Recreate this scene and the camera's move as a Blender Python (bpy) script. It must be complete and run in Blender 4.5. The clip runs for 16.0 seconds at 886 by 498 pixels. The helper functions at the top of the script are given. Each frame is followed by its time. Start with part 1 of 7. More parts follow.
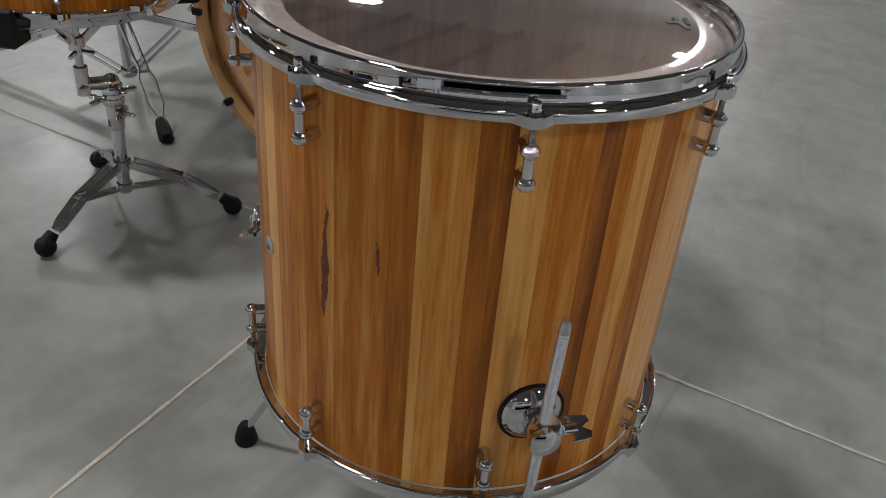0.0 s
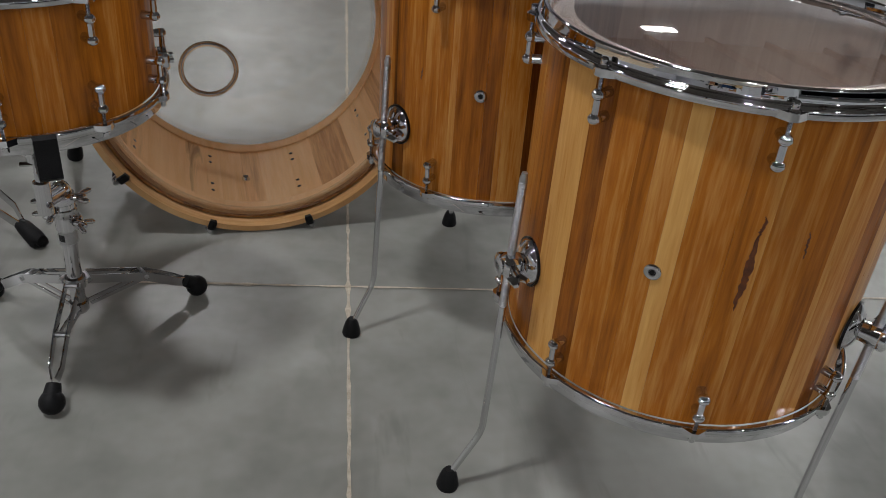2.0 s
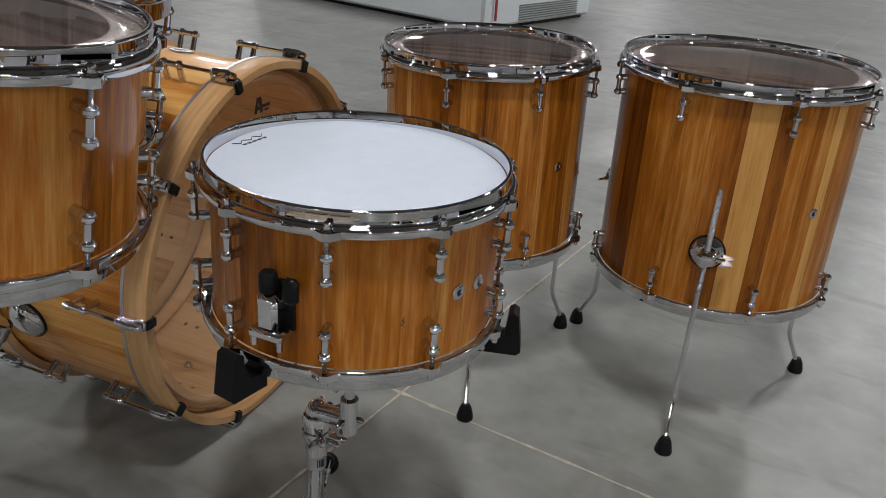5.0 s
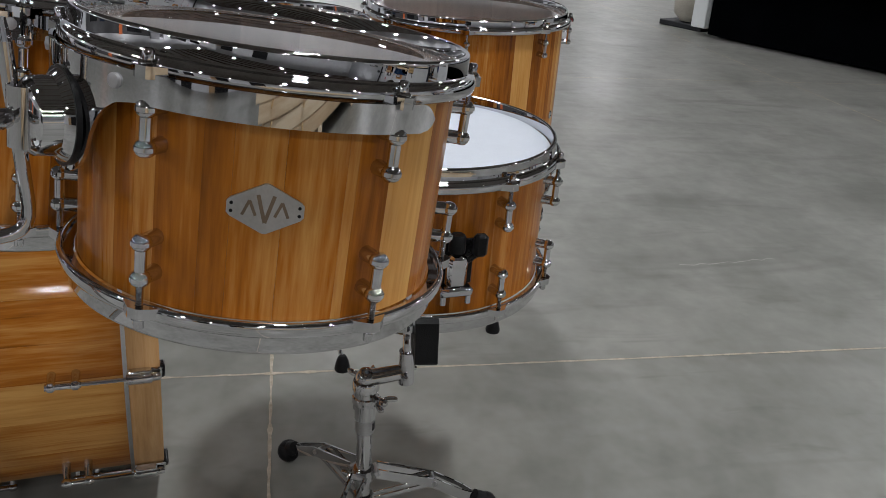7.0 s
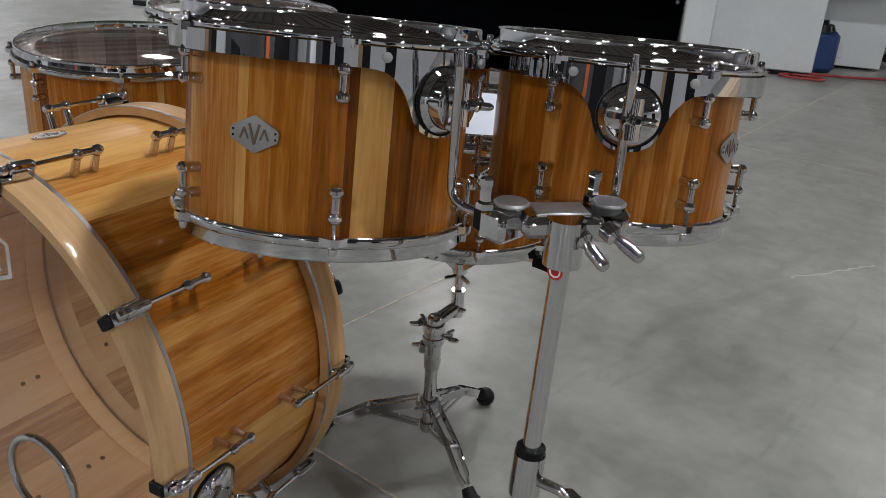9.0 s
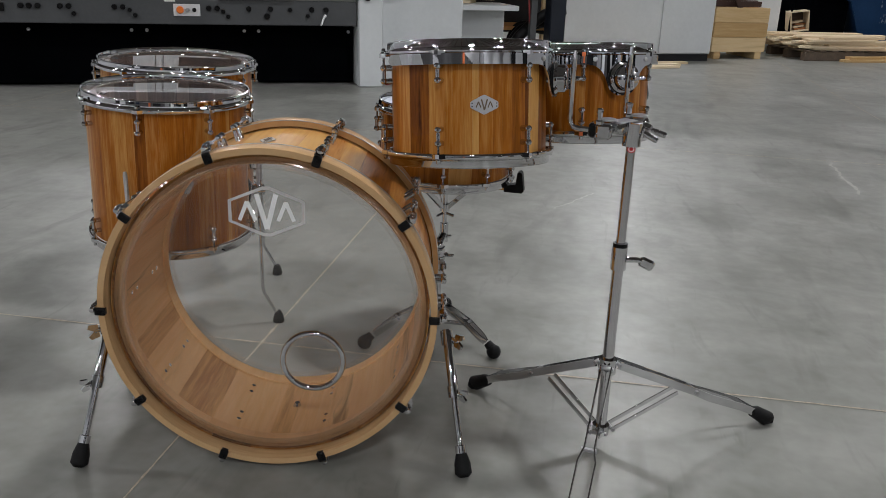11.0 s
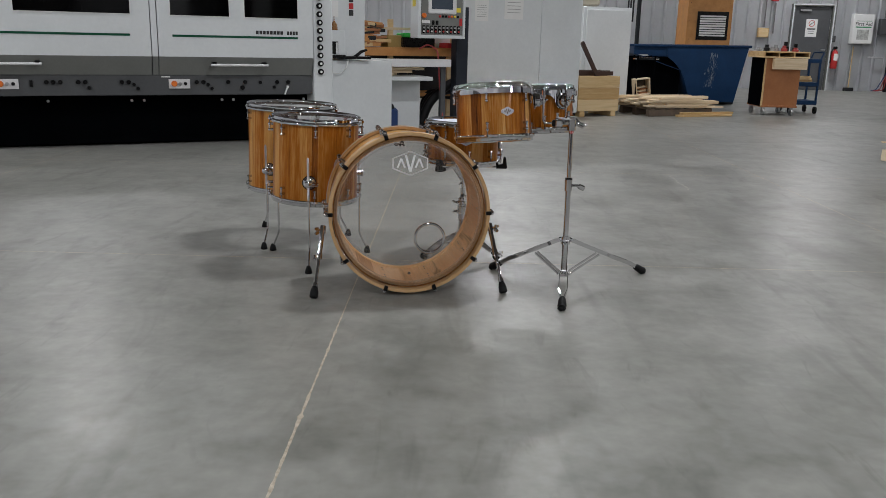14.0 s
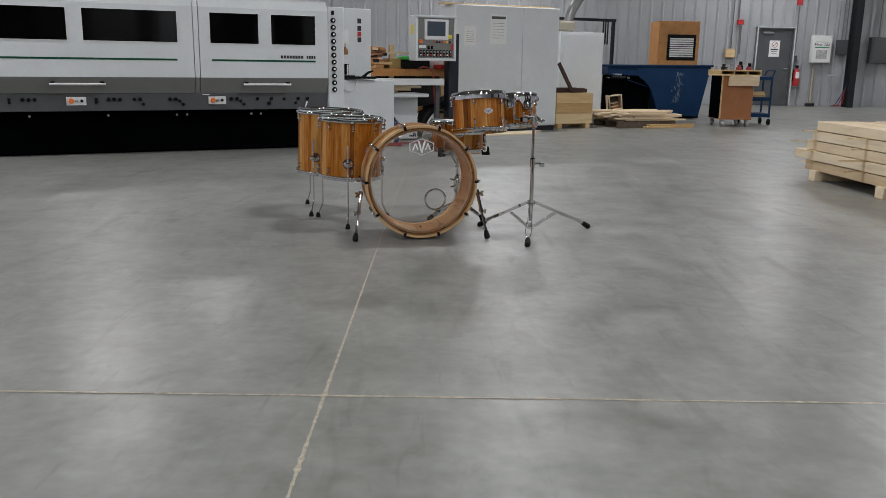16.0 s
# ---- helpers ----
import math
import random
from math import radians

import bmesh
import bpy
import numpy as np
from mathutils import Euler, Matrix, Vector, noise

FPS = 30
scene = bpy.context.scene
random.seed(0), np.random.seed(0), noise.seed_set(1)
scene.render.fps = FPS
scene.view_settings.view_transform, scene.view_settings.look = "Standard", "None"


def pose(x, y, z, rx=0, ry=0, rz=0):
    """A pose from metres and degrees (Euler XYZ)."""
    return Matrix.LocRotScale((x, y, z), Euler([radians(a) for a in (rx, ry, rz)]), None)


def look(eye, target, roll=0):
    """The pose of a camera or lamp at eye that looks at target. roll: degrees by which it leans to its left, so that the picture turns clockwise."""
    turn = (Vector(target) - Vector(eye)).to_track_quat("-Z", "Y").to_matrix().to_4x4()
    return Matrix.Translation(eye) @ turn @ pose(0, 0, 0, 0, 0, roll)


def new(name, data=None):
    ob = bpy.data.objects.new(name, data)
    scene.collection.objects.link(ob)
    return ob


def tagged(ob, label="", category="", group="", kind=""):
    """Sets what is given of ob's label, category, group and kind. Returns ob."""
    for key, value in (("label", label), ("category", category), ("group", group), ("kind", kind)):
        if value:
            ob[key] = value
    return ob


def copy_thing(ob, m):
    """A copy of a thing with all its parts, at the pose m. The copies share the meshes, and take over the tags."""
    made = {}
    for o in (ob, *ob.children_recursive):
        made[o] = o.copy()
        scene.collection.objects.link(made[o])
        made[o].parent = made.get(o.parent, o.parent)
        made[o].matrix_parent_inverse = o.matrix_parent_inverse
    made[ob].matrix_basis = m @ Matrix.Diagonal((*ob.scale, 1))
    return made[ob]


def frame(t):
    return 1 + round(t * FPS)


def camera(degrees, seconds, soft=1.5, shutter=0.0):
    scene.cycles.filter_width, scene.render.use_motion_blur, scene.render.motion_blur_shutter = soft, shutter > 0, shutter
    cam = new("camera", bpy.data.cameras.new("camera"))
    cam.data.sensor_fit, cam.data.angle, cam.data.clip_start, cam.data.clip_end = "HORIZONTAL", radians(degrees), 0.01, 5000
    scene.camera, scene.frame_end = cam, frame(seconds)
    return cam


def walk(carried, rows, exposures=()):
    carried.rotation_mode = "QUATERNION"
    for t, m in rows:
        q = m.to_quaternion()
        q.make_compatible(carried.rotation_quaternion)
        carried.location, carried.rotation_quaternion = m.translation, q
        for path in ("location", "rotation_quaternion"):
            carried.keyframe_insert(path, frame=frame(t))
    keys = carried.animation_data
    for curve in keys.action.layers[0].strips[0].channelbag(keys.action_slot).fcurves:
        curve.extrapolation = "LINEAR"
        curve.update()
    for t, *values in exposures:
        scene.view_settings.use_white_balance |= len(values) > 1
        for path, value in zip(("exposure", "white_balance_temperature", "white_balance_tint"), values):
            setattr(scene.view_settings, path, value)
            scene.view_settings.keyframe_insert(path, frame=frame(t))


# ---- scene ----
cam = camera(56.16, 16.0, 0.55)
PATH = [
    (0, (0.1215, 0.0471, 0.9593), (0.1982, 1.7161, -0.1400), 6.41),
    (0.5, (-0.0620, 0.0579, 0.9676), (0.2857, 1.6933, -0.1299), 6.98),
    (1, (-0.2529, 0.0844, 0.9676), (0.3708, 1.6296, -0.1384), 7.42),
    (1.5, (-0.4651, 0.1530, 0.9702), (0.3673, 1.6019, -0.1288), 7.30),
    (2, (-0.6771, 0.2501, 0.9822), (0.3444, 1.6035, -0.0783), 6.56),
    (2.5, (-0.8941, 0.3695, 0.9933), (0.3228, 1.6203, 0.0161), 6.16),
    (3, (-1.0992, 0.5222, 1.0030), (0.2863, 1.6332, 0.0831), 5.59),
    (3.5, (-1.2681, 0.7094, 1.0047), (0.2849, 1.6211, 0.1347), 5.43),
    (4, (-1.4026, 0.9238, 1.0059), (0.2913, 1.5827, 0.1714), 5.01),
    (4.2, (-1.4437, 1.0121, 1.0052), (0.2960, 1.5544, 0.1810), 4.91),
    (6.3, (-1.4796, 1.8926, 0.9763), (0.1751, 1.1170, 0.1634), 4.31),
    (6.5, (-1.4569, 1.9657, 0.9767), (0.1349, 1.0696, 0.1622), 4.06),
    (7, (-1.3806, 2.1538, 0.9840), (0.0346, 0.9928, 0.1782), 3.81),
    (7.5, (-1.2476, 2.3626, 0.9846), (-0.0790, 0.9531, 0.1797), 3.37),
    (8, (-1.0710, 2.5409, 0.9820), (-0.1359, 0.9772, 0.1571), 3.26),
    (8.5, (-0.9051, 2.7334, 1.0039), (-0.2835, 1.0167, 0.1877), 3.52),
    (9, (-0.7057, 2.9094, 1.0192), (-0.4146, 1.0913, 0.2384), 3.99),
    (9.5, (-0.4878, 3.0900, 1.0244), (-0.4805, 1.2359, 0.2746), 3.95),
    (10, (-0.2684, 3.2682, 1.0376), (-0.5247, 1.4186, 0.3211), 3.27),
    (10.2, (-0.1745, 3.3433, 1.0453), (-0.5204, 1.5057, 0.3359), 2.72),
    (12.3, (0.8013, 4.2193, 1.0591), (-0.0020, 2.4797, 0.4859), 2.56),
    (12.5, (0.8900, 4.3175, 1.0604), (0.0621, 2.5868, 0.4952), 2.49),
    (13, (1.1087, 4.5959, 1.0698), (0.2541, 2.8667, 0.5410), 2.04),
    (13.5, (1.3123, 4.8951, 1.0719), (0.4378, 3.1698, 0.5636), 1.57),
    (14, (1.5038, 5.2027, 1.0766), (0.6138, 3.4799, 0.5870), 1.27),
    (14.5, (1.6891, 5.5449, 1.0690), (0.7695, 3.8311, 0.6031), 0.85),
    (15, (1.8794, 5.8950, 1.0759), (0.9537, 4.1759, 0.6423), 0.60),
    (15.5, (2.0793, 6.2323, 1.0731), (1.1686, 4.5067, 0.6337), 0.69),
    (16, (2.2833, 6.5793, 1.0736), (1.3695, 4.8555, 0.6339), 0.83),
]
walk(cam, [(t, look(eye, target, roll)) for t, eye, target, roll in PATH])

# ---- light ----
world = bpy.data.worlds.new("world")
scene.world = world
world.use_nodes = True
world.node_tree.nodes["Background"].inputs[0].default_value = (0.6, 0.65, 0.7, 1)
world.node_tree.nodes["Background"].inputs[1].default_value = 0.02
scene.view_settings.exposure = 0.0

# the hall: its x runs along the far wall and the short floor joints, its y out from the wall
HALL = pose(0.01, 1.465, 0, 0, 0, -27.85)
JOINT = 3.035
CEIL = 6.6
LAMP_Z = 5.25
LAMP = 212.0


# ---- helpers of the build ----
def mesh_of(name, bm, mat=None, smooth=40):
    me = bpy.data.meshes.new(name)
    bmesh.ops.recalc_face_normals(bm, faces=bm.faces)
    if smooth:
        lim = radians(smooth)
        for f in bm.faces:
            f.smooth = True
        for e in bm.edges:
            if len(e.link_faces) == 2 and e.calc_face_angle(0) > lim:
                e.smooth = False
    bm.to_mesh(me)
    bm.free()
    if mat:
        me.materials.append(mat)
    return me


def part(name, bm, mat, parent=None, label="", m=None, smooth=40):
    ob = new(name, mesh_of(name, bm, mat, smooth))
    if parent is not None:
        ob.parent = parent
    if m is not None:
        ob.matrix_basis = m
    return tagged(ob, label)


def thing(name, m, label, category, group="", kind=""):
    ob = new(name)
    ob.empty_display_size = 0.1
    ob.matrix_basis = m
    return tagged(ob, label, category, group, kind)


def B():
    return bmesh.new()


def lathe(bm, prof, n=64, closed=True, a0=0.0, a1=360.0, m=None):
    """Revolves (r, z) points round z; closed: the profile is a loop."""
    full = abs(a1 - a0) > 359.9
    cnt = n if full else n + 1
    rings = []
    for k in range(cnt):
        a = radians(a0 + (a1 - a0) * k / n)
        rings.append([bm.verts.new((r * math.cos(a), r * math.sin(a), z)) for r, z in prof])
    q = len(prof)
    for k in range(n):
        r0, r1 = rings[k], rings[(k + 1) % cnt]
        for j in range(q if closed else q - 1):
            bm.faces.new((r0[j], r1[j], r1[(j + 1) % q], r0[(j + 1) % q]))
    if not full and closed:
        bm.faces.new(rings[0])
        bm.faces.new(rings[-1])
    if m is not None:
        bmesh.ops.transform(bm, matrix=m, verts=[v for r in rings for v in r])
    return bm


def spin(bm, prof, n=16, m=None):
    """A solid of revolution whose profile starts and ends on the axis."""
    rings = []
    for r, z in prof:
        if r < 1e-6:
            rings.append([bm.verts.new((0, 0, z))])
        else:
            rings.append([bm.verts.new((r * math.cos(2 * math.pi * k / n), r * math.sin(2 * math.pi * k / n), z)) for k in range(n)])
    for a, b in zip(rings, rings[1:]):
        for k in range(n):
            j = (k + 1) % n
            if len(a) == 1 and len(b) > 1:
                bm.faces.new((a[0], b[k], b[j]))
            elif len(b) == 1 and len(a) > 1:
                bm.faces.new((a[k], a[j], b[0]))
            elif len(a) > 1:
                bm.faces.new((a[k], a[j], b[j], b[k]))
    if m is not None:
        bmesh.ops.transform(bm, matrix=m, verts=[v for r in rings for v in r])
    return bm


def tube(bm, pts, r, n=10, bend=0.0):
    """A round bar along points, its corners rounded by bend."""
    pts = [Vector(p) for p in pts]
    if bend:
        out = [pts[0]]
        for a, b, c in zip(pts, pts[1:], pts[2:]):
            d0, d1 = (a - b), (c - b)
            k = min(bend, d0.length * 0.45, d1.length * 0.45)
            p, q = b + d0.normalized() * k, b + d1.normalized() * k
            for i in range(6):
                t = i / 5
                out.append(p.lerp(b, t).lerp(b.lerp(q, t), t))
        out.append(pts[-1])
        pts = out
    rs = r if isinstance(r, (list, tuple)) else [r] * len(pts)
    rings, side = [], None
    for i, p in enumerate(pts):
        d = (pts[min(i + 1, len(pts) - 1)] - pts[max(i - 1, 0)]).normalized()
        if side is None:
            side = d.orthogonal().normalized()
        side = (side - d * side.dot(d)).normalized()
        up = d.cross(side)
        rings.append([bm.verts.new(p + (side * math.cos(2 * math.pi * k / n) + up * math.sin(2 * math.pi * k / n)) * rs[i]) for k in range(n)])
    for a, b in zip(rings, rings[1:]):
        for k in range(n):
            bm.faces.new((a[k], a[(k + 1) % n], b[(k + 1) % n], b[k]))
    bm.faces.new(rings[0][::-1])
    bm.faces.new(rings[-1])
    return bm


def block(bm, c, size, m=None, bevel=0.0):
    """A box round c, with bevelled edges."""
    x, y, z = (v / 2 for v in size)
    b = min(bevel, x * 0.9, y * 0.9, z * 0.9)
    vs = []
    mm = (m if m is not None else Matrix()) @ Matrix.Translation(c)
    if b <= 0:
        co = [(sx * x, sy * y, sz * z) for sz in (-1, 1) for sx, sy in ((-1, -1), (1, -1), (1, 1), (-1, 1))]
        v = [bm.verts.new(mm @ Vector(p)) for p in co]
        for f in ((3, 2, 1, 0), (4, 5, 6, 7), (0, 1, 5, 4), (1, 2, 6, 5), (2, 3, 7, 6), (3, 0, 4, 7)):
            bm.faces.new([v[k] for k in f])
        return bm
    vd = {}
    for sx in (-1, 1):
        for sy in (-1, 1):
            for sz in (-1, 1):
                vd[sx, sy, sz, 0] = bm.verts.new(mm @ Vector((sx * x, sy * (y - b), sz * (z - b))))
                vd[sx, sy, sz, 1] = bm.verts.new(mm @ Vector((sx * (x - b), sy * y, sz * (z - b))))
                vd[sx, sy, sz, 2] = bm.verts.new(mm @ Vector((sx * (x - b), sy * (y - b), sz * z)))
    S = ((-1, -1), (1, -1), (1, 1), (-1, 1))
    for s in (-1, 1):
        bm.faces.new([vd[s, a, c2, 0] for a, c2 in S])
        bm.faces.new([vd[a, s, c2, 1] for a, c2 in S])
        bm.faces.new([vd[a, c2, s, 2] for a, c2 in S])
    for a in (-1, 1):
        for c2 in (-1, 1):
            bm.faces.new((vd[a, c2, -1, 0], vd[a, c2, 1, 0], vd[a, c2, 1, 1], vd[a, c2, -1, 1]))
            bm.faces.new((vd[a, -1, c2, 0], vd[a, 1, c2, 0], vd[a, 1, c2, 2], vd[a, -1, c2, 2]))
            bm.faces.new((vd[-1, a, c2, 1], vd[1, a, c2, 1], vd[1, a, c2, 2], vd[-1, a, c2, 2]))
            for e in (-1, 1):
                bm.faces.new((vd[a, c2, e, 0], vd[a, c2, e, 1], vd[a, c2, e, 2]))
    return bm


def ball(bm, c, r, n=12):
    k = max(4, n // 2)
    return spin(bm, [(r * math.sin(math.pi * i / k), -r * math.cos(math.pi * i / k)) for i in range(k + 1)], n, Matrix.Translation(c))


def rod(bm, a, b, r, n=10):
    return tube(bm, [a, b], r, n)


def face(bm, pts, m=None):
    vs = [bm.verts.new((m @ Vector(p)) if m is not None else p) for p in pts]
    return bm.faces.new(vs)


def extrude_outline(bm, pts, depth, m=None):
    """A flat plate: outline in x, y, from z = 0 to depth."""
    lo = [bm.verts.new((x, y, 0)) for x, y in pts]
    hi = [bm.verts.new((x, y, depth)) for x, y in pts]
    bm.faces.new(lo[::-1])
    bm.faces.new(hi)
    for k in range(len(pts)):
        j = (k + 1) % len(pts)
        bm.faces.new((lo[k], lo[j], hi[j], hi[k]))
    if m is not None:
        bmesh.ops.transform(bm, matrix=m, verts=lo + hi)
    return bm


# ---- materials ----
def material(name, base, rough=0.5, metal=0.0, **more):
    mat = bpy.data.materials.new(name)
    mat.use_nodes = True
    b = mat.node_tree.nodes["Principled BSDF"]
    b.inputs["Base Color"].default_value = (*base, 1)
    b.inputs["Roughness"].default_value = rough
    b.inputs["Metallic"].default_value = metal
    for k, v in more.items():
        b.inputs[k.replace("_", " ")].default_value = v
    return mat


def nodes(mat):
    t = mat.node_tree
    return t, t.nodes["Principled BSDF"]


def node(t, kind, **inputs):
    n = t.nodes.new(kind)
    for k, v in inputs.items():
        n.inputs[k.replace("_", " ")].default_value = v
    return n


def ramp(t, fac, stops):
    r = t.nodes.new("ShaderNodeValToRGB")
    while len(r.color_ramp.elements) < len(stops):
        r.color_ramp.elements.new(0.5)
    for e, (p, c) in zip(r.color_ramp.elements, stops):
        e.position, e.color = p, (*c, 1)
    t.links.new(fac, r.inputs[0])
    return r


def noisy(name, c0, c1, scale=4.0, rough=0.5, spread=0.15, bump=0.0, metal=0.0, stretch=(1, 1, 1), detail=6, coords="Object", fine=None, spec=0.5):
    """Two-scale variation of colour and roughness, with fine relief."""
    mat = material(name, c0, rough, metal)
    t, b = nodes(mat)
    b.inputs["Specular IOR Level"].default_value = spec
    tc = t.nodes.new("ShaderNodeTexCoord")
    mp = node(t, "ShaderNodeMapping")
    mp.inputs["Scale"].default_value = stretch
    t.links.new(tc.outputs[coords], mp.inputs[0])
    n1 = node(t, "ShaderNodeTexNoise", Scale=scale, Detail=detail, Roughness=0.6)
    n2 = node(t, "ShaderNodeTexNoise", Scale=fine or scale * 14, Detail=3)
    t.links.new(mp.outputs[0], n1.inputs[0])
    t.links.new(mp.outputs[0], n2.inputs[0])
    mx = node(t, "ShaderNodeMath")
    mx.operation = "MULTIPLY_ADD"
    mx.inputs[1].default_value = 0.3
    t.links.new(n2.outputs[0], mx.inputs[0])
    sc = node(t, "ShaderNodeMath")
    sc.operation = "MULTIPLY"
    sc.inputs[1].default_value = 0.7
    t.links.new(n1.outputs[0], sc.inputs[0])
    t.links.new(sc.outputs[0], mx.inputs[2])
    r = ramp(t, mx.outputs[0], [(0.35, c0), (0.65, c1)])
    t.links.new(r.outputs[0], b.inputs["Base Color"])
    rr = node(t, "ShaderNodeMapRange")
    rr.inputs[1].default_value, rr.inputs[2].default_value = 0.3, 0.7
    rr.inputs[3].default_value, rr.inputs[4].default_value = max(0.02, rough - spread), min(1, rough + spread)
    t.links.new(mx.outputs[0], rr.inputs[0])
    t.links.new(rr.outputs[0], b.inputs["Roughness"])
    if bump:
        bp = node(t, "ShaderNodeBump", Strength=bump, Distance=0.01)
        t.links.new(n2.outputs[0], bp.inputs["Height"])
        t.links.new(bp.outputs[0], b.inputs["Normal"])
    return mat


def emitter(name, color, strength):
    mat = bpy.data.materials.new(name)
    mat.use_nodes = True
    t = mat.node_tree
    t.nodes.clear()
    e = t.nodes.new("ShaderNodeEmission")
    e.inputs[0].default_value, e.inputs[1].default_value = (*color, 1), strength
    o = t.nodes.new("ShaderNodeOutputMaterial")
    t.links.new(e.outputs[0], o.inputs[0])
    return mat


def wood_material(name, light, mid, dark, rough=0.3, coat=0.4, grain_axis=2, freq=1.0, tinted=True, across=None):
    """Lacquered boards: each board's tone comes from its own colour and random offset, with grain along one axis."""
    mat = material(name, mid, rough)
    t, b = nodes(mat)
    L = t.links.new
    tc, oi = t.nodes.new("ShaderNodeTexCoord"), t.nodes.new("ShaderNodeObjectInfo")
    off = node(t, "ShaderNodeVectorMath")
    off.operation = "MULTIPLY_ADD"
    off.inputs[1].default_value = (17.0, 23.0, 31.0)
    comb = t.nodes.new("ShaderNodeCombineXYZ")
    for k in range(3):
        L(oi.outputs["Random"], comb.inputs[k])
    L(comb.outputs[0], off.inputs[0])
    L(tc.outputs["Object"], off.inputs[2])

    def along(k):
        st = [k, k, 1.0] if grain_axis < 0 else [1.0, 1.0, 1.0]
        if grain_axis >= 0:
            st[grain_axis] = k
        mp = node(t, "ShaderNodeMapping")
        mp.inputs["Scale"].default_value = st
        L(off.outputs[0], mp.inputs[0])
        return mp
    mp, ml = along(0.07), along(0.035)
    bands = node(t, "ShaderNodeTexNoise", Scale=24.0 * freq, Detail=2, Roughness=0.5, Distortion=0.25)
    wide = node(t, "ShaderNodeTexNoise", Scale=75.0 * freq, Detail=3, Roughness=0.6, Distortion=0.3)
    fine = node(t, "ShaderNodeTexNoise", Scale=260.0 * freq, Detail=3, Roughness=0.6)
    pores = node(t, "ShaderNodeTexNoise", Scale=600.0 * freq, Detail=2)
    for n, src in ((bands, ml), (wide, mp), (fine, mp), (pores, mp)):
        L(src.outputs[0], n.inputs[0])
    prev = None
    for n, k in ((bands, 0.45), (wide, 0.46), (fine, 0.29)):
        a = node(t, "ShaderNodeMath")
        a.operation = "MULTIPLY_ADD"
        a.inputs[1].default_value = k
        a.inputs[2].default_value = -0.10
        L(n.outputs[0], a.inputs[0])
        if prev:
            L(prev.outputs[0], a.inputs[2])
        prev = a
    # the board's own tone shifts the whole ramp
    tone = node(t, "ShaderNodeMath")
    tone.operation = "ADD"
    sep = t.nodes.new("ShaderNodeSeparateColor")
    L(oi.outputs["Color"], sep.inputs[0])
    sh = node(t, "ShaderNodeMath")
    sh.operation = "SUBTRACT"
    sh.inputs[1].default_value = 0.5
    if tinted:
        L(sep.outputs[0], sh.inputs[0])
    else:
        rnd = node(t, "ShaderNodeMapRange")
        rnd.inputs[3].default_value, rnd.inputs[4].default_value = 0.3, 0.7
        L(oi.outputs["Random"], rnd.inputs[0])
        L(rnd.outputs[0], sh.inputs[0])
    L(prev.outputs[0], tone.inputs[0])
    L(sh.outputs[0], tone.inputs[1])
    r = ramp(t, tone.outputs[0], [(0.10, dark), (0.30, tuple((a * 2 + c) / 3 for a, c in zip(dark, mid))), (0.50, mid), (0.66, tuple((a + c) / 2 for a, c in zip(mid, light))), (0.88, light)])
    # dark heartwood streaks and small knots
    streak = node(t, "ShaderNodeTexNoise", Scale=30.0 * freq, Detail=5, Roughness=0.6, Distortion=1.0)
    L(along(0.10).outputs[0], streak.inputs[0])
    sr = ramp(t, streak.outputs[0], [(0.57, (0, 0, 0)), (0.72, (1, 1, 1))])
    amount = node(t, "ShaderNodeMath")
    amount.operation = "MULTIPLY"
    L(sr.outputs[0], amount.inputs[0])
    if tinted:
        L(sep.outputs[1], amount.inputs[1])
    else:
        amount.inputs[1].default_value = 0.3
    mix = t.nodes.new("ShaderNodeMix")
    mix.data_type = "RGBA"
    L(amount.outputs[0], mix.inputs[0])
    L(r.outputs[0], mix.inputs[6])
    mix.inputs[7].default_value = (*(v * 0.6 for v in dark), 1)
    L(mix.outputs[2], b.inputs["Base Color"])
    bp = node(t, "ShaderNodeBump", Strength=0.04, Distance=0.001)
    L(pores.outputs[0], bp.inputs["Height"])
    L(bp.outputs[0], b.inputs["Normal"])
    rr = node(t, "ShaderNodeMapRange")
    rr.inputs[3].default_value, rr.inputs[4].default_value = rough - 0.08, rough + 0.1
    L(fine.outputs[0], rr.inputs[0])
    L(rr.outputs[0], b.inputs["Roughness"])
    b.inputs["Specular IOR Level"].default_value = 0.08
    b.inputs["Coat Weight"].default_value = coat
    b.inputs["Coat Roughness"].default_value = 0.07
    return mat


CHROME = material("chrome", (0.62, 0.62, 0.635), 0.05, 1.0)
t_, b_ = nodes(CHROME)
n_ = node(t_, "ShaderNodeTexNoise", Scale=60.0, Detail=4)
tc_ = t_.nodes.new("ShaderNodeTexCoord")
t_.links.new(tc_.outputs["Object"], n_.inputs[0])
mr_ = node(t_, "ShaderNodeMapRange")
mr_.inputs[3].default_value, mr_.inputs[4].default_value = 0.008, 0.035
t_.links.new(n_.outputs[0], mr_.inputs[0])
t_.links.new(mr_.outputs[0], b_.inputs["Roughness"])
SATIN = noisy("brushed_steel", (0.42, 0.42, 0.43), (0.55, 0.55, 0.56), 30, 0.38, 0.08, 0.05, 1.0)
RUBBER = noisy("black_rubber", (0.004, 0.004, 0.0045), (0.009, 0.009, 0.0095), 40, 0.5, 0.15, 0.1, spec=0.14)
BLACK = noisy("black_plastic", (0.004, 0.004, 0.0045), (0.009, 0.009, 0.0095), 30, 0.3, 0.1, spec=0.16)
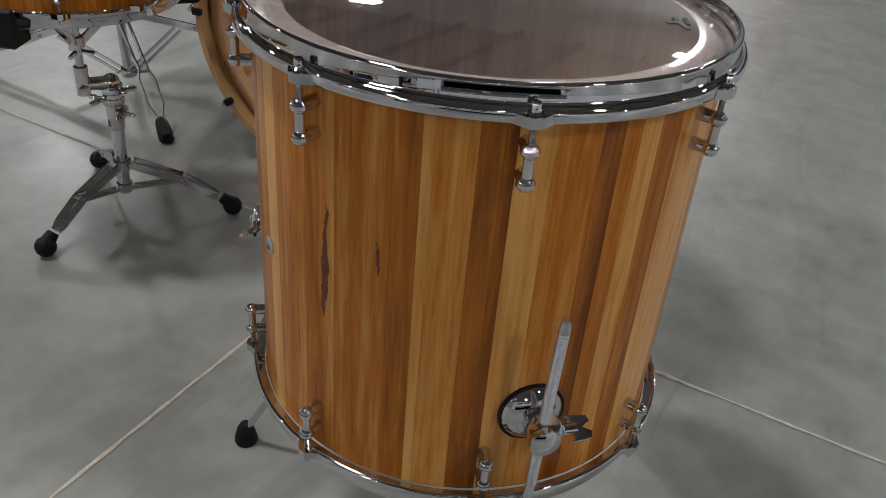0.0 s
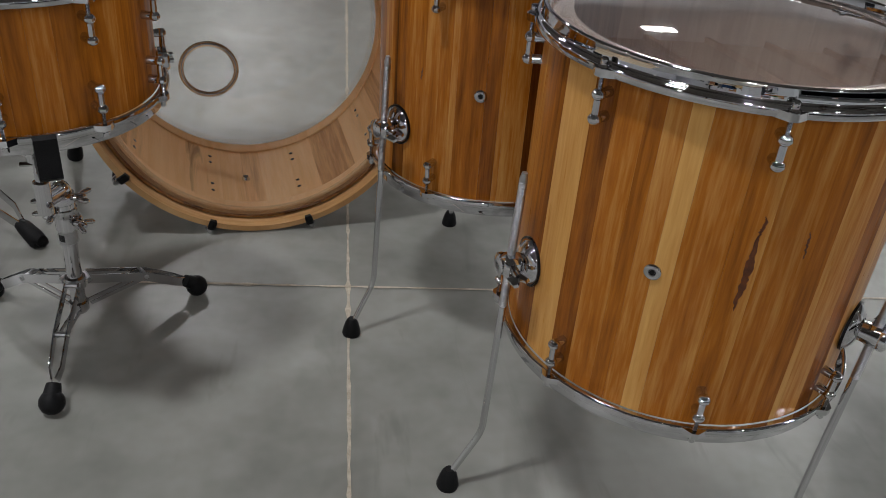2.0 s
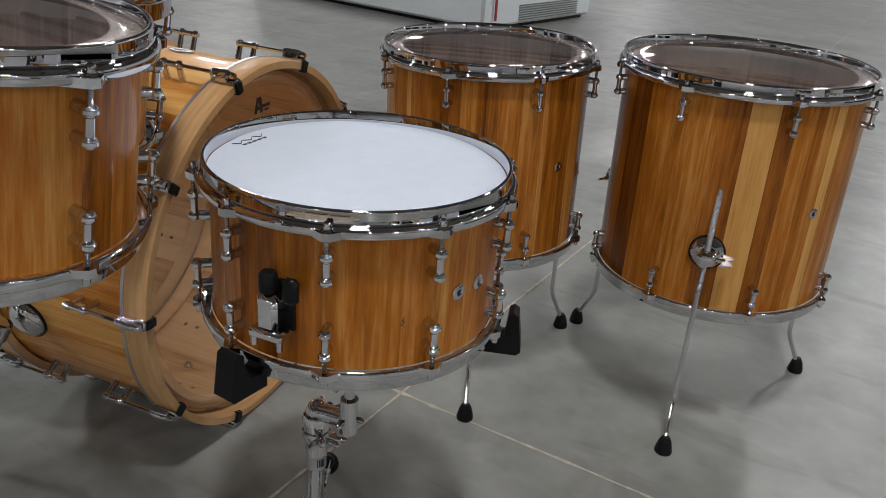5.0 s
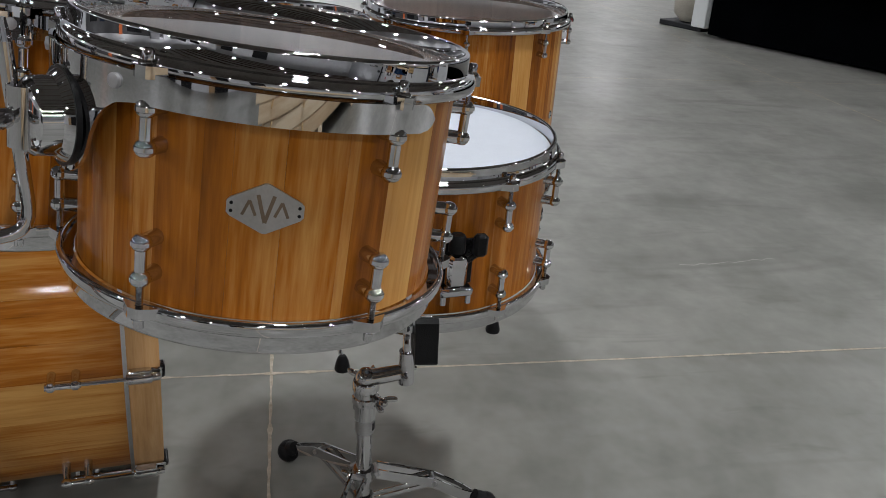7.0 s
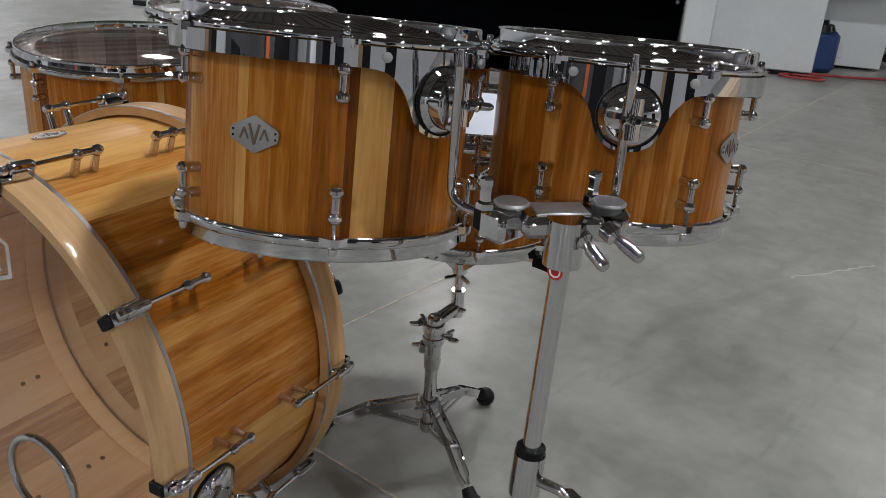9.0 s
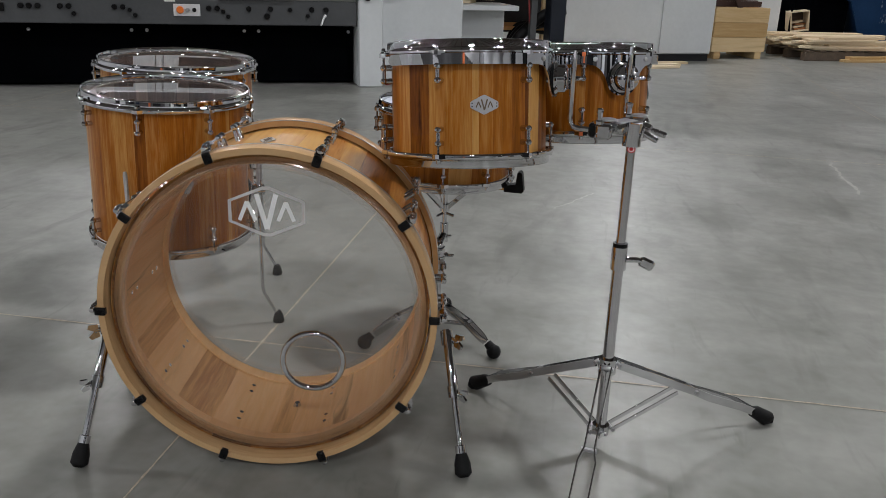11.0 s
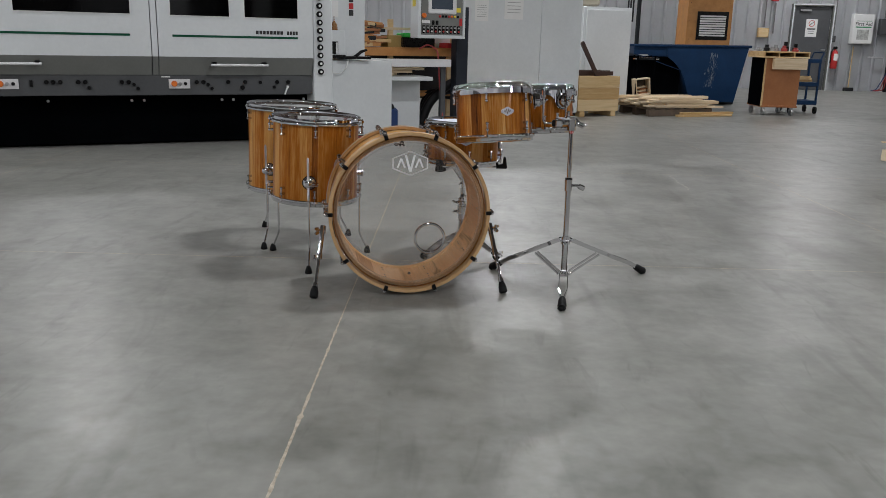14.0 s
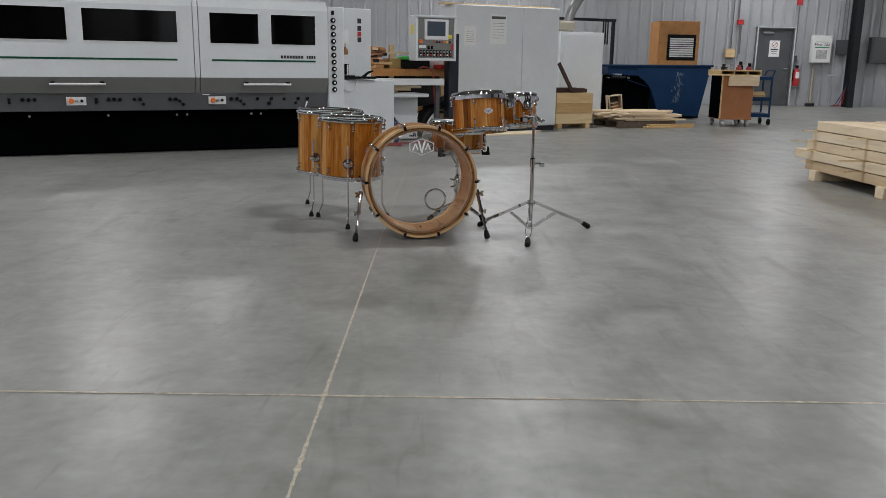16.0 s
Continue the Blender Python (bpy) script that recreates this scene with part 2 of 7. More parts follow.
SHELL_WOOD = wood_material("lacquered_hickory", (0.66, 0.37, 0.115), (0.375, 0.124, 0.012), (0.085, 0.020, 0.003), 0.30, 0.30)
HOOP_WOOD = wood_material("maple_hoop", (0.61, 0.405, 0.215), (0.45, 0.255, 0.11), (0.26, 0.125, 0.05), 0.34, 0.2, -1, 1.4)
INNER_WOOD = wood_material("raw_shell_wood", (0.96, 0.67, 0.37), (0.84, 0.51, 0.235), (0.42, 0.20, 0.075), 0.5, 0.0)
INNER_DARK = wood_material("inner_hickory", (0.86, 0.68, 0.54), (0.58, 0.40, 0.30), (0.22, 0.125, 0.085), 0.45, 0.0)
COATED = noisy("coated_white_film", (0.56, 0.60, 0.67), (0.61, 0.65, 0.72), 30, 0.6, 0.1, 0.15)


def film_material(name, tint, cover, rough=0.06, ior=1.5):
    """Clear drum film: mostly see-through, with a thin veil and a shiny face."""
    mat = bpy.data.materials.new(name)
    mat.use_nodes = True
    t = mat.node_tree
    b = t.nodes["Principled BSDF"]
    out = t.nodes["Material Output"]
    b.inputs["Base Color"].default_value = (*tint, 1)
    b.inputs["Roughness"].default_value = 0.5
    tr = t.nodes.new("ShaderNodeBsdfTransparent")
    tr.inputs[0].default_value = (0.99, 0.985, 0.98, 1)
    gl = t.nodes.new("ShaderNodeBsdfGlossy")
    gl.inputs["Roughness"].default_value = rough
    m1, m2 = t.nodes.new("ShaderNodeMixShader"), t.nodes.new("ShaderNodeMixShader")
    nz = node(t, "ShaderNodeTexNoise", Scale=9.0, Detail=4)
    mr = node(t, "ShaderNodeMapRange")
    mr.inputs[3].default_value, mr.inputs[4].default_value = cover * 0.7, cover * 1.3
    t.links.new(nz.outputs[0], mr.inputs[0])
    t.links.new(mr.outputs[0], m1.inputs[0])
    t.links.new(tr.outputs[0], m1.inputs[1])
    t.links.new(b.outputs[0], m1.inputs[2])
    # a thin sheet mirrors with both of its faces: 2F / (1 + F)
    fr = node(t, "ShaderNodeFresnel", IOR=ior)
    top, low, both = (t.nodes.new("ShaderNodeMath") for _ in range(3))
    top.operation, low.operation, both.operation = "MULTIPLY", "ADD", "DIVIDE"
    top.inputs[1].default_value = 2.0
    low.inputs[1].default_value = 1.0
    t.links.new(fr.outputs[0], top.inputs[0])
    t.links.new(fr.outputs[0], low.inputs[0])
    t.links.new(top.outputs[0], both.inputs[0])
    t.links.new(low.outputs[0], both.inputs[1])
    t.links.new(both.outputs[0], m2.inputs[0])
    t.links.new(m1.outputs[0], m2.inputs[1])
    t.links.new(gl.outputs[0], m2.inputs[2])
    t.links.new(m2.outputs[0], out.inputs[0])
    return mat


FILM = film_material("clear_film", (0.76, 0.72, 0.74), 0.06, 0.02, 1.64)
COLLAR = film_material("cloudy_collar", (0.70, 0.57, 0.51), 0.46, 0.12)
BASS_COLLAR = film_material("clear_bass_collar", (0.55, 0.43, 0.34), 0.12, 0.08)
BASS_FILM = film_material("clear_bass_film", (0.72, 0.66, 0.60), 0.018, 0.03, 1.35)

MACHINE_GREY = noisy("machine_light_grey", (0.60, 0.625, 0.635), (0.67, 0.695, 0.705), 2.0, 0.4, 0.08, 0.02)
MACHINE_MID = noisy("machine_mid_grey", (0.16, 0.165, 0.155), (0.19, 0.195, 0.185), 3.0, 0.45, 0.1, 0.02)
MACHINE_DARK = noisy("machine_dark_grey", (0.055, 0.058, 0.062), (0.075, 0.078, 0.082), 3.0, 0.5, 0.1, 0.02)
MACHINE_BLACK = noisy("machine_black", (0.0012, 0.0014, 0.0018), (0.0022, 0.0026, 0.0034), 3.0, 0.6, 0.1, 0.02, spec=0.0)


def floor_material():
    mat = material("polished_concrete", (0.2, 0.2, 0.19), 0.3)
    t, b = nodes(mat)
    L = t.links.new
    tc = t.nodes.new("ShaderNodeTexCoord")
    big = node(t, "ShaderNodeTexNoise", Scale=0.8, Detail=2, Roughness=0.5)
    mid = node(t, "ShaderNodeTexNoise", Scale=4.5, Detail=2, Roughness=0.5)
    drag = node(t, "ShaderNodeTexNoise", Scale=2.0, Detail=2, Roughness=0.5, Distortion=1.2)
    dm = node(t, "ShaderNodeMapping")
    dm.inputs["Scale"].default_value = (1.0, 1.25, 1.0)
    dm.inputs["Rotation"].default_value = (0, 0, 0.9)
    L(tc.outputs["Object"], dm.inputs[0])
    L(dm.outputs[0], drag.inputs[0])
    fin = node(t, "ShaderNodeTexNoise", Scale=15.0, Detail=2, Roughness=0.6)
    for n in (big, mid, fin):
        L(tc.outputs["Object"], n.inputs[0])
    prev = None
    for n, k in ((big, 0.20), (mid, 0.28), (drag, 0.28), (fin, 0.24)):
        a = node(t, "ShaderNodeMath")
        a.operation = "MULTIPLY_ADD"
        a.inputs[1].default_value = k
        a.inputs[2].default_value = 0.0
        L(n.outputs[0], a.inputs[0])
        if prev:
            L(prev.outputs[0], a.inputs[2])
        prev = a
    r = ramp(t, prev.outputs[0], [(0.36, (0.157, 0.157, 0.141)), (0.49, (0.219, 0.218, 0.199)), (0.62, (0.284, 0.281, 0.260))])
    # pale scuffs and trowel marks
    sc = node(t, "ShaderNodeTexNoise", Scale=3.4, Detail=2, Roughness=0.5, Distortion=2.0)
    L(dm.outputs[0], sc.inputs[0])
    sr = ramp(t, sc.outputs[0], [(0.52, (0, 0, 0)), (0.80, (0.34, 0.34, 0.34))])
    mx = t.nodes.new("ShaderNodeMix")
    mx.data_type = "RGBA"
    L(sr.outputs[0], mx.inputs[0])
    L(r.outputs[0], mx.inputs[6])
    mx.inputs[7].default_value = (0.31, 0.31, 0.295, 1)
    # dark rubbed streaks, wide and narrow, lying mostly one way
    col = mx.outputs[2]
    for scale, lo, hi, deep, turn in ((1.5, 0.55, 0.74, 0.47, 0.62), (5.0, 0.57, 0.78, 0.50, 0.35), (13.0, 0.60, 0.80, 0.42, 0.9)):
        mk = node(t, "ShaderNodeMapping")
        mk.inputs["Scale"].default_value = (1.0, 0.24, 1.0)
        mk.inputs["Rotation"].default_value = (0, 0, turn)
        L(tc.outputs["Object"], mk.inputs[0])
        nz = node(t, "ShaderNodeTexNoise", Scale=scale, Detail=3, Roughness=0.62, Distortion=0.8)
        L(mk.outputs[0], nz.inputs[0])
        am = ramp(t, nz.outputs[0], [(lo, (0, 0, 0)), (hi, (deep, deep, deep))])
        mk2 = t.nodes.new("ShaderNodeMix")
        mk2.data_type = "RGBA"
        L(am.outputs[0], mk2.inputs[0])
        L(col, mk2.inputs[6])
        mk2.inputs[7].default_value = (0.085, 0.084, 0.074, 1)
        col = mk2.outputs[2]
    L(col, b.inputs["Base Color"])
    rr = node(t, "ShaderNodeMapRange")
    rr.inputs[1].default_value, rr.inputs[2].default_value = 0.35, 0.65
    rr.inputs[3].default_value, rr.inputs[4].default_value = 0.31, 0.42
    L(drag.outputs[0], rr.inputs[0])
    L(rr.outputs[0], b.inputs["Roughness"])
    b.inputs["Specular IOR Level"].default_value = 0.37
    return mat


FLOOR = floor_material()
JOINT_FILL = noisy("joint_filler", (0.33, 0.265, 0.195), (0.62, 0.555, 0.46), 45, 0.8, 0.1, 0.4)
WALL_WHITE = noisy("white_metal_cladding", (0.60, 0.61, 0.63), (0.68, 0.69, 0.71), 1.2, 0.45, 0.1, 0.02)
CEIL_WHITE = noisy("dull_ceiling_deck", (0.17, 0.158, 0.148), (0.22, 0.204, 0.192), 1.0, 0.7, 0.1)
PURLIN = noisy("primed_steel_purlin", (0.07, 0.045, 0.035), (0.10, 0.065, 0.05), 3.0, 0.6, 0.1)
WALL_PLAIN = noisy("plain_grey_wall", (0.05, 0.05, 0.053), (0.075, 0.075, 0.078), 0.8, 0.6, 0.1, 0.02)
LED = emitter("led_diffuser", (0.99, 1.0, 1.03), LAMP)


# ---- the hall ----
def slab(name, x0, x1, y0, y1, z0, z1, mat, label, m=HALL, category="", kind="structure"):
    bm = block(B(), ((x0 + x1) / 2, (y0 + y1) / 2, (z0 + z1) / 2), (x1 - x0, y1 - y0, z1 - z0))
    ob = part(name, bm, mat, None, label, m, 0)
    return tagged(ob, label, category or name.split("_")[0], "", kind)


WX0, WX1, WY0, WY1 = -22.5, 24.0, -18.23, 16.0
slab("floor", WX0, WX1, WY0, WY1, -0.2, 0.0, FLOOR, "polished grey concrete floor with stains and scuffs")


def joint(x0, y0, x1, y1, seed, z=0.0012):
    """A thin ragged line of filler in a sawn joint, just proud of the slab; it widens away from the far wall."""
    rng = random.Random(seed)
    d = Vector((x1 - x0, y1 - y0))
    n = max(2, int(d.length / 0.02))
    side = Vector((-d.y, d.x)).normalized()
    bm = B()
    prev = None
    for k in range(n + 1):
        p = Vector((x0, y0)) + d * (k / n)
        w = 0.0017 + 0.0022 * rng.random() + (0.004 * rng.random() if rng.random() < 0.06 else 0)
        w *= 1.0 + 0.75 * min(1.0, max(0.0, (p.y - 0.8) / 1.6))
        o = side * (0.0012 * (rng.random() - 0.5))
        a, b = p + side * w + o, p - side * w + o
        pair = (bm.verts.new((a.x, a.y, z)), bm.verts.new((b.x, b.y, z)))
        if prev:
            bm.faces.new((prev[0], prev[1], pair[1], pair[0]))
        prev = pair
    return bm


for k in range(-3, 3):
    ob = part("floor_joint", joint(k * JOINT, -14, k * JOINT, 12, 10 + k), JOINT_FILL, None, "", HALL, 0)
    tagged(ob, "ragged tan filler in a sawn floor joint", "floor joint", "floor joints", "structure")
for k in range(-4, 4):
    ob = part("floor_joint", joint(-14, k * JOINT, 12, k * JOINT, 40 + k, 0.0016), JOINT_FILL, None, "", HALL, 0)
    tagged(ob, "ragged tan filler in a sawn floor joint", "floor joint", "floor joints", "structure")


def scratch(pts, w):
    bm = B()
    prev = None
    rng = random.Random(len(pts) * 7 + int(abs(pts[0][0]) * 10))
    for k, (x, y) in enumerate(pts):
        q = w * (0.4 + rng.random())
        pair = (bm.verts.new((x - q, y + q, 0.0008)), bm.verts.new((x + q, y - q, 0.0008)))
        if prev:
            bm.faces.new((prev[0], prev[1], pair[1], pair[0]))
        prev = pair
    return bm


def wander(a, b, seed, amp=0.02, n=14):
    rng = random.Random(seed)
    off = 0.0
    out = []
    d = Vector((b[0] - a[0], b[1] - a[1]))
    sd = Vector((-d.y, d.x)).normalized()
    for k in range(n + 1):
        off = 0.7 * off + amp * (rng.random() - 0.5)
        p = Vector(a) + d * (k / n) + sd * off
        out.append((p.x, p.y))
    return out


SCRATCH = noisy("pale_floor_scratch", (0.34, 0.33, 0.31), (0.44, 0.43, 0.40), 20, 0.7)
for k, (a, b, w) in enumerate((((-5.63, -2.60), (-6.52, -2.96), 0.010), ((-7.16, -3.97), (-6.63, -2.92), 0.007), ((-6.63, -2.92), (-6.0, -1.73), 0.006), ((-6.08, -2.54), (-6.75, -2.80), 0.006),
                               ((-3.40, -0.13), (-3.22, 0.16), 0.005), ((-3.22, 0.16), (-3.03, 0.50), 0.006), ((-1.4, 0.4), (-1.7, 0.2), 0.003), ((-0.1, 0.2), (-0.22, -0.1), 0.002))):
    ob = part("floor_scratch", scratch(wander(a, b, 70 + k), w), SCRATCH, None, "", None, 0)
    tagged(ob, "pale scratch in the polished concrete floor", "scratch", "floor scratches", "structure")


def ribbed(name, length, height, pitch=0.305, rib=0.03, depth=0.032):
    """Ribbed metal cladding from x = 0 to length, face to +y."""
    bm = B()
    prof = []
    x = 0.0
    while x < length:
        prof += [(x, 0.0), (x + pitch - 2 * rib - 0.025, 0.0), (x + pitch - rib - 0.02, depth), (x + pitch - 0.02, depth), (x + pitch, 0.0)]
        x += pitch
    lo = [bm.verts.new((a, b, 0)) for a, b in prof]
    hi = [bm.verts.new((a, b, height)) for a, b in prof]
    for k in range(len(prof) - 1):
        if (lo[k].co - lo[k + 1].co).length > 1e-6:
            bm.faces.new((lo[k], lo[k + 1], hi[k + 1], hi[k]))
    bmesh.ops.solidify(bm, geom=bm.faces[:], thickness=0.01)
    return bm


wall = part("wall_north", ribbed("wall", WX1 - WX0, CEIL), WALL_WHITE, None, "", HALL @ pose(WX0, WY0, 0), 0)
tagged(wall, "white ribbed metal wall cladding of a workshop hall", "wall", "", "structure")
slab("wall_backing", WX0, WX1, WY0 - 0.25, WY0 - 0.02, 0, CEIL, WALL_WHITE, "plain wall behind the ribbed cladding", category="wall")
# the south wall is out of view; dark below, pale above to shape reflections
slab("wall_south", WX0, WX1, WY1, WY1 + 0.2, 0, 3.7, WALL_PLAIN, "plain dark grey lower wall closing the hall")
slab("wall_south_upper", WX0, WX1, WY1, WY1 + 0.2, 3.7, CEIL, WALL_WHITE, "plain white upper wall closing the hall", category="wall")
slab("wall_west", WX0 - 0.2, WX0, WY0, WY1, 0, CEIL, WALL_WHITE, "plain white end wall of the hall")
slab("wall_east", WX1, WX1 + 0.2, WY0, WY1, 0, CEIL, WALL_WHITE, "plain white end wall of the hall")
bm = block(B(), ((WX0 + WX1) / 2, (WY0 + WY1) / 2, CEIL + 0.1), (WX1 - WX0, WY1 - WY0, 0.2))
tagged(part("ceiling", bm, CEIL_WHITE, None, "", HALL, 0), "dull grey ceiling deck", "ceiling", "", "structure")
bm = B()
for k in range(29):
    block(bm, (WX0 + 0.8 + 1.55 * k, (WY0 + WY1) / 2, CEIL - 0.13), (0.12, WY1 - WY0 - 0.02, 0.24))
tagged(part("ceiling_purlins", bm, PURLIN, None, "", HALL, 0), "brown primed steel purlins under the deck", "ceiling", "", "structure")


# unseen dark, white and timber panels, added behind the camera for chrome to mirror
BAY_COATS = [noisy("bay_black", (0.006, 0.006, 0.007), (0.012, 0.012, 0.014), 2.0, 0.6, spec=0.2), noisy("bay_grey", (0.20, 0.20, 0.21), (0.26, 0.26, 0.27), 1.5, 0.5),
             noisy("bay_timber", (0.34, 0.21, 0.10), (0.50, 0.33, 0.18), 3.0, 0.6, stretch=(1, 1, 8)), noisy("bay_navy", (0.008, 0.014, 0.030), (0.014, 0.022, 0.045), 2.0, 0.5, spec=0.2),
             noisy("bay_orange", (0.50, 0.10, 0.02), (0.58, 0.14, 0.03), 2.0, 0.5)]
BAY_COATS.append(WALL_WHITE)
rng = random.Random(57)
at, k = WX0 + 0.4, 0
while at < WX1 - 3.0:
    w = rng.uniform(1.0, 3.0)
    coat = (5, 0, 2, 0, 5, 1, 0, 4, 3, 0)[k % 10]
    slab("wall_bay", at, at + (0.7 if coat == 4 else w), WY1 - 0.5, WY1 - 0.004, 0.002, rng.uniform(1.6, 4.2), BAY_COATS[coat], "plain coloured panel added out of view for the chrome to mirror", category="wall bay")
    at += w + rng.choice((0.05, 0.9, 1.8))
    k += 1
# a nearer row of unseen screens, added for the rack toms' chrome
at = 0.6
for w, coat, high in ((1.0, 0, 2.3), (1.5, 5, 2.4), (1.0, 0, 2.2), (0.5, 2, 1.9), (1.7, 5, 2.5), (1.3, 0, 2.4), (0.8, 5, 2.2), (1.6, 0, 2.6)):
    slab("wall_partition", -8.4, -8.2, at, at + w - 0.01, 0.002, high, BAY_COATS[coat], "plain coloured screen added out of view for the chrome to mirror", category="partition")
    at += w


def high_bay():
    ob = thing("ceiling_light", HALL @ pose(0, 0, LAMP_Z), "white linear high-bay light hanging from the ceiling", "ceiling light", "high-bay lights")
    part("housing", block(B(), (0, 0, 0.05), (0.72, 0.44, 0.07), None, 0.01), MACHINE_GREY, ob)
    bm = B()
    face(bm, [(-0.32, -0.18, 0.012), (-0.32, 0.18, 0.012), (0.32, 0.18, 0.012), (0.32, -0.18, 0.012)])
    part("diffuser", bm, LED, ob, "glowing white diffuser", None, 0)
    for sx in (-0.3, 0.3):
        part("hanger", rod(B(), (sx, 0, 0.08), (sx, 0, CEIL - LAMP_Z), 0.004, 6), SATIN, ob)
    return ob


first = high_bay()
LAMPS = [(x, y) for x in (-16.2, -8.95, -1.7, 5.55, 12.8, 20.0) for y in (-15.8, -8.5, -1.2, 6.1, 13.4)]
first.matrix_basis = HALL @ pose(*LAMPS[0], LAMP_Z)
for x, y in LAMPS[1:]:
    copy_thing(first, HALL @ pose(x, y, LAMP_Z))


# ---- drums ----
def stave_mesh(R, h, a0, a1, thick=0.006, n=4):
    bm = B()
    e = 0.00008 / R
    prof = [(R - thick, 0.0), (R, 0.0), (R, h), (R - thick, h)]
    lathe(bm, prof, n, True, math.degrees(a0 + e), math.degrees(a1 - e))
    return bm


def staves(parent, R, h, seed, count, mat, wide=0.45, z0=0.0, cream=0.2, plan=None, name="stave", thick=0.006, spread=1.0):
    """The boards of a stave shell, each of its own width, tone and figure; plan: (start angle, tone, streaks) of the boards that are known."""
    rng = random.Random(seed)
    known = list(plan or [])
    first, last = (known[0][0], known[-1][0]) if known else (0.0, 0.0)
    left = 360.0 - (last - first)
    free = max(2, round(count * left / 360.0))
    w = [1 + wide * (rng.random() * 2 - 1) for _ in range(free)]
    tot, a = sum(w), last
    for k in range(free):
        u = rng.random()
        tone = 0.66 + 0.14 * rng.random() if u < cream else (0.30 + 0.10 * rng.random() if u > 0.84 else 0.43 + 0.15 * rng.random())
        tone = 0.5 + (tone - 0.5) * spread
        st = 0.8 if rng.random() < 0.25 else 0.3 * rng.random()
        if k or not known:
            known.append((a, tone, st))
        a += left * w[k] / tot
    known.append((known[0][0] + 360.0, 0, 0))
    for (a0, tone, st), (a1, _, _) in zip(known, known[1:]):
        ob = part(name, stave_mesh(R, h, radians(a0), radians(a1), thick), mat, parent, "", pose(0, 0, z0))
        tone = 0.5 + (tone - 0.5) * (0.88 if tone > 0.5 else 1.2)
        ob.color = (tone, st, rng.random(), 1)


def hoop_mesh(R, up=1):
    """A chromed flanged hoop: z = 0 at the shell's edge, the rim standing up."""
    prof = [(R + 0.0030, 0.000), (R + 0.0030, 0.0222), (R + 0.0038, 0.0236), (R + 0.0055, 0.0242), (R + 0.0072, 0.0237), (R + 0.0081, 0.0224),
            (R + 0.0083, 0.0212), (R + 0.0083, 0.0098), (R + 0.0089, 0.0086), (R + 0.0103, 0.0078), (R + 0.0118, 0.0079), (R + 0.0130, 0.0074),
            (R + 0.0146, 0.0062), (R + 0.0158, 0.0044), (R + 0.0164, 0.0018), (R + 0.0164, -0.0012), (R + 0.0158, -0.0040), (R + 0.0146, -0.0052),
            (R + 0.0128, -0.0054), (R + 0.0116, -0.0046), (R + 0.0110, -0.0026), (R + 0.0110, -0.0010)]
    bm = B()
    lathe(bm, [(r, z * up) for r, z in prof], 96)
    return bm


def lug_meshes():
    """One bridge lug (x outward from the shell's face, z along the rod) and its tension rod."""
    bm = B()
    o = 0.0170
    for z in (0.0, -0.0275):
        tube(bm, [(-0.001, 0, z), (0.014, 0, z)], [0.0064, 0.0060], 12)
        spin(bm, [(0, -0.0066), (0.0042, -0.0060), (0.0066, -0.0036), (0.0074, -0.0008), (0.0074, 0.0008), (0.0066, 0.0036), (0.0042, 0.0060), (0, 0.0066)], 14, pose(o, 0, z))
    tube(bm, [(o, 0, 0.0), (o, 0, -0.0275)], 0.0044, 12)
    for z in (0.0, -0.0275):
        lathe(bm, [(0.0070, -0.0022), (0.0078, -0.0016), (0.0078, 0.0016), (0.0070, 0.0022)], 14, True, m=Matrix.Translation((o, 0, z)))
    rodm = B()
    prof = [(0, 0.004)]
    for k in range(9):
        prof += [(0.0023, 0.0050 + k * 0.0018), (0.0031, 0.0058 + k * 0.0018), (0.0023, 0.0066 + k * 0.0018)]
    prof += [(0.0026, 0.023), (0.0026, 0.030), (0, 0.030)]
    spin(rodm, prof, 8, pose(o, 0, 0))
    ear = B()
    # the hoop's ear with the rod's head and washer
    outline = [(-0.008, -0.022), (-0.001, -0.014), (0.004, -0.0085), (0.0078, -0.0040), (0.0078, 0.0040), (0.004, 0.0085), (-0.001, 0.014), (-0.008, 0.022)]
    extrude_outline(ear, outline, 0.0085, pose(o, 0, 0.0208))
    spin(ear, [(0, 0), (0.0064, 0), (0.0068, 0.0018), (0.0050, 0.0030), (0.0042, 0.0036), (0.0042, 0.0095), (0.003, 0.011), (0, 0.011)], 10, pose(o, 0, 0.0290))
    return bm, rodm, ear


_lug, _rod, _ear = lug_meshes()
LUG_ME, ROD_ME, EAR_ME = mesh_of("lug", _lug, CHROME), mesh_of("tension_rod", _rod, CHROME), mesh_of("hoop_ear", _ear, CHROME)


def child(name, me, parent, m, label=""):
    ob = new(name, me)
    ob.parent = parent
    ob.matrix_basis = m
    return tagged(ob, label)


def add_lugs(drum, R, h, count, phase, drop=0.0256):
    for k in range(count):
        a = phase + 360 / count * k
        for up in (1, -1):
            base = pose(0, 0, 0, 0, 0, a) @ pose(R, 0, (h - drop) if up > 0 else 0.0256)
            if up < 0:
                base = base @ pose(0, 0, 0, 180, 0, 0)
            lug = child("lug", LUG_ME, drum, base)
            child("tension_rod", ROD_ME, lug, Matrix())
            child("hoop_ear", EAR_ME, lug, Matrix())


def head_meshes(R):
    clear = B()
    lathe(clear, [(0.0005, 0.0015), (R - 0.03, 0.0015), (R - 0.004, 0.0), (R + 0.002, -0.004)], 72, False)
    return clear


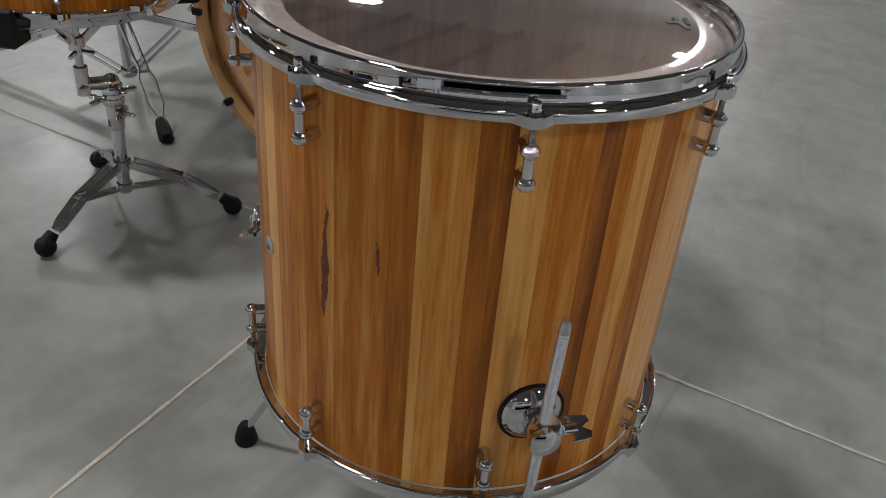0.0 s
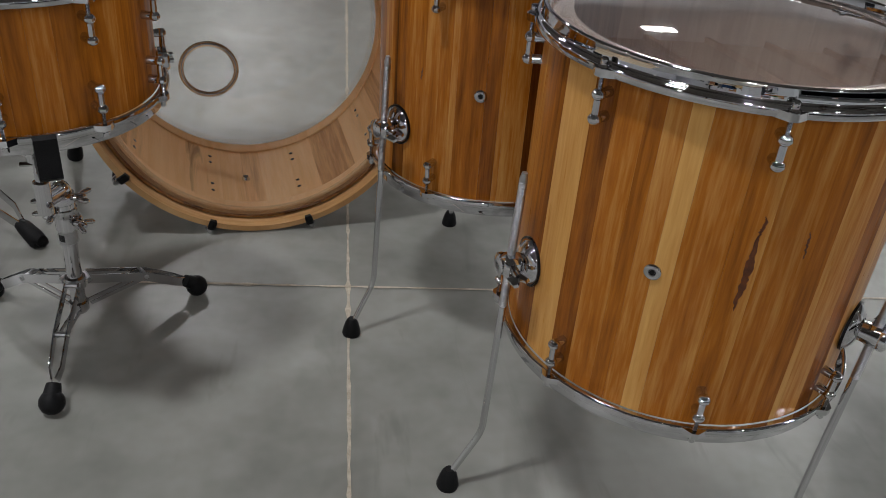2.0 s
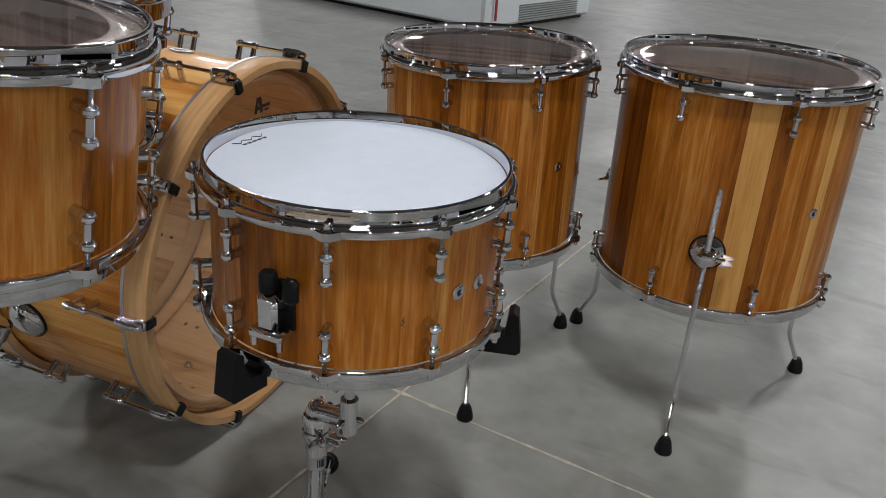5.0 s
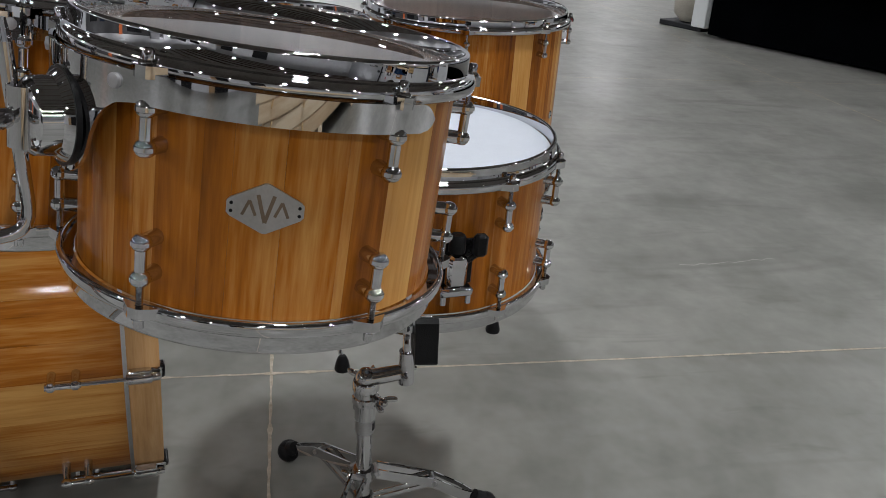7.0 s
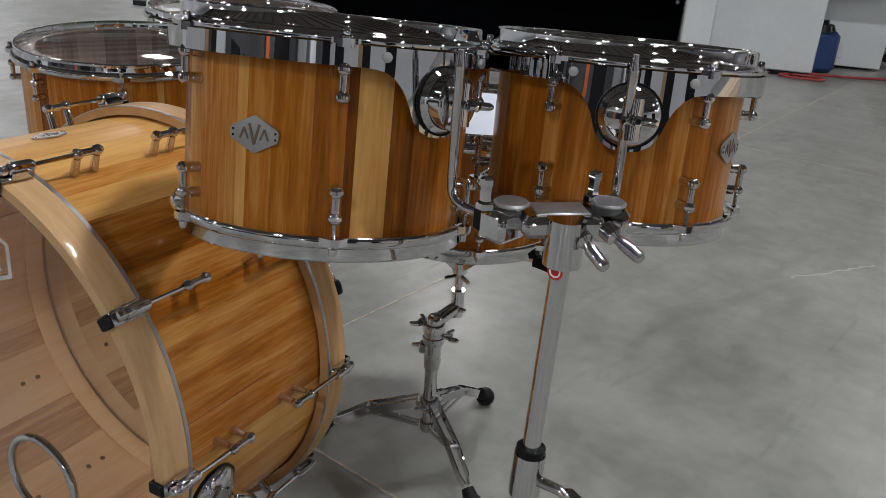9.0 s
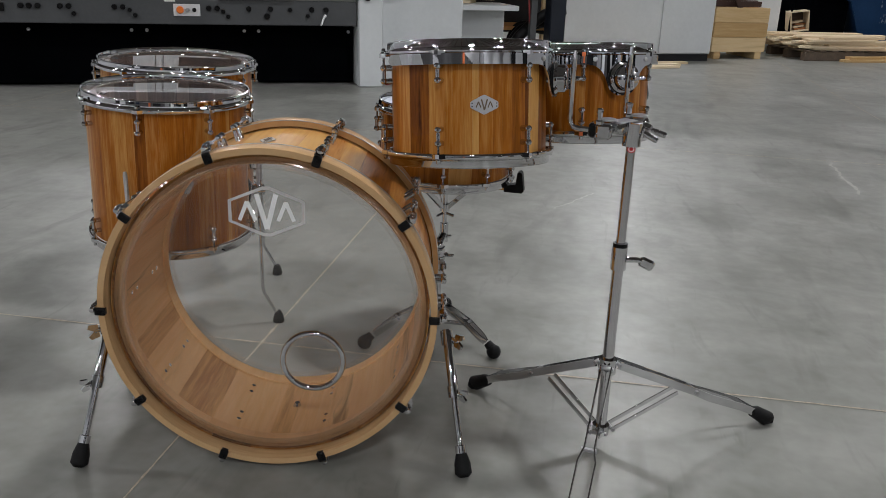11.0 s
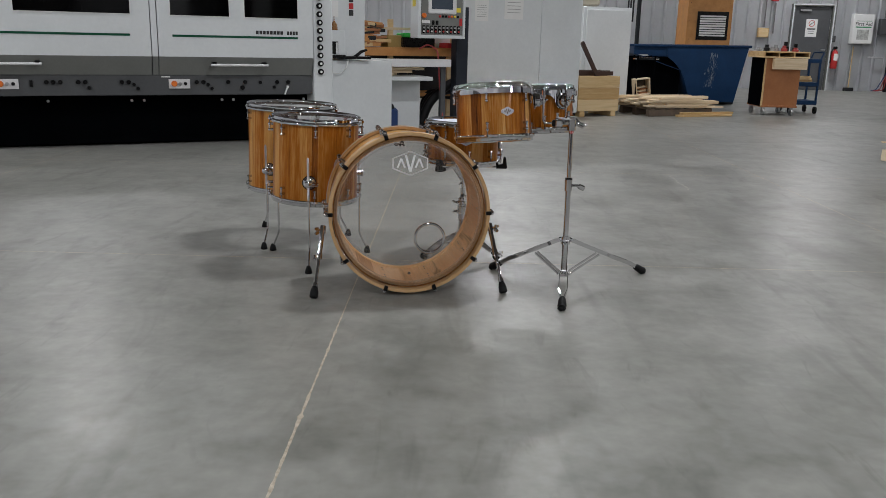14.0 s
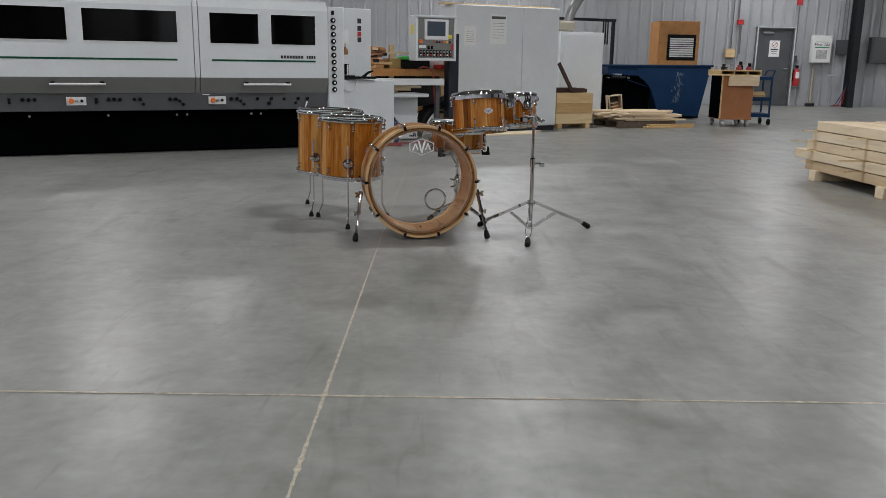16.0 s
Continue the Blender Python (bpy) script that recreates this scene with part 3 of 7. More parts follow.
def vent(parent, R, a, z, r=0.0100):
    bm = B()
    spin(bm, [(0, -0.001), (r, -0.001), (r, 0.0015), (r * 0.8, 0.003), (r * 0.45, 0.003), (r * 0.32, 0.0012), (0, 0.0012)], 18, pose(0, 0, 0, 0, 0, a) @ pose(R, 0, z, 0, 90, 0))
    v = part("vent_grommet", bm, CHROME, parent, "small chrome vent grommet")
    bm = B()
    spin(bm, [(0, 0), (r * 0.3, 0), (r * 0.3, 0.0018), (0, 0.0018)], 12, pose(0, 0, 0, 0, 0, a) @ pose(R, 0, z, 0, 90, 0))
    part("vent_hole", bm, BLACK, v, "dark hole of the vent")


def badge(parent, R, a, z, w=0.052, h=0.033, tilt=0):
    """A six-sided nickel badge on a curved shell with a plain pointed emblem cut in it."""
    m = pose(0, 0, 0, 0, 0, a) @ pose(R + 0.0005, 0, z, 0, 90, 0) @ pose(0, 0, 0, 0, 0, 90 + tilt)
    x, y = w / 2, h / 2
    pts = [(-x, -y * 0.22), (-x * 0.92, -y * 0.36), (-x * 0.05, -y), (x * 0.05, -y), (x * 0.92, -y * 0.36), (x, -y * 0.22), (x, y * 0.22), (x * 0.92, y * 0.36), (x * 0.05, y), (-x * 0.05, y), (-x * 0.92, y * 0.36), (-x, y * 0.22)]
    b = part("badge", extrude_outline(B(), pts, 0.0022, m), SATIN, parent, "six-sided satin nickel badge")
    for bm in emblem(w * 0.62, h * 0.55, 0.0006, m @ pose(0, 0, 0.0021)):
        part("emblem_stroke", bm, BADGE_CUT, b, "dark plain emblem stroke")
    for sx, sy in ((-1, -1), (-1, 1), (1, -1), (1, 1)):
        part("screw", spin(B(), [(0, 0), (0.0013, 0), (0.0013, 0.0008), (0, 0.0008)], 8, m @ pose(sx * x * 0.88, sy * y * 0.16, 0.002)), BLACK, b)


def stroke(bm, a, b, w, d, m):
    a, b = Vector(a), Vector(b)
    dirv = (b - a).normalized()
    s = Vector((-dirv.y, dirv.x)) * w / 2
    return extrude_outline(bm, [tuple(a + s), tuple(a - s), tuple(b - s), tuple(b + s)], d, m)


def emblem(w, h, d, m):
    """A tall wedge between two small ones, as plain strokes."""
    t = h * 0.105
    out = []
    for sx in (-1, 1):
        e = d * (1.0 if sx < 0 else 0.9)
        out.append(stroke(B(), (sx * w * 0.17, h * 0.5), (0, -h * 0.5), t * 1.25, e, m))
        out.append(stroke(B(), (sx * w * 0.48, -h * 0.26), (sx * w * 0.34, h * 0.28), t, d, m))
        out.append(stroke(B(), (sx * w * 0.20, -h * 0.26), (sx * w * 0.34, h * 0.28), t, d * 0.9, m))
    return out


BADGE_CUT = noisy("engraved_dark", (0.10, 0.07, 0.045), (0.16, 0.11, 0.07), 40, 0.6)
EMBLEM_WHITE = noisy("white_vinyl", (0.86, 0.86, 0.86), (0.92, 0.92, 0.92), 20, 0.5)
FILM_BLACK = noisy("black_print", (0.015, 0.015, 0.017), (0.02, 0.02, 0.022), 20, 0.5)


HEAD_UP = 0.011


def tom(name, label, x, y, z, R, h, lugs, phase, seed, boards, group, tilt=(0, 0), plan=None, cream=0.2, white=False, drop=0.0256, lining=None):
    d = thing(name, pose(x, y, z, *tilt, 0), label, "drum", group)
    inner = B()
    lathe(inner, [(R - 0.010, 0.002), (R - 0.0062, 0.002), (R - 0.0062, h + 0.008), (R - 0.010, h + 0.008)], 64)
    sh = part("shell", inner, INNER_DARK, d, "raw brown wood inside of the shell")
    sh.color = (0.6, 0.2, 0.5, 1)
    staves(sh, R, h + 0.008, seed, boards, SHELL_WOOD, plan=plan, cream=cream)
    if not white:
        staves(sh, R - 0.0102, h + 0.004, seed + 50, 15, INNER_DARK, z0=0.003, cream=0.34, plan=lining, name="lining_board", thick=0.003)
    part("top_hoop", hoop_mesh(R, 1), CHROME, d, "polished chrome flanged hoop", pose(0, 0, h))
    part("bottom_hoop", hoop_mesh(R, -1), CHROME, d, "polished chrome flanged hoop")
    bm = head_meshes(R)
    top = part("batter_head", bm, COATED if white else FILM, d, "white coated drum head" if white else "clear glossy drum head", pose(0, 0, h + HEAD_UP))
    bm = B()
    lathe(bm, [(R - 0.030, 0.0019), (R - 0.027, 0.0019), (R - 0.002, 0.0012), (R + 0.002, -0.002)], 72, False)
    if white:
        bm.free()
    else:
        part("head_collar", bm, COLLAR, top, "pale cloudy collar of the head")
    bm = head_meshes(R)
    bmesh.ops.transform(bm, matrix=pose(0, 0, 0, 180, 0, 0), verts=bm.verts)
    part("resonant_head", bm, FILM, d, "clear drum head", pose(0, 0, -0.002))
    add_lugs(d, R, h, lugs, phase, drop)
    return d




def leg_bracket_and_leg(drum, tilt, R, base, top, foot, zb):
    """A round chrome bracket with a wing bolt, and the knurled leg with its rubber foot; all given upright in the room."""
    inv = pose(*base, *tilt, 0).inverted()
    at = inv @ Vector((top[0], top[1], zb))
    m = pose(0, 0, 0, 0, 0, math.degrees(math.atan2(at.y, at.x))) @ pose(R, 0, 0)
    zb = at.z
    r0 = math.hypot(at.x, at.y) - R
    br = part("leg_bracket", spin(B(), [(0, -0.001), (0.031, -0.001), (0.031, 0.003), (0.029, 0.006), (0.022, 0.0115), (0.012, 0.0145), (0, 0.015)], 28, m @ pose(0, 0, zb, 0, 90, 0)), CHROME, drum)
    bm = B()
    lathe(bm, [(0.0305, -0.0005), (0.0335, -0.0005), (0.0335, 0.003), (0.0305, 0.003)], 28, True, m=m @ pose(0, 0, zb, 0, 90, 0))
    part("gasket", bm, BLACK, br)
    bm = B()
    tube(bm, [(0.012, 0, zb), (r0 + 0.006, 0, zb)], [0.0135, 0.0150], 16)
    block(bm, (r0, 0.004, zb), (0.026, 0.030, 0.030), None, 0.006)
    spin(bm, [(0, 0), (0.0145, 0), (0.0155, 0.003), (0.0150, 0.008), (0.010, 0.011), (0, 0.012)], 18, pose(r0 + 0.007, -0.002, zb, 0, 90, 0))
    bmesh.ops.transform(bm, matrix=m, verts=bm.verts)
    part("clamp", bm, CHROME, br)
    bm = B()
    tube(bm, [(r0, 0.018, zb), (r0, 0.034, zb)], 0.0055, 10)
    pts = [(-0.013, 0), (-0.010, 0.004), (-0.003, 0.003), (0.003, 0.003), (0.010, 0.004), (0.013, 0), (0.011, 0.020), (0.005, 0.022), (0.0, 0.013), (-0.005, 0.022), (-0.011, 0.020)]
    extrude_outline(bm, pts, 0.005, pose(r0, 0.026, zb - 0.0025, 0, 25, 0))
    bmesh.ops.transform(bm, matrix=m, verts=bm.verts)
    part("wing_bolt", bm, CHROME, br)
    T, F = Vector(top), Vector(foot)
    W = lambda z: inv @ Vector((T.x, T.y, z))
    out = (F - Vector((T.x, T.y, 0))).normalized()
    leg = tube(B(), [W(T.z - 0.20), W(0.105), inv @ (F + Vector((0, 0, 0.022)))], 0.0052, 10, 0.018)
    leg = part("leg", leg, CHROME, drum, "bent chrome leg rod")
    kn = B()
    z = 0.0
    prof = [(0, 0)]
    while z < 0.186:
        prof += [(0.0050, z), (0.0057, z + 0.0010), (0.0050, z + 0.0020)]
        z += 0.0024
    prof += [(0.0054, 0.189), (0.0054, 0.192), (0.0036, 0.200), (0, 0.200)]
    spin(kn, prof, 10, inv @ Matrix.Translation((T.x, T.y, T.z - 0.20)))
    part("knurled_shaft", kn, SATIN, leg, "knurled steel upper shaft")
    ft = spin(B(), [(0, 0), (0.0165, 0), (0.0175, 0.004), (0.0155, 0.014), (0.0125, 0.026), (0.0085, 0.034), (0.0068, 0.036), (0, 0.036)], 16, inv @ Matrix.Translation(F))
    part("rubber_foot", ft, RUBBER, leg, "black rubber foot")


def three_legs(drum, tilt, R, base, centre, angles, zb):
    for a in angles:
        c, s = math.cos(radians(a)), math.sin(radians(a))
        leg_bracket_and_leg(drum, tilt, R, base, (centre[0] + c * (R + 0.033), centre[1] + s * (R + 0.033), 0.537),
                            (centre[0] + c * (R + 0.076), centre[1] + s * (R + 0.076), 0.0), zb)


T1, T2 = (0.187, 0.842, 0.2965), (0.222, 1.338, 0.328)
T1_TILT, T2_TILT = (-1.03, -1.26), (-1.66, -1.43)
T1_BOARDS = [(96, 0.46, 0.2), (108, 0.24, 0.5), (121, 0.50, 0.2), (140, 0.55, 0.1), (147, 0.59, 0.0), (153, 0.48, 0.3), (157, 0.38, 0.9), (168.5, 0.74, 0.0), (181, 0.42, 0.9), (189, 0.50, 0.6),
             (198, 0.46, 0.2), (203, 0.56, 0.0), (209, 0.80, 0.0), (214.5, 0.53, 0.1), (227, 0.50, 0.5), (236, 0.46, 0.2), (250, 0.45, 0.6), (256, 0.70, 0.0), (258.4, 0.61, 0.2), (267, 0.40, 0.9),
             (272, 0.31, 1.0), (274.5, 0.61, 0.1), (282, 0.50, 0.3), (285, 0.53, 0.2), (292, 0.35, 0.9), (297, 0.51, 0.1), (301.5, 0.60, 0.0), (307, 0.45, 0.4), (314, 0.66, 0.0), (330, 0.50, 0.2), (345, 0.46, 0.2)]
T2_BOARDS = [(14, 0.53, 0.1), (37, 0.54, 0.1), (50, 0.62, 0.0), (60, 0.56, 0.2), (66, 0.36, 0.7), (74, 0.50, 0.1), (83, 0.49, 0.6), (100, 0.50, 0.1), (108, 0.62, 0.1),
             (120, 0.51, 0.2), (132.5, 0.62, 0.0), (136, 0.46, 0.1), (150, 0.41, 0.5), (160, 0.37, 0.8), (167, 0.57, 0.1), (175, 0.47, 0.3), (178, 0.42, 1.0), (187, 0.52, 0.2), (199, 0.57, 0.1),
             (206, 0.50, 0.2), (212, 0.64, 0.0), (215, 0.43, 0.2), (228, 0.39, 0.5), (234.5, 0.62, 0.0), (237, 0.55, 0.1), (247, 0.29, 0.5), (262, 0.38, 0.2), (275, 0.50, 0.1)]
R2_BOARDS = [(10, 0.55, 0.1), (24, 0.34, 1.0), (41.5, 0.57, 0.0), (54, 0.53, 0.1), (59, 0.56, 0.1), (72.6, 0.82, 0.0), (77, 0.54, 0.1), (87, 0.52, 0.1), (94, 0.48, 0.3), (101.7, 0.40, 1.0),
             (108, 0.44, 0.3), (113.3, 0.24, 1.0), (117, 0.76, 0.0), (130, 0.33, 0.8), (140, 0.41, 0.4), (153, 0.46, 0.2), (163, 0.58, 0.0), (170, 0.45, 0.2), (180, 0.38, 0.3), (192, 0.60, 0.1), (203, 0.50, 0.2)]
# cream top boards, their tones raised further to hold the ceiling lights' sheen
BD_BOARDS = [(139, 0.56, 0.2), (152, 0.62, 0.1), (166, 0.78, 0.1), (178, 0.55, 0.6), (188, 0.53, 1.0), (199, 0.62, 0.3), (210, 0.55, 0.8), (224, 0.48, 1.0), (238, 0.82, 0.1),
             (246, 0.66, 0.1), (252, 0.88, 0.0), (262, 0.78, 0.1), (272, 0.92, 0.0), (284, 0.76, 0.1), (296, 0.84, 0.0), (308, 0.62, 0.2)]
R1_BOARDS = [(46, 0.46, 0.2), (57.5, 0.62, 0.0), (65, 0.49, 0.2), (80, 0.47, 0.3), (95, 0.49, 0.1), (107, 0.46, 0.3), (114.5, 0.53, 0.0), (121.5, 0.47, 0.1), (135, 0.45, 0.3), (143, 0.48, 0.1), (156.5, 0.51, 0.1),
             (173.6, 0.66, 0.0), (176.8, 0.46, 0.2), (188, 0.76, 0.0), (206, 0.50, 0.2), (218, 0.53, 0.2)]
SN_BOARDS = [(160, 0.52, 0.1), (177, 0.51, 0.1), (192, 0.52, 0.2), (205, 0.49, 0.2), (216, 0.52, 0.1), (224, 0.47, 0.1), (232, 0.50, 0.1), (240, 0.46, 0.1), (250, 0.52, 0.1),
             (255, 0.46, 0.1), (265, 0.52, 0.1), (275, 0.48, 0.1), (290, 0.50, 0.1)]
t1 = tom("floor_tom", "large honey-coloured hickory floor tom on three bent chrome legs", *T1, 0.2286, 0.41, 8, 5.9, 5, 24, "floor toms", T1_TILT, plan=T1_BOARDS, cream=0.22,
         # pale tones from 10 to 84 degrees put light seen in the head into boards
         lining=[(10, 0.80, 0.0), (34, 0.70, 0.1), (58, 0.76, 0.0), (84, 0.46, 0.2), (108, 0.38, 0.3), (130, 0.50, 0.2), (152, 0.42, 0.2)])
three_legs(t1, T1_TILT, 0.2286, T1, (0.191, 0.849), (164, 44, -75.5), 0.405)
vent(t1, 0.2286, -151, 0.496 - T1[2])
t2 = tom("floor_tom", "smaller honey-brown hickory floor tom standing beside the bass drum", *T2, 0.2032, 0.36, 8, 25.9, 8, 21, "floor toms", T2_TILT, plan=T2_BOARDS, cream=0.12,
         lining=[(212, 0.42, 0.2), (236, 0.34, 0.2), (252, 0.74, 0.0), (262, 0.36, 0.2), (286, 0.78, 0.0), (296, 0.34, 0.2), (316, 0.66, 0.0), (334, 0.50, 0.1)])
three_legs(t2, T2_TILT, 0.2032, T2, (0.223, 1.338), (182, 64.5, -57), 0.415)
vent(t2, 0.2032, -134, 0.508 - T2[2])
sn = tom("snare_drum", "deep hickory snare drum with a white head on a chrome stand", -0.509, 1.499, 0.494, 0.178, 0.17, 10, -0.8, 21, 19, "", (0.0, -1.0), plan=SN_BOARDS, cream=0.05, white=True)
r2 = tom("rack_tom", "larger hickory rack tom with chrome hoops on the tom stand", -0.405, 1.984, 0.659, 0.165, 0.2035, 6, 50.8, 33, 17, "rack toms", (8.7, -0.35), plan=R2_BOARDS, cream=0.25, drop=0.0275)
r1 = tom("rack_tom", "smaller hickory rack tom with chrome hoops on the tom stand", -0.743, 1.846, 0.671, 0.1524, 0.1765, 6, 62.9, 42, 16, "rack toms", (6.75, -0.44), plan=R1_BOARDS, cream=0.15, drop=0.0275)


def print_mark(drum, x, y, z, turn, bars_):
    """A maker's mark on a head as a few plain bars."""
    for bx, by, w, h, sl in bars_:
        part("print_bar", block(B(), (0, 0, 0), (w, h, 0.0008), pose(x, y, z, 0, 0, turn) @ pose(bx, by, 0, 0, 0, sl)), FILM_BLACK, drum, "black printed bar")


MARK = [(-0.006, 0.007, 0.018, 0.004, 0), (0.004, 0.0, 0.030, 0.006, 12), (0.0, -0.007, 0.006, 0.014, 12), (-0.012, -0.004, 0.010, 0.003, 0)]
print_mark(t1, 0.182, -0.018, 0.41 + HEAD_UP + 0.0022, -90, MARK)
print_mark(t2, 0.158, 0.045, 0.36 + HEAD_UP + 0.0022, -75, MARK)
print_mark(sn, 0.042, 0.142, 0.17 + HEAD_UP + 0.0022, -25, [(-0.024 + 0.0095 * k, 0.0062, 0.0112, 0.0010, 38 if k % 2 else -38) for k in range(6)] + [(-0.019 + 0.0092 * k, -0.0035, 0.0058, 0.0036, 0) for k in range(5)])
KNOT = noisy("dark_knot", (0.055, 0.014, 0.004), (0.15, 0.042, 0.010), 90, 0.4)


def knot(drum, R, a, z0, z1, w, seed, along=True):
    """A long dark bark knot grown into the board, flush with the shell."""
    rng = random.Random(seed)
    bm = B()
    prev = None
    n = 26
    off = 0.0
    for k in range(n + 1):
        v = k / n
        off = 0.85 * off + 0.0022 * (rng.random() - 0.5)
        half = w * (math.sin(math.pi * v) ** 0.7) * (0.55 + 0.5 * rng.random()) + 0.0002
        pair = []
        for sd in (-1, 1):
            t = radians(a) + (off + sd * half) / R
            pair.append(bm.verts.new(((R + 0.0003) * math.cos(t), (R + 0.0003) * math.sin(t), z0 + (z1 - z0) * v)))
        if prev:
            bm.faces.new((prev[0], prev[1], pair[1], pair[0]))
        prev = pair
    part("knot", bm, KNOT, drum, "dark bark knot in the wood")


knot(t1, 0.2286, 233.0, 0.170, 0.270, 0.0050, 3)
knot(t1, 0.2286, 233.6, 0.265, 0.292, 0.0022, 4)
knot(t1, 0.2286, 247.5, 0.24, 0.275, 0.0016, 5)
knot(t2, 0.2032, 197, 0.185, 0.205, 0.0016, 6)
knot(sn, 0.178, 206, 0.052, 0.064, 0.0016, 7)
badge(r2, 0.165, 80.7, 0.101, 0.056, 0.038)
badge(r1, 0.1524, 152.2, 0.0886, 0.054, 0.037)
badge(t2, 0.2032, 100, 0.176, tilt=90)
vent(sn, 0.178, -131.2, 0.079)
vent(sn, 0.178, -119.4, 0.079)

# ---- bass drum: built with its axis along z, laid down, front to the stand's side ----
BD_R, BD_L = 0.327, 0.315
BASS = pose(0.050, 2.083, 0.357) @ pose(0, 0, 0, 0, 0, -17.8) @ pose(0, 0, 0, -90 + 1.6, 0, 0)
bd = thing("bass_drum", BASS, "large hickory bass drum with clear heads, maple hoops and chrome spurs", "drum")


def bass(bd):
    R, L = BD_R, BD_L
    zf, zb = -0.03, -0.03 - L
    inner = lathe(B(), [(R - 0.012, zb + 0.002), (R - 0.0062, zb + 0.002), (R - 0.0062, zf - 0.002), (R - 0.012, zf - 0.002)], 96)
    sh = part("shell", inner, INNER_WOOD, bd, "pale raw wood inside of the shell")
    sh.color = (0.62, 0.1, 0.5, 1)
    staves(sh, R, L, 77, 26, SHELL_WOOD, z0=zb, cream=0.28, plan=BD_BOARDS)
    staves(sh, R - 0.0122, L - 0.006, 78, 26, INNER_WOOD, z0=zb + 0.003, cream=0.6, name="lining_board", thick=0.003, spread=0.6)
    for z, nm in ((zf, "front"), (zb, "back")):
        s = 1 if nm == "front" else -1
        rr = lathe(B(), [(R - 0.0200, -0.034 * s), (R - 0.0188, -0.036 * s), (R - 0.0155, -0.036 * s), (R - 0.0155, 0.0), (R - 0.0165, 0.001 * s), (R - 0.0200, -0.003 * s)], 96)
        ob = part("reinforcement_ring", rr, INNER_WOOD, sh, "pale bent wood ring inside the shell", pose(0, 0, z))
        ob.color = (0.66, 0.0, 0.5, 1)
        hp = lathe(B(), [(R + 0.004, 0.030 * s), (R + 0.0165, 0.030 * s), (R + 0.0175, 0.028 * s), (R + 0.0175, -0.016 * s), (R + 0.0165, -0.018 * s), (R + 0.004, -0.018 * s)], 96)
        ob = part(nm + "_hoop", hp, HOOP_WOOD, bd, "pale maple counter hoop" if s > 0 else "warm brown maple counter hoop", pose(0, 0, z))
        ob.color = (0.7 if s > 0 else 0.52, 0.1, 0.5, 1)
        inl = lathe(B(), [(R + 0.0165, -0.012 * s), (R + 0.0183, -0.012 * s), (R + 0.0183, -0.0175 * s), (R + 0.0165, -0.0175 * s)], 96)
        part("hoop_inlay", inl, SATIN, ob, "thin metal inlay band")
        hd = lathe(B(), [(0.0005, 0.004 * s), (R - 0.035, 0.004 * s), (R - 0.006, 0.002 * s), (R + 0.003, -0.006 * s)], 96, False)
        hd = part(nm + "_head", hd, BASS_FILM, bd, "clear bass drum head", pose(0, 0, z))
        cl = lathe(B(), [(R - 0.03, 0.0046 * s), (R - 0.005, 0.0030 * s), (R + 0.003, -0.0040 * s)], 96, False)
        part("head_collar", cl, BASS_COLLAR, hd, "cloudy collar of the head")
        for k in range(10):
            a = 18 + 36 * k + 90
            m = pose(0, 0, 0, 0, 0, a)
            # claw, T-rod and lug
            claw = B()
            block(claw, (R + 0.0215, 0, z + 0.010 * s), (0.006, 0.019, 0.046), None, 0.0028)
            # the hook's front lip is black in place of a dark reflection in chrome
            dark_lip = block(B(), (R + 0.0110, 0, z + 0.0335 * s), (0.022, 0.017, 0.0060), None, 0.002)
            block(dark_lip, (R + 0.0010, 0, z + 0.0310 * s), (0.003, 0.014, 0.010), None, 0.001)
            bmesh.ops.transform(dark_lip, matrix=m, verts=dark_lip.verts)
            for sy in (-1, 1):
                block(claw, (R + 0.0255, sy * 0.0085, z + 0.004 * s), (0.012, 0.004, 0.030), None, 0.0015)
            tube(claw, [(R + 0.030, 0, z - 0.014 * s), (R + 0.030, 0, z - 0.010 * s), (R + 0.030, 0, z + 0.016 * s), (R + 0.030, 0, z + 0.020 * s)], [0.0066, 0.0084, 0.0084, 0.0066], 14)
            bmesh.ops.transform(claw, matrix=m, verts=claw.verts)
            c = part("claw_hook", claw, CHROME, bd)
            part("claw_lip", dark_lip, BLACK, c, "claw lip coloured black for the dark hall it mirrors")
            tr = B()
            rod(tr, (R + 0.030, 0, z + 0.010 * s), (R + 0.030, 0, z - 0.098 * s), 0.0030, 8)
            spin(tr, [(0, -0.006), (0.0050, -0.006), (0.0062, -0.002), (0.0062, 0.003), (0.0045, 0.006), (0, 0.0068)], 12, pose(R + 0.030, 0, z + 0.024 * s))
            bmesh.ops.transform(tr, matrix=m, verts=tr.verts)
            part("tension_rod", tr, CHROME, c)
            lg = B()
            for dz in (-0.077, -0.107):
                tube(lg, [(R - 0.001, 0, z + dz * s), (R + 0.024, 0, z + dz * s)], [0.0062, 0.0052], 10)
                ball(lg, (R + 0.030, 0, z + dz * s), 0.0078, 10)
            rod(lg, (R + 0.030, 0, z - 0.070 * s), (R + 0.030, 0, z - 0.114 * s), 0.0048, 10)
            bmesh.ops.transform(lg, matrix=m, verts=lg.verts)
            part("lug", lg, CHROME, bd)
            for dz in (-0.077, -0.107):
                sc = B()
                spin(sc, [(0, 0), (0.0075, 0), (0.0065, 0.003), (0, 0.004)], 10, m @ pose(R - 0.012, 0, z + dz * s, 0, -90, 0))
                part("lug_screw", sc, CHROME, sh)
    # port ring in the front head
    ring = B()
    lathe(ring, [(0.063 + 0.0062 * math.cos(radians(q)), 0.0055 * math.sin(radians(q))) for q in range(0, 360, 30)], 48)
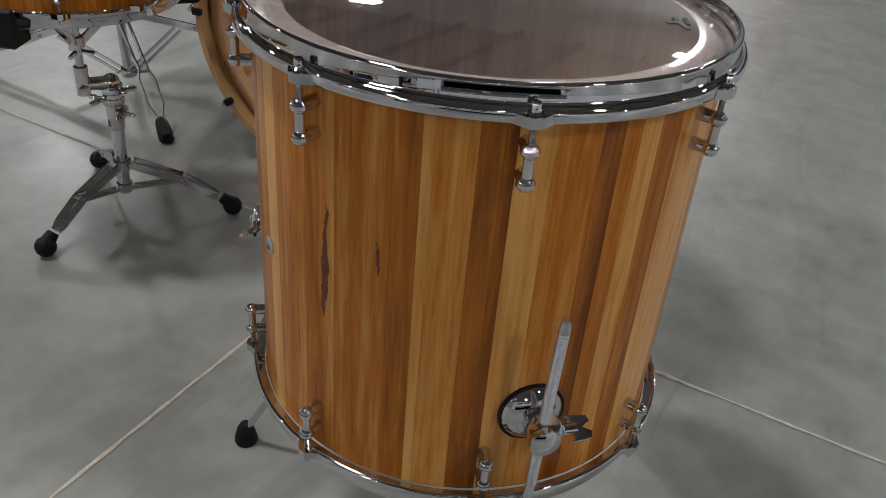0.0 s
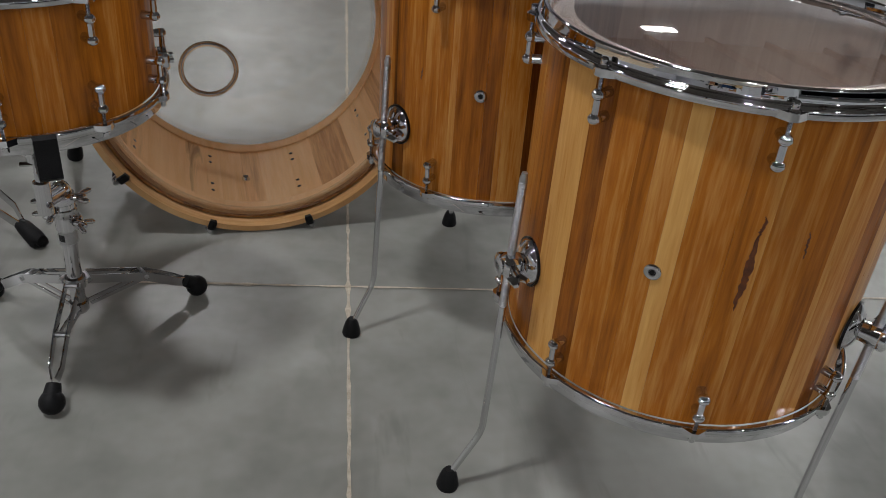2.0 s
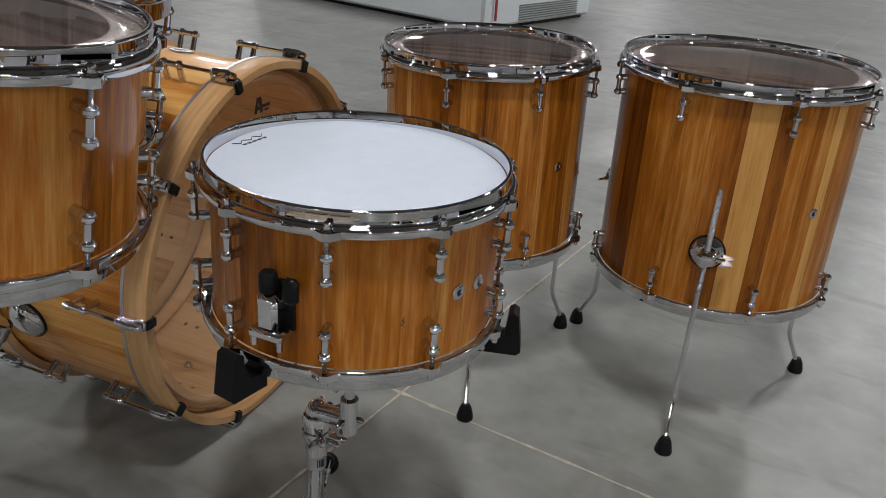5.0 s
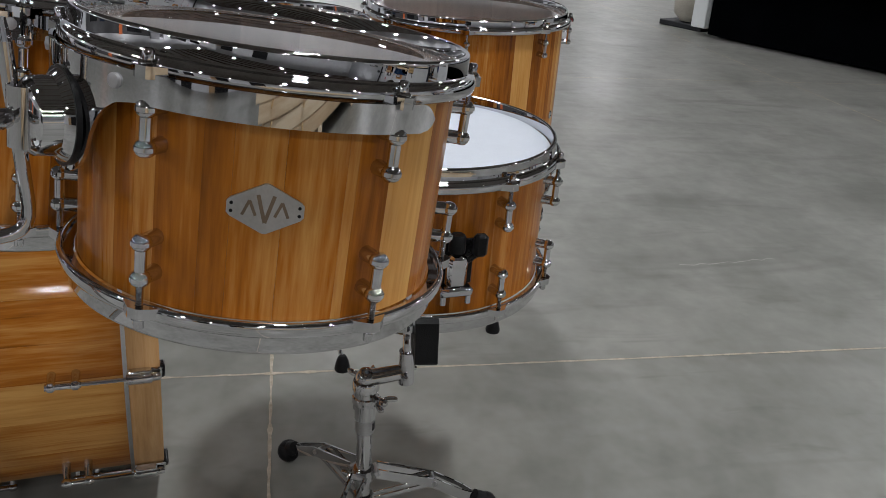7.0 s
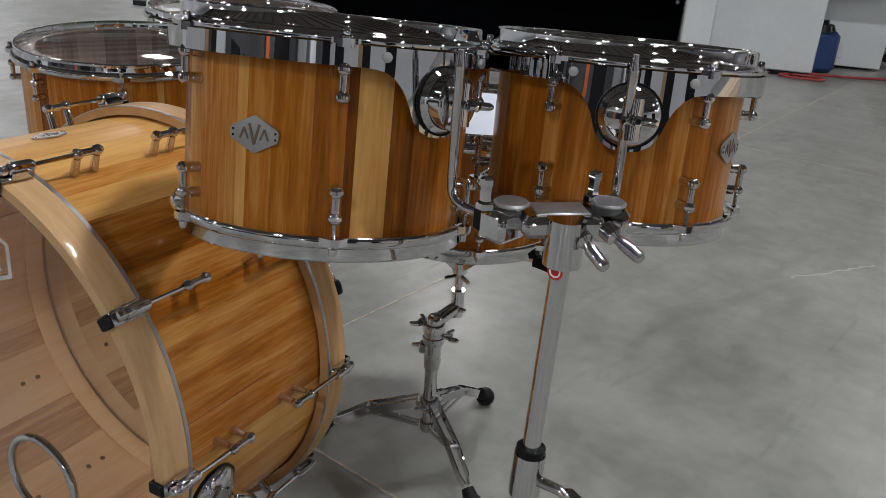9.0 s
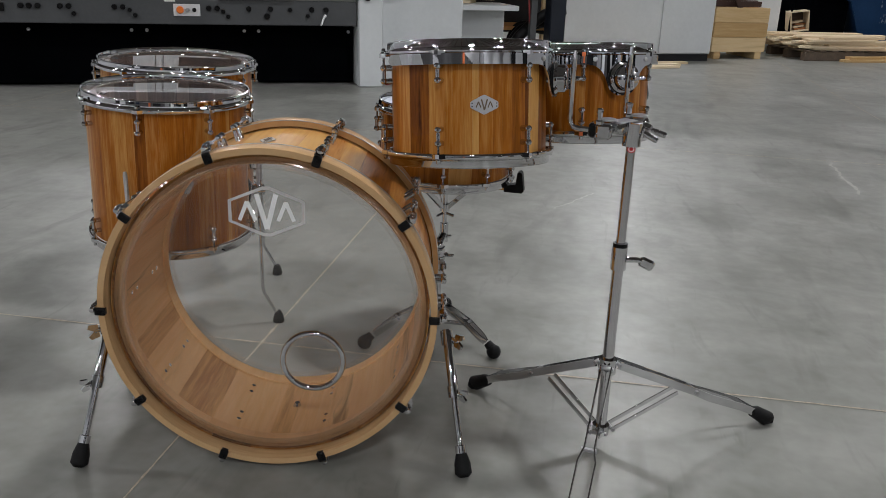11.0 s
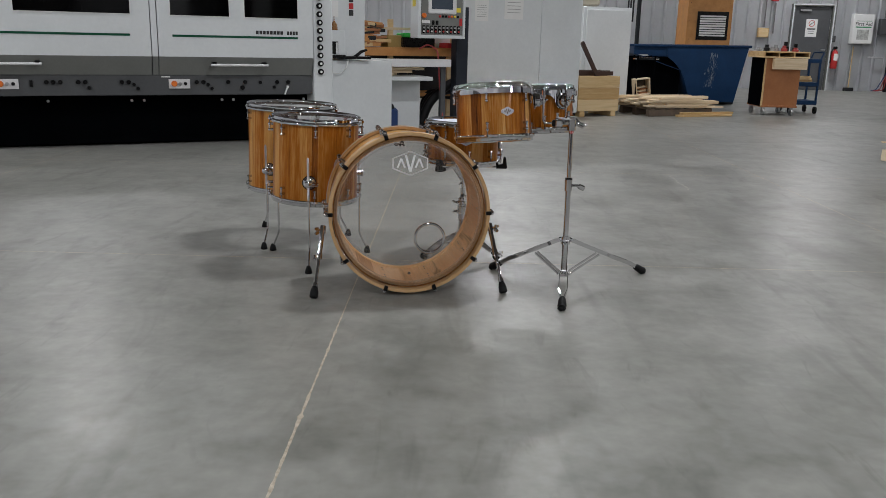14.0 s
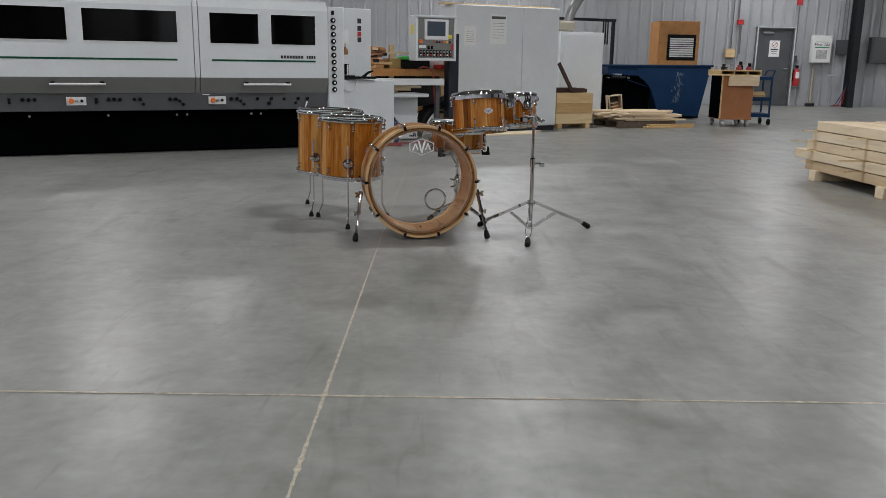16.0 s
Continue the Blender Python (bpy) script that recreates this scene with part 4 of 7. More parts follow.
    part("port_ring", ring, CHROME, bd, "chrome ring round the port hole", pose(-0.086, 0.11, zf + 0.005))
    # the white six-sided emblem on the front head
    w, h = 0.152, 0.102
    pts = [(-w / 2, -h * 0.22), (-w * 0.05, -h / 2), (w * 0.05, -h / 2), (w / 2, -h * 0.22), (w / 2, h * 0.22), (w * 0.05, h / 2), (-w * 0.05, h / 2), (-w / 2, h * 0.22)]
    m = pose(0, -0.212, zf + 0.0062, 0, 0, 180)
    inset = [(x * 0.912, y * 0.868) for x, y in pts]
    ring = B()
    lo = [ring.verts.new(m @ Vector((x, y, 0))) for x, y in pts]
    hi = [ring.verts.new(m @ Vector((x, y, 0))) for x, y in inset]
    for k in range(8):
        ring.faces.new((lo[k], lo[(k + 1) % 8], hi[(k + 1) % 8], hi[k]))
    bmesh.ops.solidify(ring, geom=ring.faces[:], thickness=0.0009)
    em = part("emblem", ring, EMBLEM_WHITE, bd, "white six-sided outline")
    for bm in emblem(w * 0.74, h * 0.70, 0.0009, m):
        part("emblem_stroke", bm, EMBLEM_WHITE, em, "white plain stroke")


bass(bd)


def spur(bd, side):
    """A folding bass drum spur: round bracket on the shell, tube, inner rod, wing screw and rubber tip."""
    R = BD_R
    top, foot = Vector((side * 0.368, 0.085, -0.10)), Vector((side * 0.412, 0.354, 0.016))
    ang = math.degrees(math.atan2(0.08, side * 0.32))
    m = pose(0, 0, 0, 0, 0, ang) @ pose(R, 0, -0.108)
    br = part("spur_bracket", spin(B(), [(0, -0.001), (0.036, -0.001), (0.036, 0.004), (0.033, 0.009), (0.024, 0.016), (0.012, 0.020), (0, 0.0205)], 28, m @ pose(0, 0, 0, 0, 90, 0)), CHROME, bd)
    bm = lathe(B(), [(0.0355, -0.0005), (0.039, -0.0005), (0.039, 0.004), (0.0355, 0.004)], 28, True, m=m @ pose(0, 0, 0, 0, 90, 0))
    part("gasket", bm, BLACK, br)
    d = (foot - top).normalized()
    bm = B()
    tube(bm, [top - d * 0.022, top + d * 0.11], 0.0105, 14)
    tube(bm, [top - d * 0.020, top + d * 0.012], 0.0145, 14)
    tube(bm, [top + d * 0.10, top + d * 0.125], 0.0135, 14)
    sp = part("spur", bm, CHROME, bd, "chrome telescopic spur")
    bm = tube(B(), [top + d * 0.10, foot - d * 0.060], 0.0075, 12)
    tube(bm, [foot - d * 0.068, foot - d * 0.052], 0.0125, 14)
    part("inner_rod", bm, CHROME, sp)
    bm = tube(B(), [foot - d * 0.054, foot - d * 0.050, foot - d * 0.030, foot - d * 0.008, foot - d * 0.001], [0.0105, 0.012, 0.0175, 0.0185, 0.012], 16)
    part("rubber_foot", bm, RUBBER, sp, "black rubber tip")
    for at, k in ((top - d * 0.006, 1.0), (top + d * 0.113, 0.8)):
        bm = B()
        out = Vector((side * 0.75, 0.1, 0.55)).normalized()
        tube(bm, [at, at + out * 0.030 * k], 0.005, 10)
        q = out.to_track_quat("Z", "Y").to_matrix().to_4x4()
        pts = [(-0.014, 0.000), (0.014, 0.000), (0.017, 0.018), (0.009, 0.022), (0.0, 0.010), (-0.009, 0.022), (-0.017, 0.018)]
        extrude_outline(bm, [(x * k, y * k) for x, y in pts], 0.006, Matrix.Translation(at + out * 0.022 * k) @ q @ pose(0, 0.003, 0, 90, 0, 0))
        part("wing_screw", bm, CHROME, sp)


spur(bd, 1)
spur(bd, -1)
# a small nickel badge on top of the shell and the print on the back head
badge(bd, BD_R, -86, -0.17, tilt=90)
bm = B()
for k, (x0, w, y0, h, lean) in enumerate(((-0.007, 0.0075, -0.2726, 0.029, 15), (0.0047, 0.008, -0.2726, 0.029, -12), (0.0205, 0.028, -0.269, 0.006, 0), (-0.0017, 0.010, -0.267, 0.005, 0), (0.024, 0.013, -0.2615, 0.004, 0))):
    block(bm, (0, 0, 0), (w, h, 0.0008), pose(x0, y0 + 0.007, -0.3497 - 0.0001 * k, 0, 0, lean))
part("print", bm, FILM_BLACK, bd, "black printed maker's mark as plain bars")
bm = block(B(), (-0.02, BD_R - 0.0135, -0.16), (0.05, 0.002, 0.022))
part("paper_label", bm, EMBLEM_WHITE, bd, "small white paper label inside the shell")
bm = spin(B(), [(0, 0), (0.010, 0), (0.010, 0.004), (0.006, 0.012), (0, 0.012)], 14, pose(-0.02, BD_R - 0.012, -0.20, 90, 0, 0))
part("vent_grommet", bm, CHROME, bd, "chrome vent nut inside the shell")


# ---- snare strainer, butt plate and stand ----
def strainer(sn, a, z0):
    m = pose(0, 0, 0, 0, 0, a) @ pose(0.178, 0, z0)
    bm = block(B(), (0.002, 0, 0.028), (0.004, 0.042, 0.060), m, 0.001)
    base = part("strainer", bm, BLACK, sn, "black strainer base plate")
    bm = block(B(), (0.013, -0.004, 0.022), (0.020, 0.026, 0.044), m, 0.005)
    block(bm, (0.015, -0.004, -0.004), (0.022, 0.042, 0.012), m, 0.003)
    for sy in (-0.02, 0.012):
        spin(bm, [(0, 0), (0.004, 0), (0.004, 0.012), (0, 0.012)], 10, m @ pose(0.020, sy, -0.020))
    part("throw_off_body", bm, CHROME, base, "chrome throw-off body")
    bm = spin(B(), [(0, 0), (0.010, 0), (0.0105, 0.004), (0.0100, 0.020), (0.008, 0.0225), (0, 0.0225)], 18, m @ pose(0.014, -0.005, 0.047))
    part("knob", bm, RUBBER, base, "black rubber adjusting knob")
    bm = block(B(), (0.016, 0.024, 0.054), (0.012, 0.018, 0.030), m, 0.004)
    rod(bm, m @ Vector((0.012, 0.006, 0.030)), m @ Vector((0.016, 0.024, 0.045)), 0.004, 8)
    part("lever", bm, BLACK, base, "black throw-off lever")


strainer(sn, 161, 0.045)
m = pose(0, 0, 0, 0, 0, -14) @ pose(0.178, 0, 0.03)
bm = block(B(), (0.009, 0, 0), (0.018, 0.038, 0.022), m, 0.003)
for sy in (-0.012, 0.012):
    spin(bm, [(0, 0), (0.004, 0), (0.004, 0.006), (0, 0.006)], 10, m @ pose(0.018, sy, 0, 0, 90, 0))
part("butt_plate", bm, CHROME, sn, "chrome snare butt plate")
badge(sn, 0.178, 66, 0.098)


def bars(bm, x, y, w, h, m, d=0.0006, n=4):
    for k in range(n):
        block(bm, (x + w * (k / (n - 1) - 0.5), y, d / 2), (w / n * 0.6, h, d), m)


def flat_leg(bm, a, b, w, t, gap):
    """Two parallel flat bars from a to b."""
    a, b = Vector(a), Vector(b)
    d = (b - a).normalized()
    s = d.cross(Vector((0, 0, 1))).normalized()
    up = s.cross(d)
    M = Matrix((s, d, up)).transposed().to_4x4()
    for k in (-1, 1):
        c = (a + b) / 2 + s * gap * k / 2
        block(bm, (0, 0, 0), (t, (b - a).length, w), Matrix.Translation(c) @ M, 0.0006)


def double_strap(bm, pts, gaps, w, t):
    """Two bent flat bars side by side along pts, bowing apart by the gaps."""
    pts = [Vector(p) for p in pts]
    s = (pts[-1] - pts[0]).cross(Vector((0, 0, 1))).normalized()
    for k in (-1, 1):
        path = [p + s * g * k / 2 for p, g in zip(pts, gaps)]
        rings = []
        for n, p in enumerate(path):
            d = (path[min(n + 1, len(path) - 1)] - path[max(n - 1, 0)]).normalized()
            up = (Vector((0, 0, 1)) - d * d.z).normalized()
            sd = d.cross(up)
            rings.append([bm.verts.new(p + sd * a * t / 2 + up * b * w / 2) for a, b in ((-1, -1), (1, -1), (1, 1), (-1, 1))])
        for r0, r1 in zip(rings, rings[1:]):
            for q in range(4):
                bm.faces.new((r0[q], r0[(q + 1) % 4], r1[(q + 1) % 4], r1[q]))
        bm.faces.new(rings[0][::-1])
        bm.faces.new(rings[-1])


def wing(bm, at, out, k=1.0):
    """A wing nut: a short boss with two rounded ears."""
    at, out = Vector(at), Vector(out).normalized()
    q = out.to_track_quat("Z", "Y").to_matrix()
    side = q @ Vector((1, 0, 0))
    tube(bm, [at, at + out * 0.017 * k, at + out * 0.020 * k], [0.0062 * k, 0.0058 * k, 0.003 * k], 12)
    for sx in (-1, 1):
        tube(bm, [at + out * 0.008 * k, at + out * 0.014 * k + side * sx * 0.011 * k, at + out * 0.022 * k + side * sx * 0.017 * k, at + out * 0.026 * k + side * sx * 0.018 * k], [0.0042 * k, 0.0046 * k, 0.0044 * k, 0.0022 * k], 10)


def ribbed_screw(bm, at, out, n=0.040, r=0.0066):
    """A ribbed tightening screw with a waisted neck."""
    at, out = Vector(at), Vector(out).normalized()
    q = Matrix.Translation(at) @ out.to_track_quat("Z", "Y").to_matrix().to_4x4()
    prof = [(0, -0.01), (r * 1.5, -0.01), (r * 1.5, 0.004), (r * 0.8, 0.008), (r * 0.8, 0.014)]
    z = 0.014
    while z < n - 0.004:
        prof += [(r, z + 0.001), (r * 1.02, z + 0.002), (r * 0.95, z + 0.003)]
        z += 0.004
    prof += [(r * 0.8, n), (0, n)]
    spin(bm, prof, 12, q)


def snare_stand():
    px, py = -0.482, 1.551
    st = thing("snare_stand", pose(px, py, 0), "low chrome folding snare drum stand with black rubber feet", "drum stand")
    feet = [(-0.266 - px, 1.571 - py), (-0.600 - px, 1.718 - py), (-0.574 - px, 1.362 - py)]
    bm = tube(B(), [(0, 0, 0.045), (0, 0, 0.215)], 0.0125, 18)
    part("lower_tube", bm, CHROME, st)
    part("hub", tube(B(), [(0, 0, 0.098), (0, 0, 0.118)], 0.0165, 18), CHROME, st, "chrome leg hub")
    part("hub", tube(B(), [(0, 0, 0.050), (0, 0, 0.066)], 0.0160, 18), CHROME, st, "chrome leg hub")
    for fx, fy in feet:
        d = Vector((fx, fy, 0)).normalized()
        n = math.hypot(fx, fy)
        top = d * 0.020 + Vector((0, 0, 0.112))
        knee = d * (n * 0.55) + Vector((0, 0, 0.082))
        end = d * (n - 0.028) + Vector((0, 0, 0.042))
        bm = B()
        low = knee.lerp(end, 0.75)
        double_strap(bm, [top, knee, low, end], [0.022, 0.020, 0.018, 0.008], 0.017, 0.0024)
        lg = part("leg", bm, CHROME, st, "folded sheet-steel leg")
        bm = B()
        flat_leg(bm, d * 0.018 + Vector((0, 0, 0.058)), knee - Vector((0, 0, 0.004)), 0.008, 0.002, 0.012)
        part("brace", bm, CHROME, lg)
        s = d.cross(Vector((0, 0, 1)))
        for p in (top, knee):
            part("rivet", tube(B(), [p - s * 0.013, p + s * 0.013], 0.0042, 8), SATIN, lg)
        bm = ball(B(), (fx, fy, 0.0205), 0.0205, 16)
        tube(bm, [Vector((fx, fy, 0.024)), Vector((fx, fy, 0.024)) - d * 0.022 + Vector((0, 0, 0.016))], [0.016, 0.0115], 14)
        part("rubber_foot", bm, RUBBER, lg, "round black rubber foot")
    # memory lock and label band
    bm = tube(B(), [(0, 0, 0.215), (0, 0, 0.242)], 0.0165, 20)
    block(bm, (0.018, 0, 0.228), (0.016, 0.016, 0.020), None, 0.003)
    part("height_clamp", bm, CHROME, st)
    bm = tube(B(), [(0, 0, 0.190), (0, 0, 0.215)], 0.0152, 20)
    band = part("label_band", bm, SATIN, st, "steel band with black markings")
    bm = B()
    for a in (200, 210, 220, 228, 236):
        block(bm, (0.0153, 0, 0.203), (0.0006, 0.0018, 0.013), pose(0, 0, 0, 0, 0, a), 0)
    part("marking", bm, FILM_BLACK, band)
    bm = B()
    wing(bm, (0.012, -0.012, 0.230), (0.8, -0.6, -0.2))
    part("wing_nut", bm, CHROME, st)
    bm = B()
    wing(bm, (0.0, 0.012, 0.104), (0.4, 1, 0.1), 0.9)
    part("wing_nut", bm, CHROME, st)
    # tilter
    bx, by = -0.515 - px, 1.500 - py
    bm = tube(B(), [(0, 0, 0.235), (0, 0, 0.268), (0, 0, 0.288)], [0.0130, 0.0160, 0.0165], 18)
    ball(bm, (0, 0, 0.288), 0.0168, 16)
    tube(bm, [(0, 0, 0.286), (bx, by, 0.300)], [0.014, 0.012], 16)
    tube(bm, [(bx, by, 0.280), (bx, by, 0.335)], 0.0125, 16)
    part("tilter", bm, CHROME, st, "chrome ratchet tilter")
    bm = B()
    wing(bm, (bx * 0.6, by * 0.6 - 0.012, 0.298), (-0.8, -0.5, 0))
    part("wing_nut", bm, CHROME, st)
    hs = part("tilter_housing", lathe(B(), [(0.010, 0.242), (0.0195, 0.242), (0.0210, 0.245), (0.0210, 0.256), (0.0190, 0.258), (0.0190, 0.266), (0.0210, 0.268), (0.0210, 0.280), (0.0195, 0.283), (0.010, 0.283)], 22), CHROME, st, "ribbed chrome tilter housing")
    for at, out in (((-0.014, -0.008, 0.252), (-0.9, -0.35, 0.05)), ((0.014, -0.008, 0.274), (0.9, -0.30, 0.15))):
        bm = B()
        wing(bm, at, out, 1.1)
        part("wing_nut", bm, CHROME, hs)
    bm = tube(B(), [(bx, by, 0.330), (bx, by, 0.462)], 0.0078, 14)
    tube(bm, [(bx, by, 0.372), (bx, by, 0.392)], 0.0145, 14)
    part("basket_post", bm, CHROME, st)
    bm = B()
    for a in (20, 140, 260):
        rod(bm, (bx, by, 0.366), (bx + 0.028 * math.cos(radians(a)), by + 0.028 * math.sin(radians(a)), 0.360), 0.004, 8)
    part("tightening_nut", bm, CHROME, st)
    for a in (-94, 149, 27):
        ca, sa = math.cos(radians(a)), math.sin(radians(a))
        P = lambda r, z: Vector((bx + r * ca, by + r * sa, z))
        bm = B()
        flat_leg(bm, P(0.010, 0.384), P(0.075, 0.446), 0.012, 0.002, 0.012)
        flat_leg(bm, P(0.012, 0.452), P(0.182, 0.455), 0.011, 0.002, 0.012)
        arm = part("basket_arm", bm, CHROME, st, "chrome basket arm")
        M = pose(bx, by, 0, 0, 0, a)
        bm = B()
        pts = [(0.168, 0.446), (0.218, 0.446), (0.223, 0.451), (0.216, 0.502), (0.209, 0.506), (0.203, 0.502), (0.200, 0.470), (0.168, 0.463)]
        extrude_outline(bm, pts, 0.028, M @ pose(0, 0.014, 0, 90, 0, 0))
        part("rubber_grip", bm, RUBBER, arm, "black rubber grip")
    return st


snare_stand()


# ---- tom stand with its holder and the two suspension mounts ----
def tom_stand():
    bot, top = Vector((-0.683, 2.185, 0.0)), Vector((-0.703, 2.152, 0.715))
    st = thing("tom_stand", Matrix.Translation(bot), "tall chrome double tom stand on a wide tripod", "drum stand")
    ax = (top - bot)
    P = lambda z: ax * (z / 0.715)
    feet = [Vector((-0.436, 2.528, 0)) - bot, Vector((-1.125, 2.212, 0)) - bot, Vector((-0.492, 1.865, 0)) - bot]
    part("lower_tube", tube(B(), [P(0.035), P(0.458)], 0.0124, 20), CHROME, st)
    part("upper_tube", tube(B(), [P(0.45), P(0.715)], 0.0100, 20), CHROME, st)
    bm = tube(B(), [P(0.425), P(0.476)], 0.0172, 20)
    cl = part("height_clamp", bm, CHROME, st)
    part("lock_band", tube(B(), [P(0.474), P(0.484)], 0.0160, 20), BLACK, cl)
    bm = B()
    a = P(0.447)
    tube(bm, [a, a + Vector((-0.036, 0.018, 0.002)), a + Vector((-0.060, 0.028, -0.010))], [0.007, 0.006, 0.0045], 10)
    block(bm, (0, 0, 0), (0.034, 0.012, 0.024), Matrix.Translation(a + Vector((-0.054, 0.025, -0.006))) @ pose(0, 0, 0, 0, -24, -25), 0.005)
    part("wing_lever", bm, CHROME, cl)
    bm = tube(B(), [P(0.180), P(0.215)], 0.0205, 20)
    hub = part("upper_hub", bm, CHROME, st)
    bm = tube(B(), [P(0.028), P(0.050)], 0.0195, 20)
    part("lower_hub", bm, CHROME, st)
    for f in feet:
        d = Vector((f.x, f.y, 0)).normalized()
        n = Vector((f.x, f.y, 0)).length
        t0 = P(0.20) + d * 0.024
        knee = d * (n * 0.52) + Vector((0, 0, 0.115))
        end = d * (n - 0.035) + Vector((0, 0, 0.036))
        bm = B()
        double_strap(bm, [t0, t0.lerp(knee, 0.5), knee, knee.lerp(end, 0.18), knee.lerp(end, 0.72) + Vector((0, 0, 0.006)), end], [0.024, 0.022, 0.020, 0.036, 0.036, 0.008], 0.018, 0.0028)
        lg = part("leg", bm, CHROME, st, "double-braced chrome leg")
        bm = B()
        flat_leg(bm, P(0.040) + d * 0.02, knee - d * 0.05 + Vector((0, 0, 0.006)), 0.010, 0.002, 0.026)
        part("brace", bm, CHROME, lg)
        s = d.cross(Vector((0, 0, 1)))
        for p in (t0, knee, P(0.040) + d * 0.024):
            part("rivet", tube(B(), [p - s * 0.016, p + s * 0.016], 0.0045, 8), SATIN, lg)
        bm = B()
        e = f + Vector((0, 0, 0.018))
        tube(bm, [end - d * 0.012 + Vector((0, 0, 0.004)), end, e - d * 0.006, e + d * 0.012], [0.012, 0.016, 0.019, 0.012], 14)
        block(bm, (f.x, f.y, 0.012), (0.036, 0.026, 0.024), None, 0.008)
        part("rubber_foot", bm, RUBBER, lg, "black rubber foot")
    # holder block on top: a flat bar with a clamp at each end
    o = top - bot
    u = Vector((0.92, 0.35, 0)).normalized()
    q = Matrix.Translation(o) @ pose(0, 0, 0, 0, 0, math.degrees(math.atan2(u.y, u.x)))
    bm = tube(B(), [o - Vector((0, 0, 0.02)), o + Vector((0, 0, 0.028))], 0.0195, 20)
    block(bm, (0, -0.030, 0.016), (0.085, 0.062, 0.022), q, 0.006)
    hd = part("holder_block", bm, CHROME, st, "chrome double tom holder block")
    part("top_plate", block(B(), (0, -0.026, 0.0275), (0.056, 0.034, 0.003), q, 0.0015), SATIN, hd, "flat brushed steel plate")
    sticker = spin(B(), [(0, 0), (0.0085, 0), (0.0085, 0.0006), (0, 0.0006)], 20, Matrix.Translation(P(0.690)) @ pose(0, 0, 0, 0, 0, 65) @ pose(0.0101, 0, 0, 0, 90, 0))
    sk = part("sticker", sticker, RED, st, "small round red and white sticker")
    bm = lathe(B(), [(0.0045, 0), (0.0062, 0), (0.0062, 0.0009), (0.0045, 0.0009)], 20, True, m=Matrix.Translation(P(0.690)) @ pose(0, 0, 0, 0, 0, 65) @ pose(0.0102, 0, 0, 0, 90, 0))
    part("ring", bm, EMBLEM_WHITE, sk)
    bm = B()
    ribbed_screw(bm, q @ Vector((-0.014, 0.010, 0.010)), q.to_3x3() @ Vector((-0.35, 1, -0.42)))
    part("wing_screw", bm, CHROME, hd)
    bm = B()
    ribbed_screw(bm, q @ Vector((-0.046, 0.004, 0.012)), q.to_3x3() @ Vector((-0.55, 1, -0.35)))
    part("wing_screw", bm, CHROME, hd)
    for end, rod_at in ((1, Vector((-0.581, 2.103, 0))), (-1, Vector((-0.750, 2.033, 0)))):
        c = q @ Vector((end * 0.052, -0.028, 0.018))
        w = Vector((rod_at.x, rod_at.y, 0)) - bot
        bm = B()
        dirr = (Vector((w.x, w.y, 0)) - Vector((c.x, c.y, 0)))
        L = dirr.length
        dirr.normalize()
        rotz = math.degrees(math.atan2(dirr.y, dirr.x))
        C = Matrix.Translation(c) @ pose(0, 0, 0, 0, 0, rotz)
        block(bm, (0.004, 0, -0.006), (0.034, 0.044, 0.034), C, 0.006)
        cl2 = part("arm_clamp", bm, CHROME, hd)
        bm = spin(B(), [(0, 0), (0.017, 0), (0.018, 0.002), (0.016, 0.004), (0, 0.004)], 22, C @ pose(-0.004, 0, 0.015))
        part("disc", bm, SATIN, cl2, "round brushed steel plate")
        bm = block(B(), (0.026, 0, -0.006), (0.018, 0.030, 0.030), C, 0.005)
        part("insert", bm, BLACK, cl2, "black plastic insert")
        bm = B()
        spin(bm, [(0, 0), (0.010, 0), (0.010, 0.006), (0.0062, 0.008), (0.0062, 0.022), (0.0075, 0.024), (0.0075, 0.030), (0.004, 0.032), (0, 0.032)], 6, C @ pose(0.014, 0.018, 0.010))
        part("hex_bolt", bm, CHROME, cl2, "chrome hexagon bolt")
        bm = tube(B(), [C @ Vector((0.0, 0, -0.006)), Vector((w.x, w.y, c.z - 0.006)), Vector((w.x, w.y, 0.868))], 0.0054, 12, 0.022)
        tube(bm, [Vector((w.x, w.y, 0.868)), Vector((w.x, w.y, 0.884))], [0.0054, 0.0032], 12)
        part("l_rod", bm, CHROME, hd, "bent chrome L-rod")
    return st


RED = noisy("red_paint", (0.45, 0.02, 0.02), (0.52, 0.03, 0.03), 20, 0.4)
tom_stand()


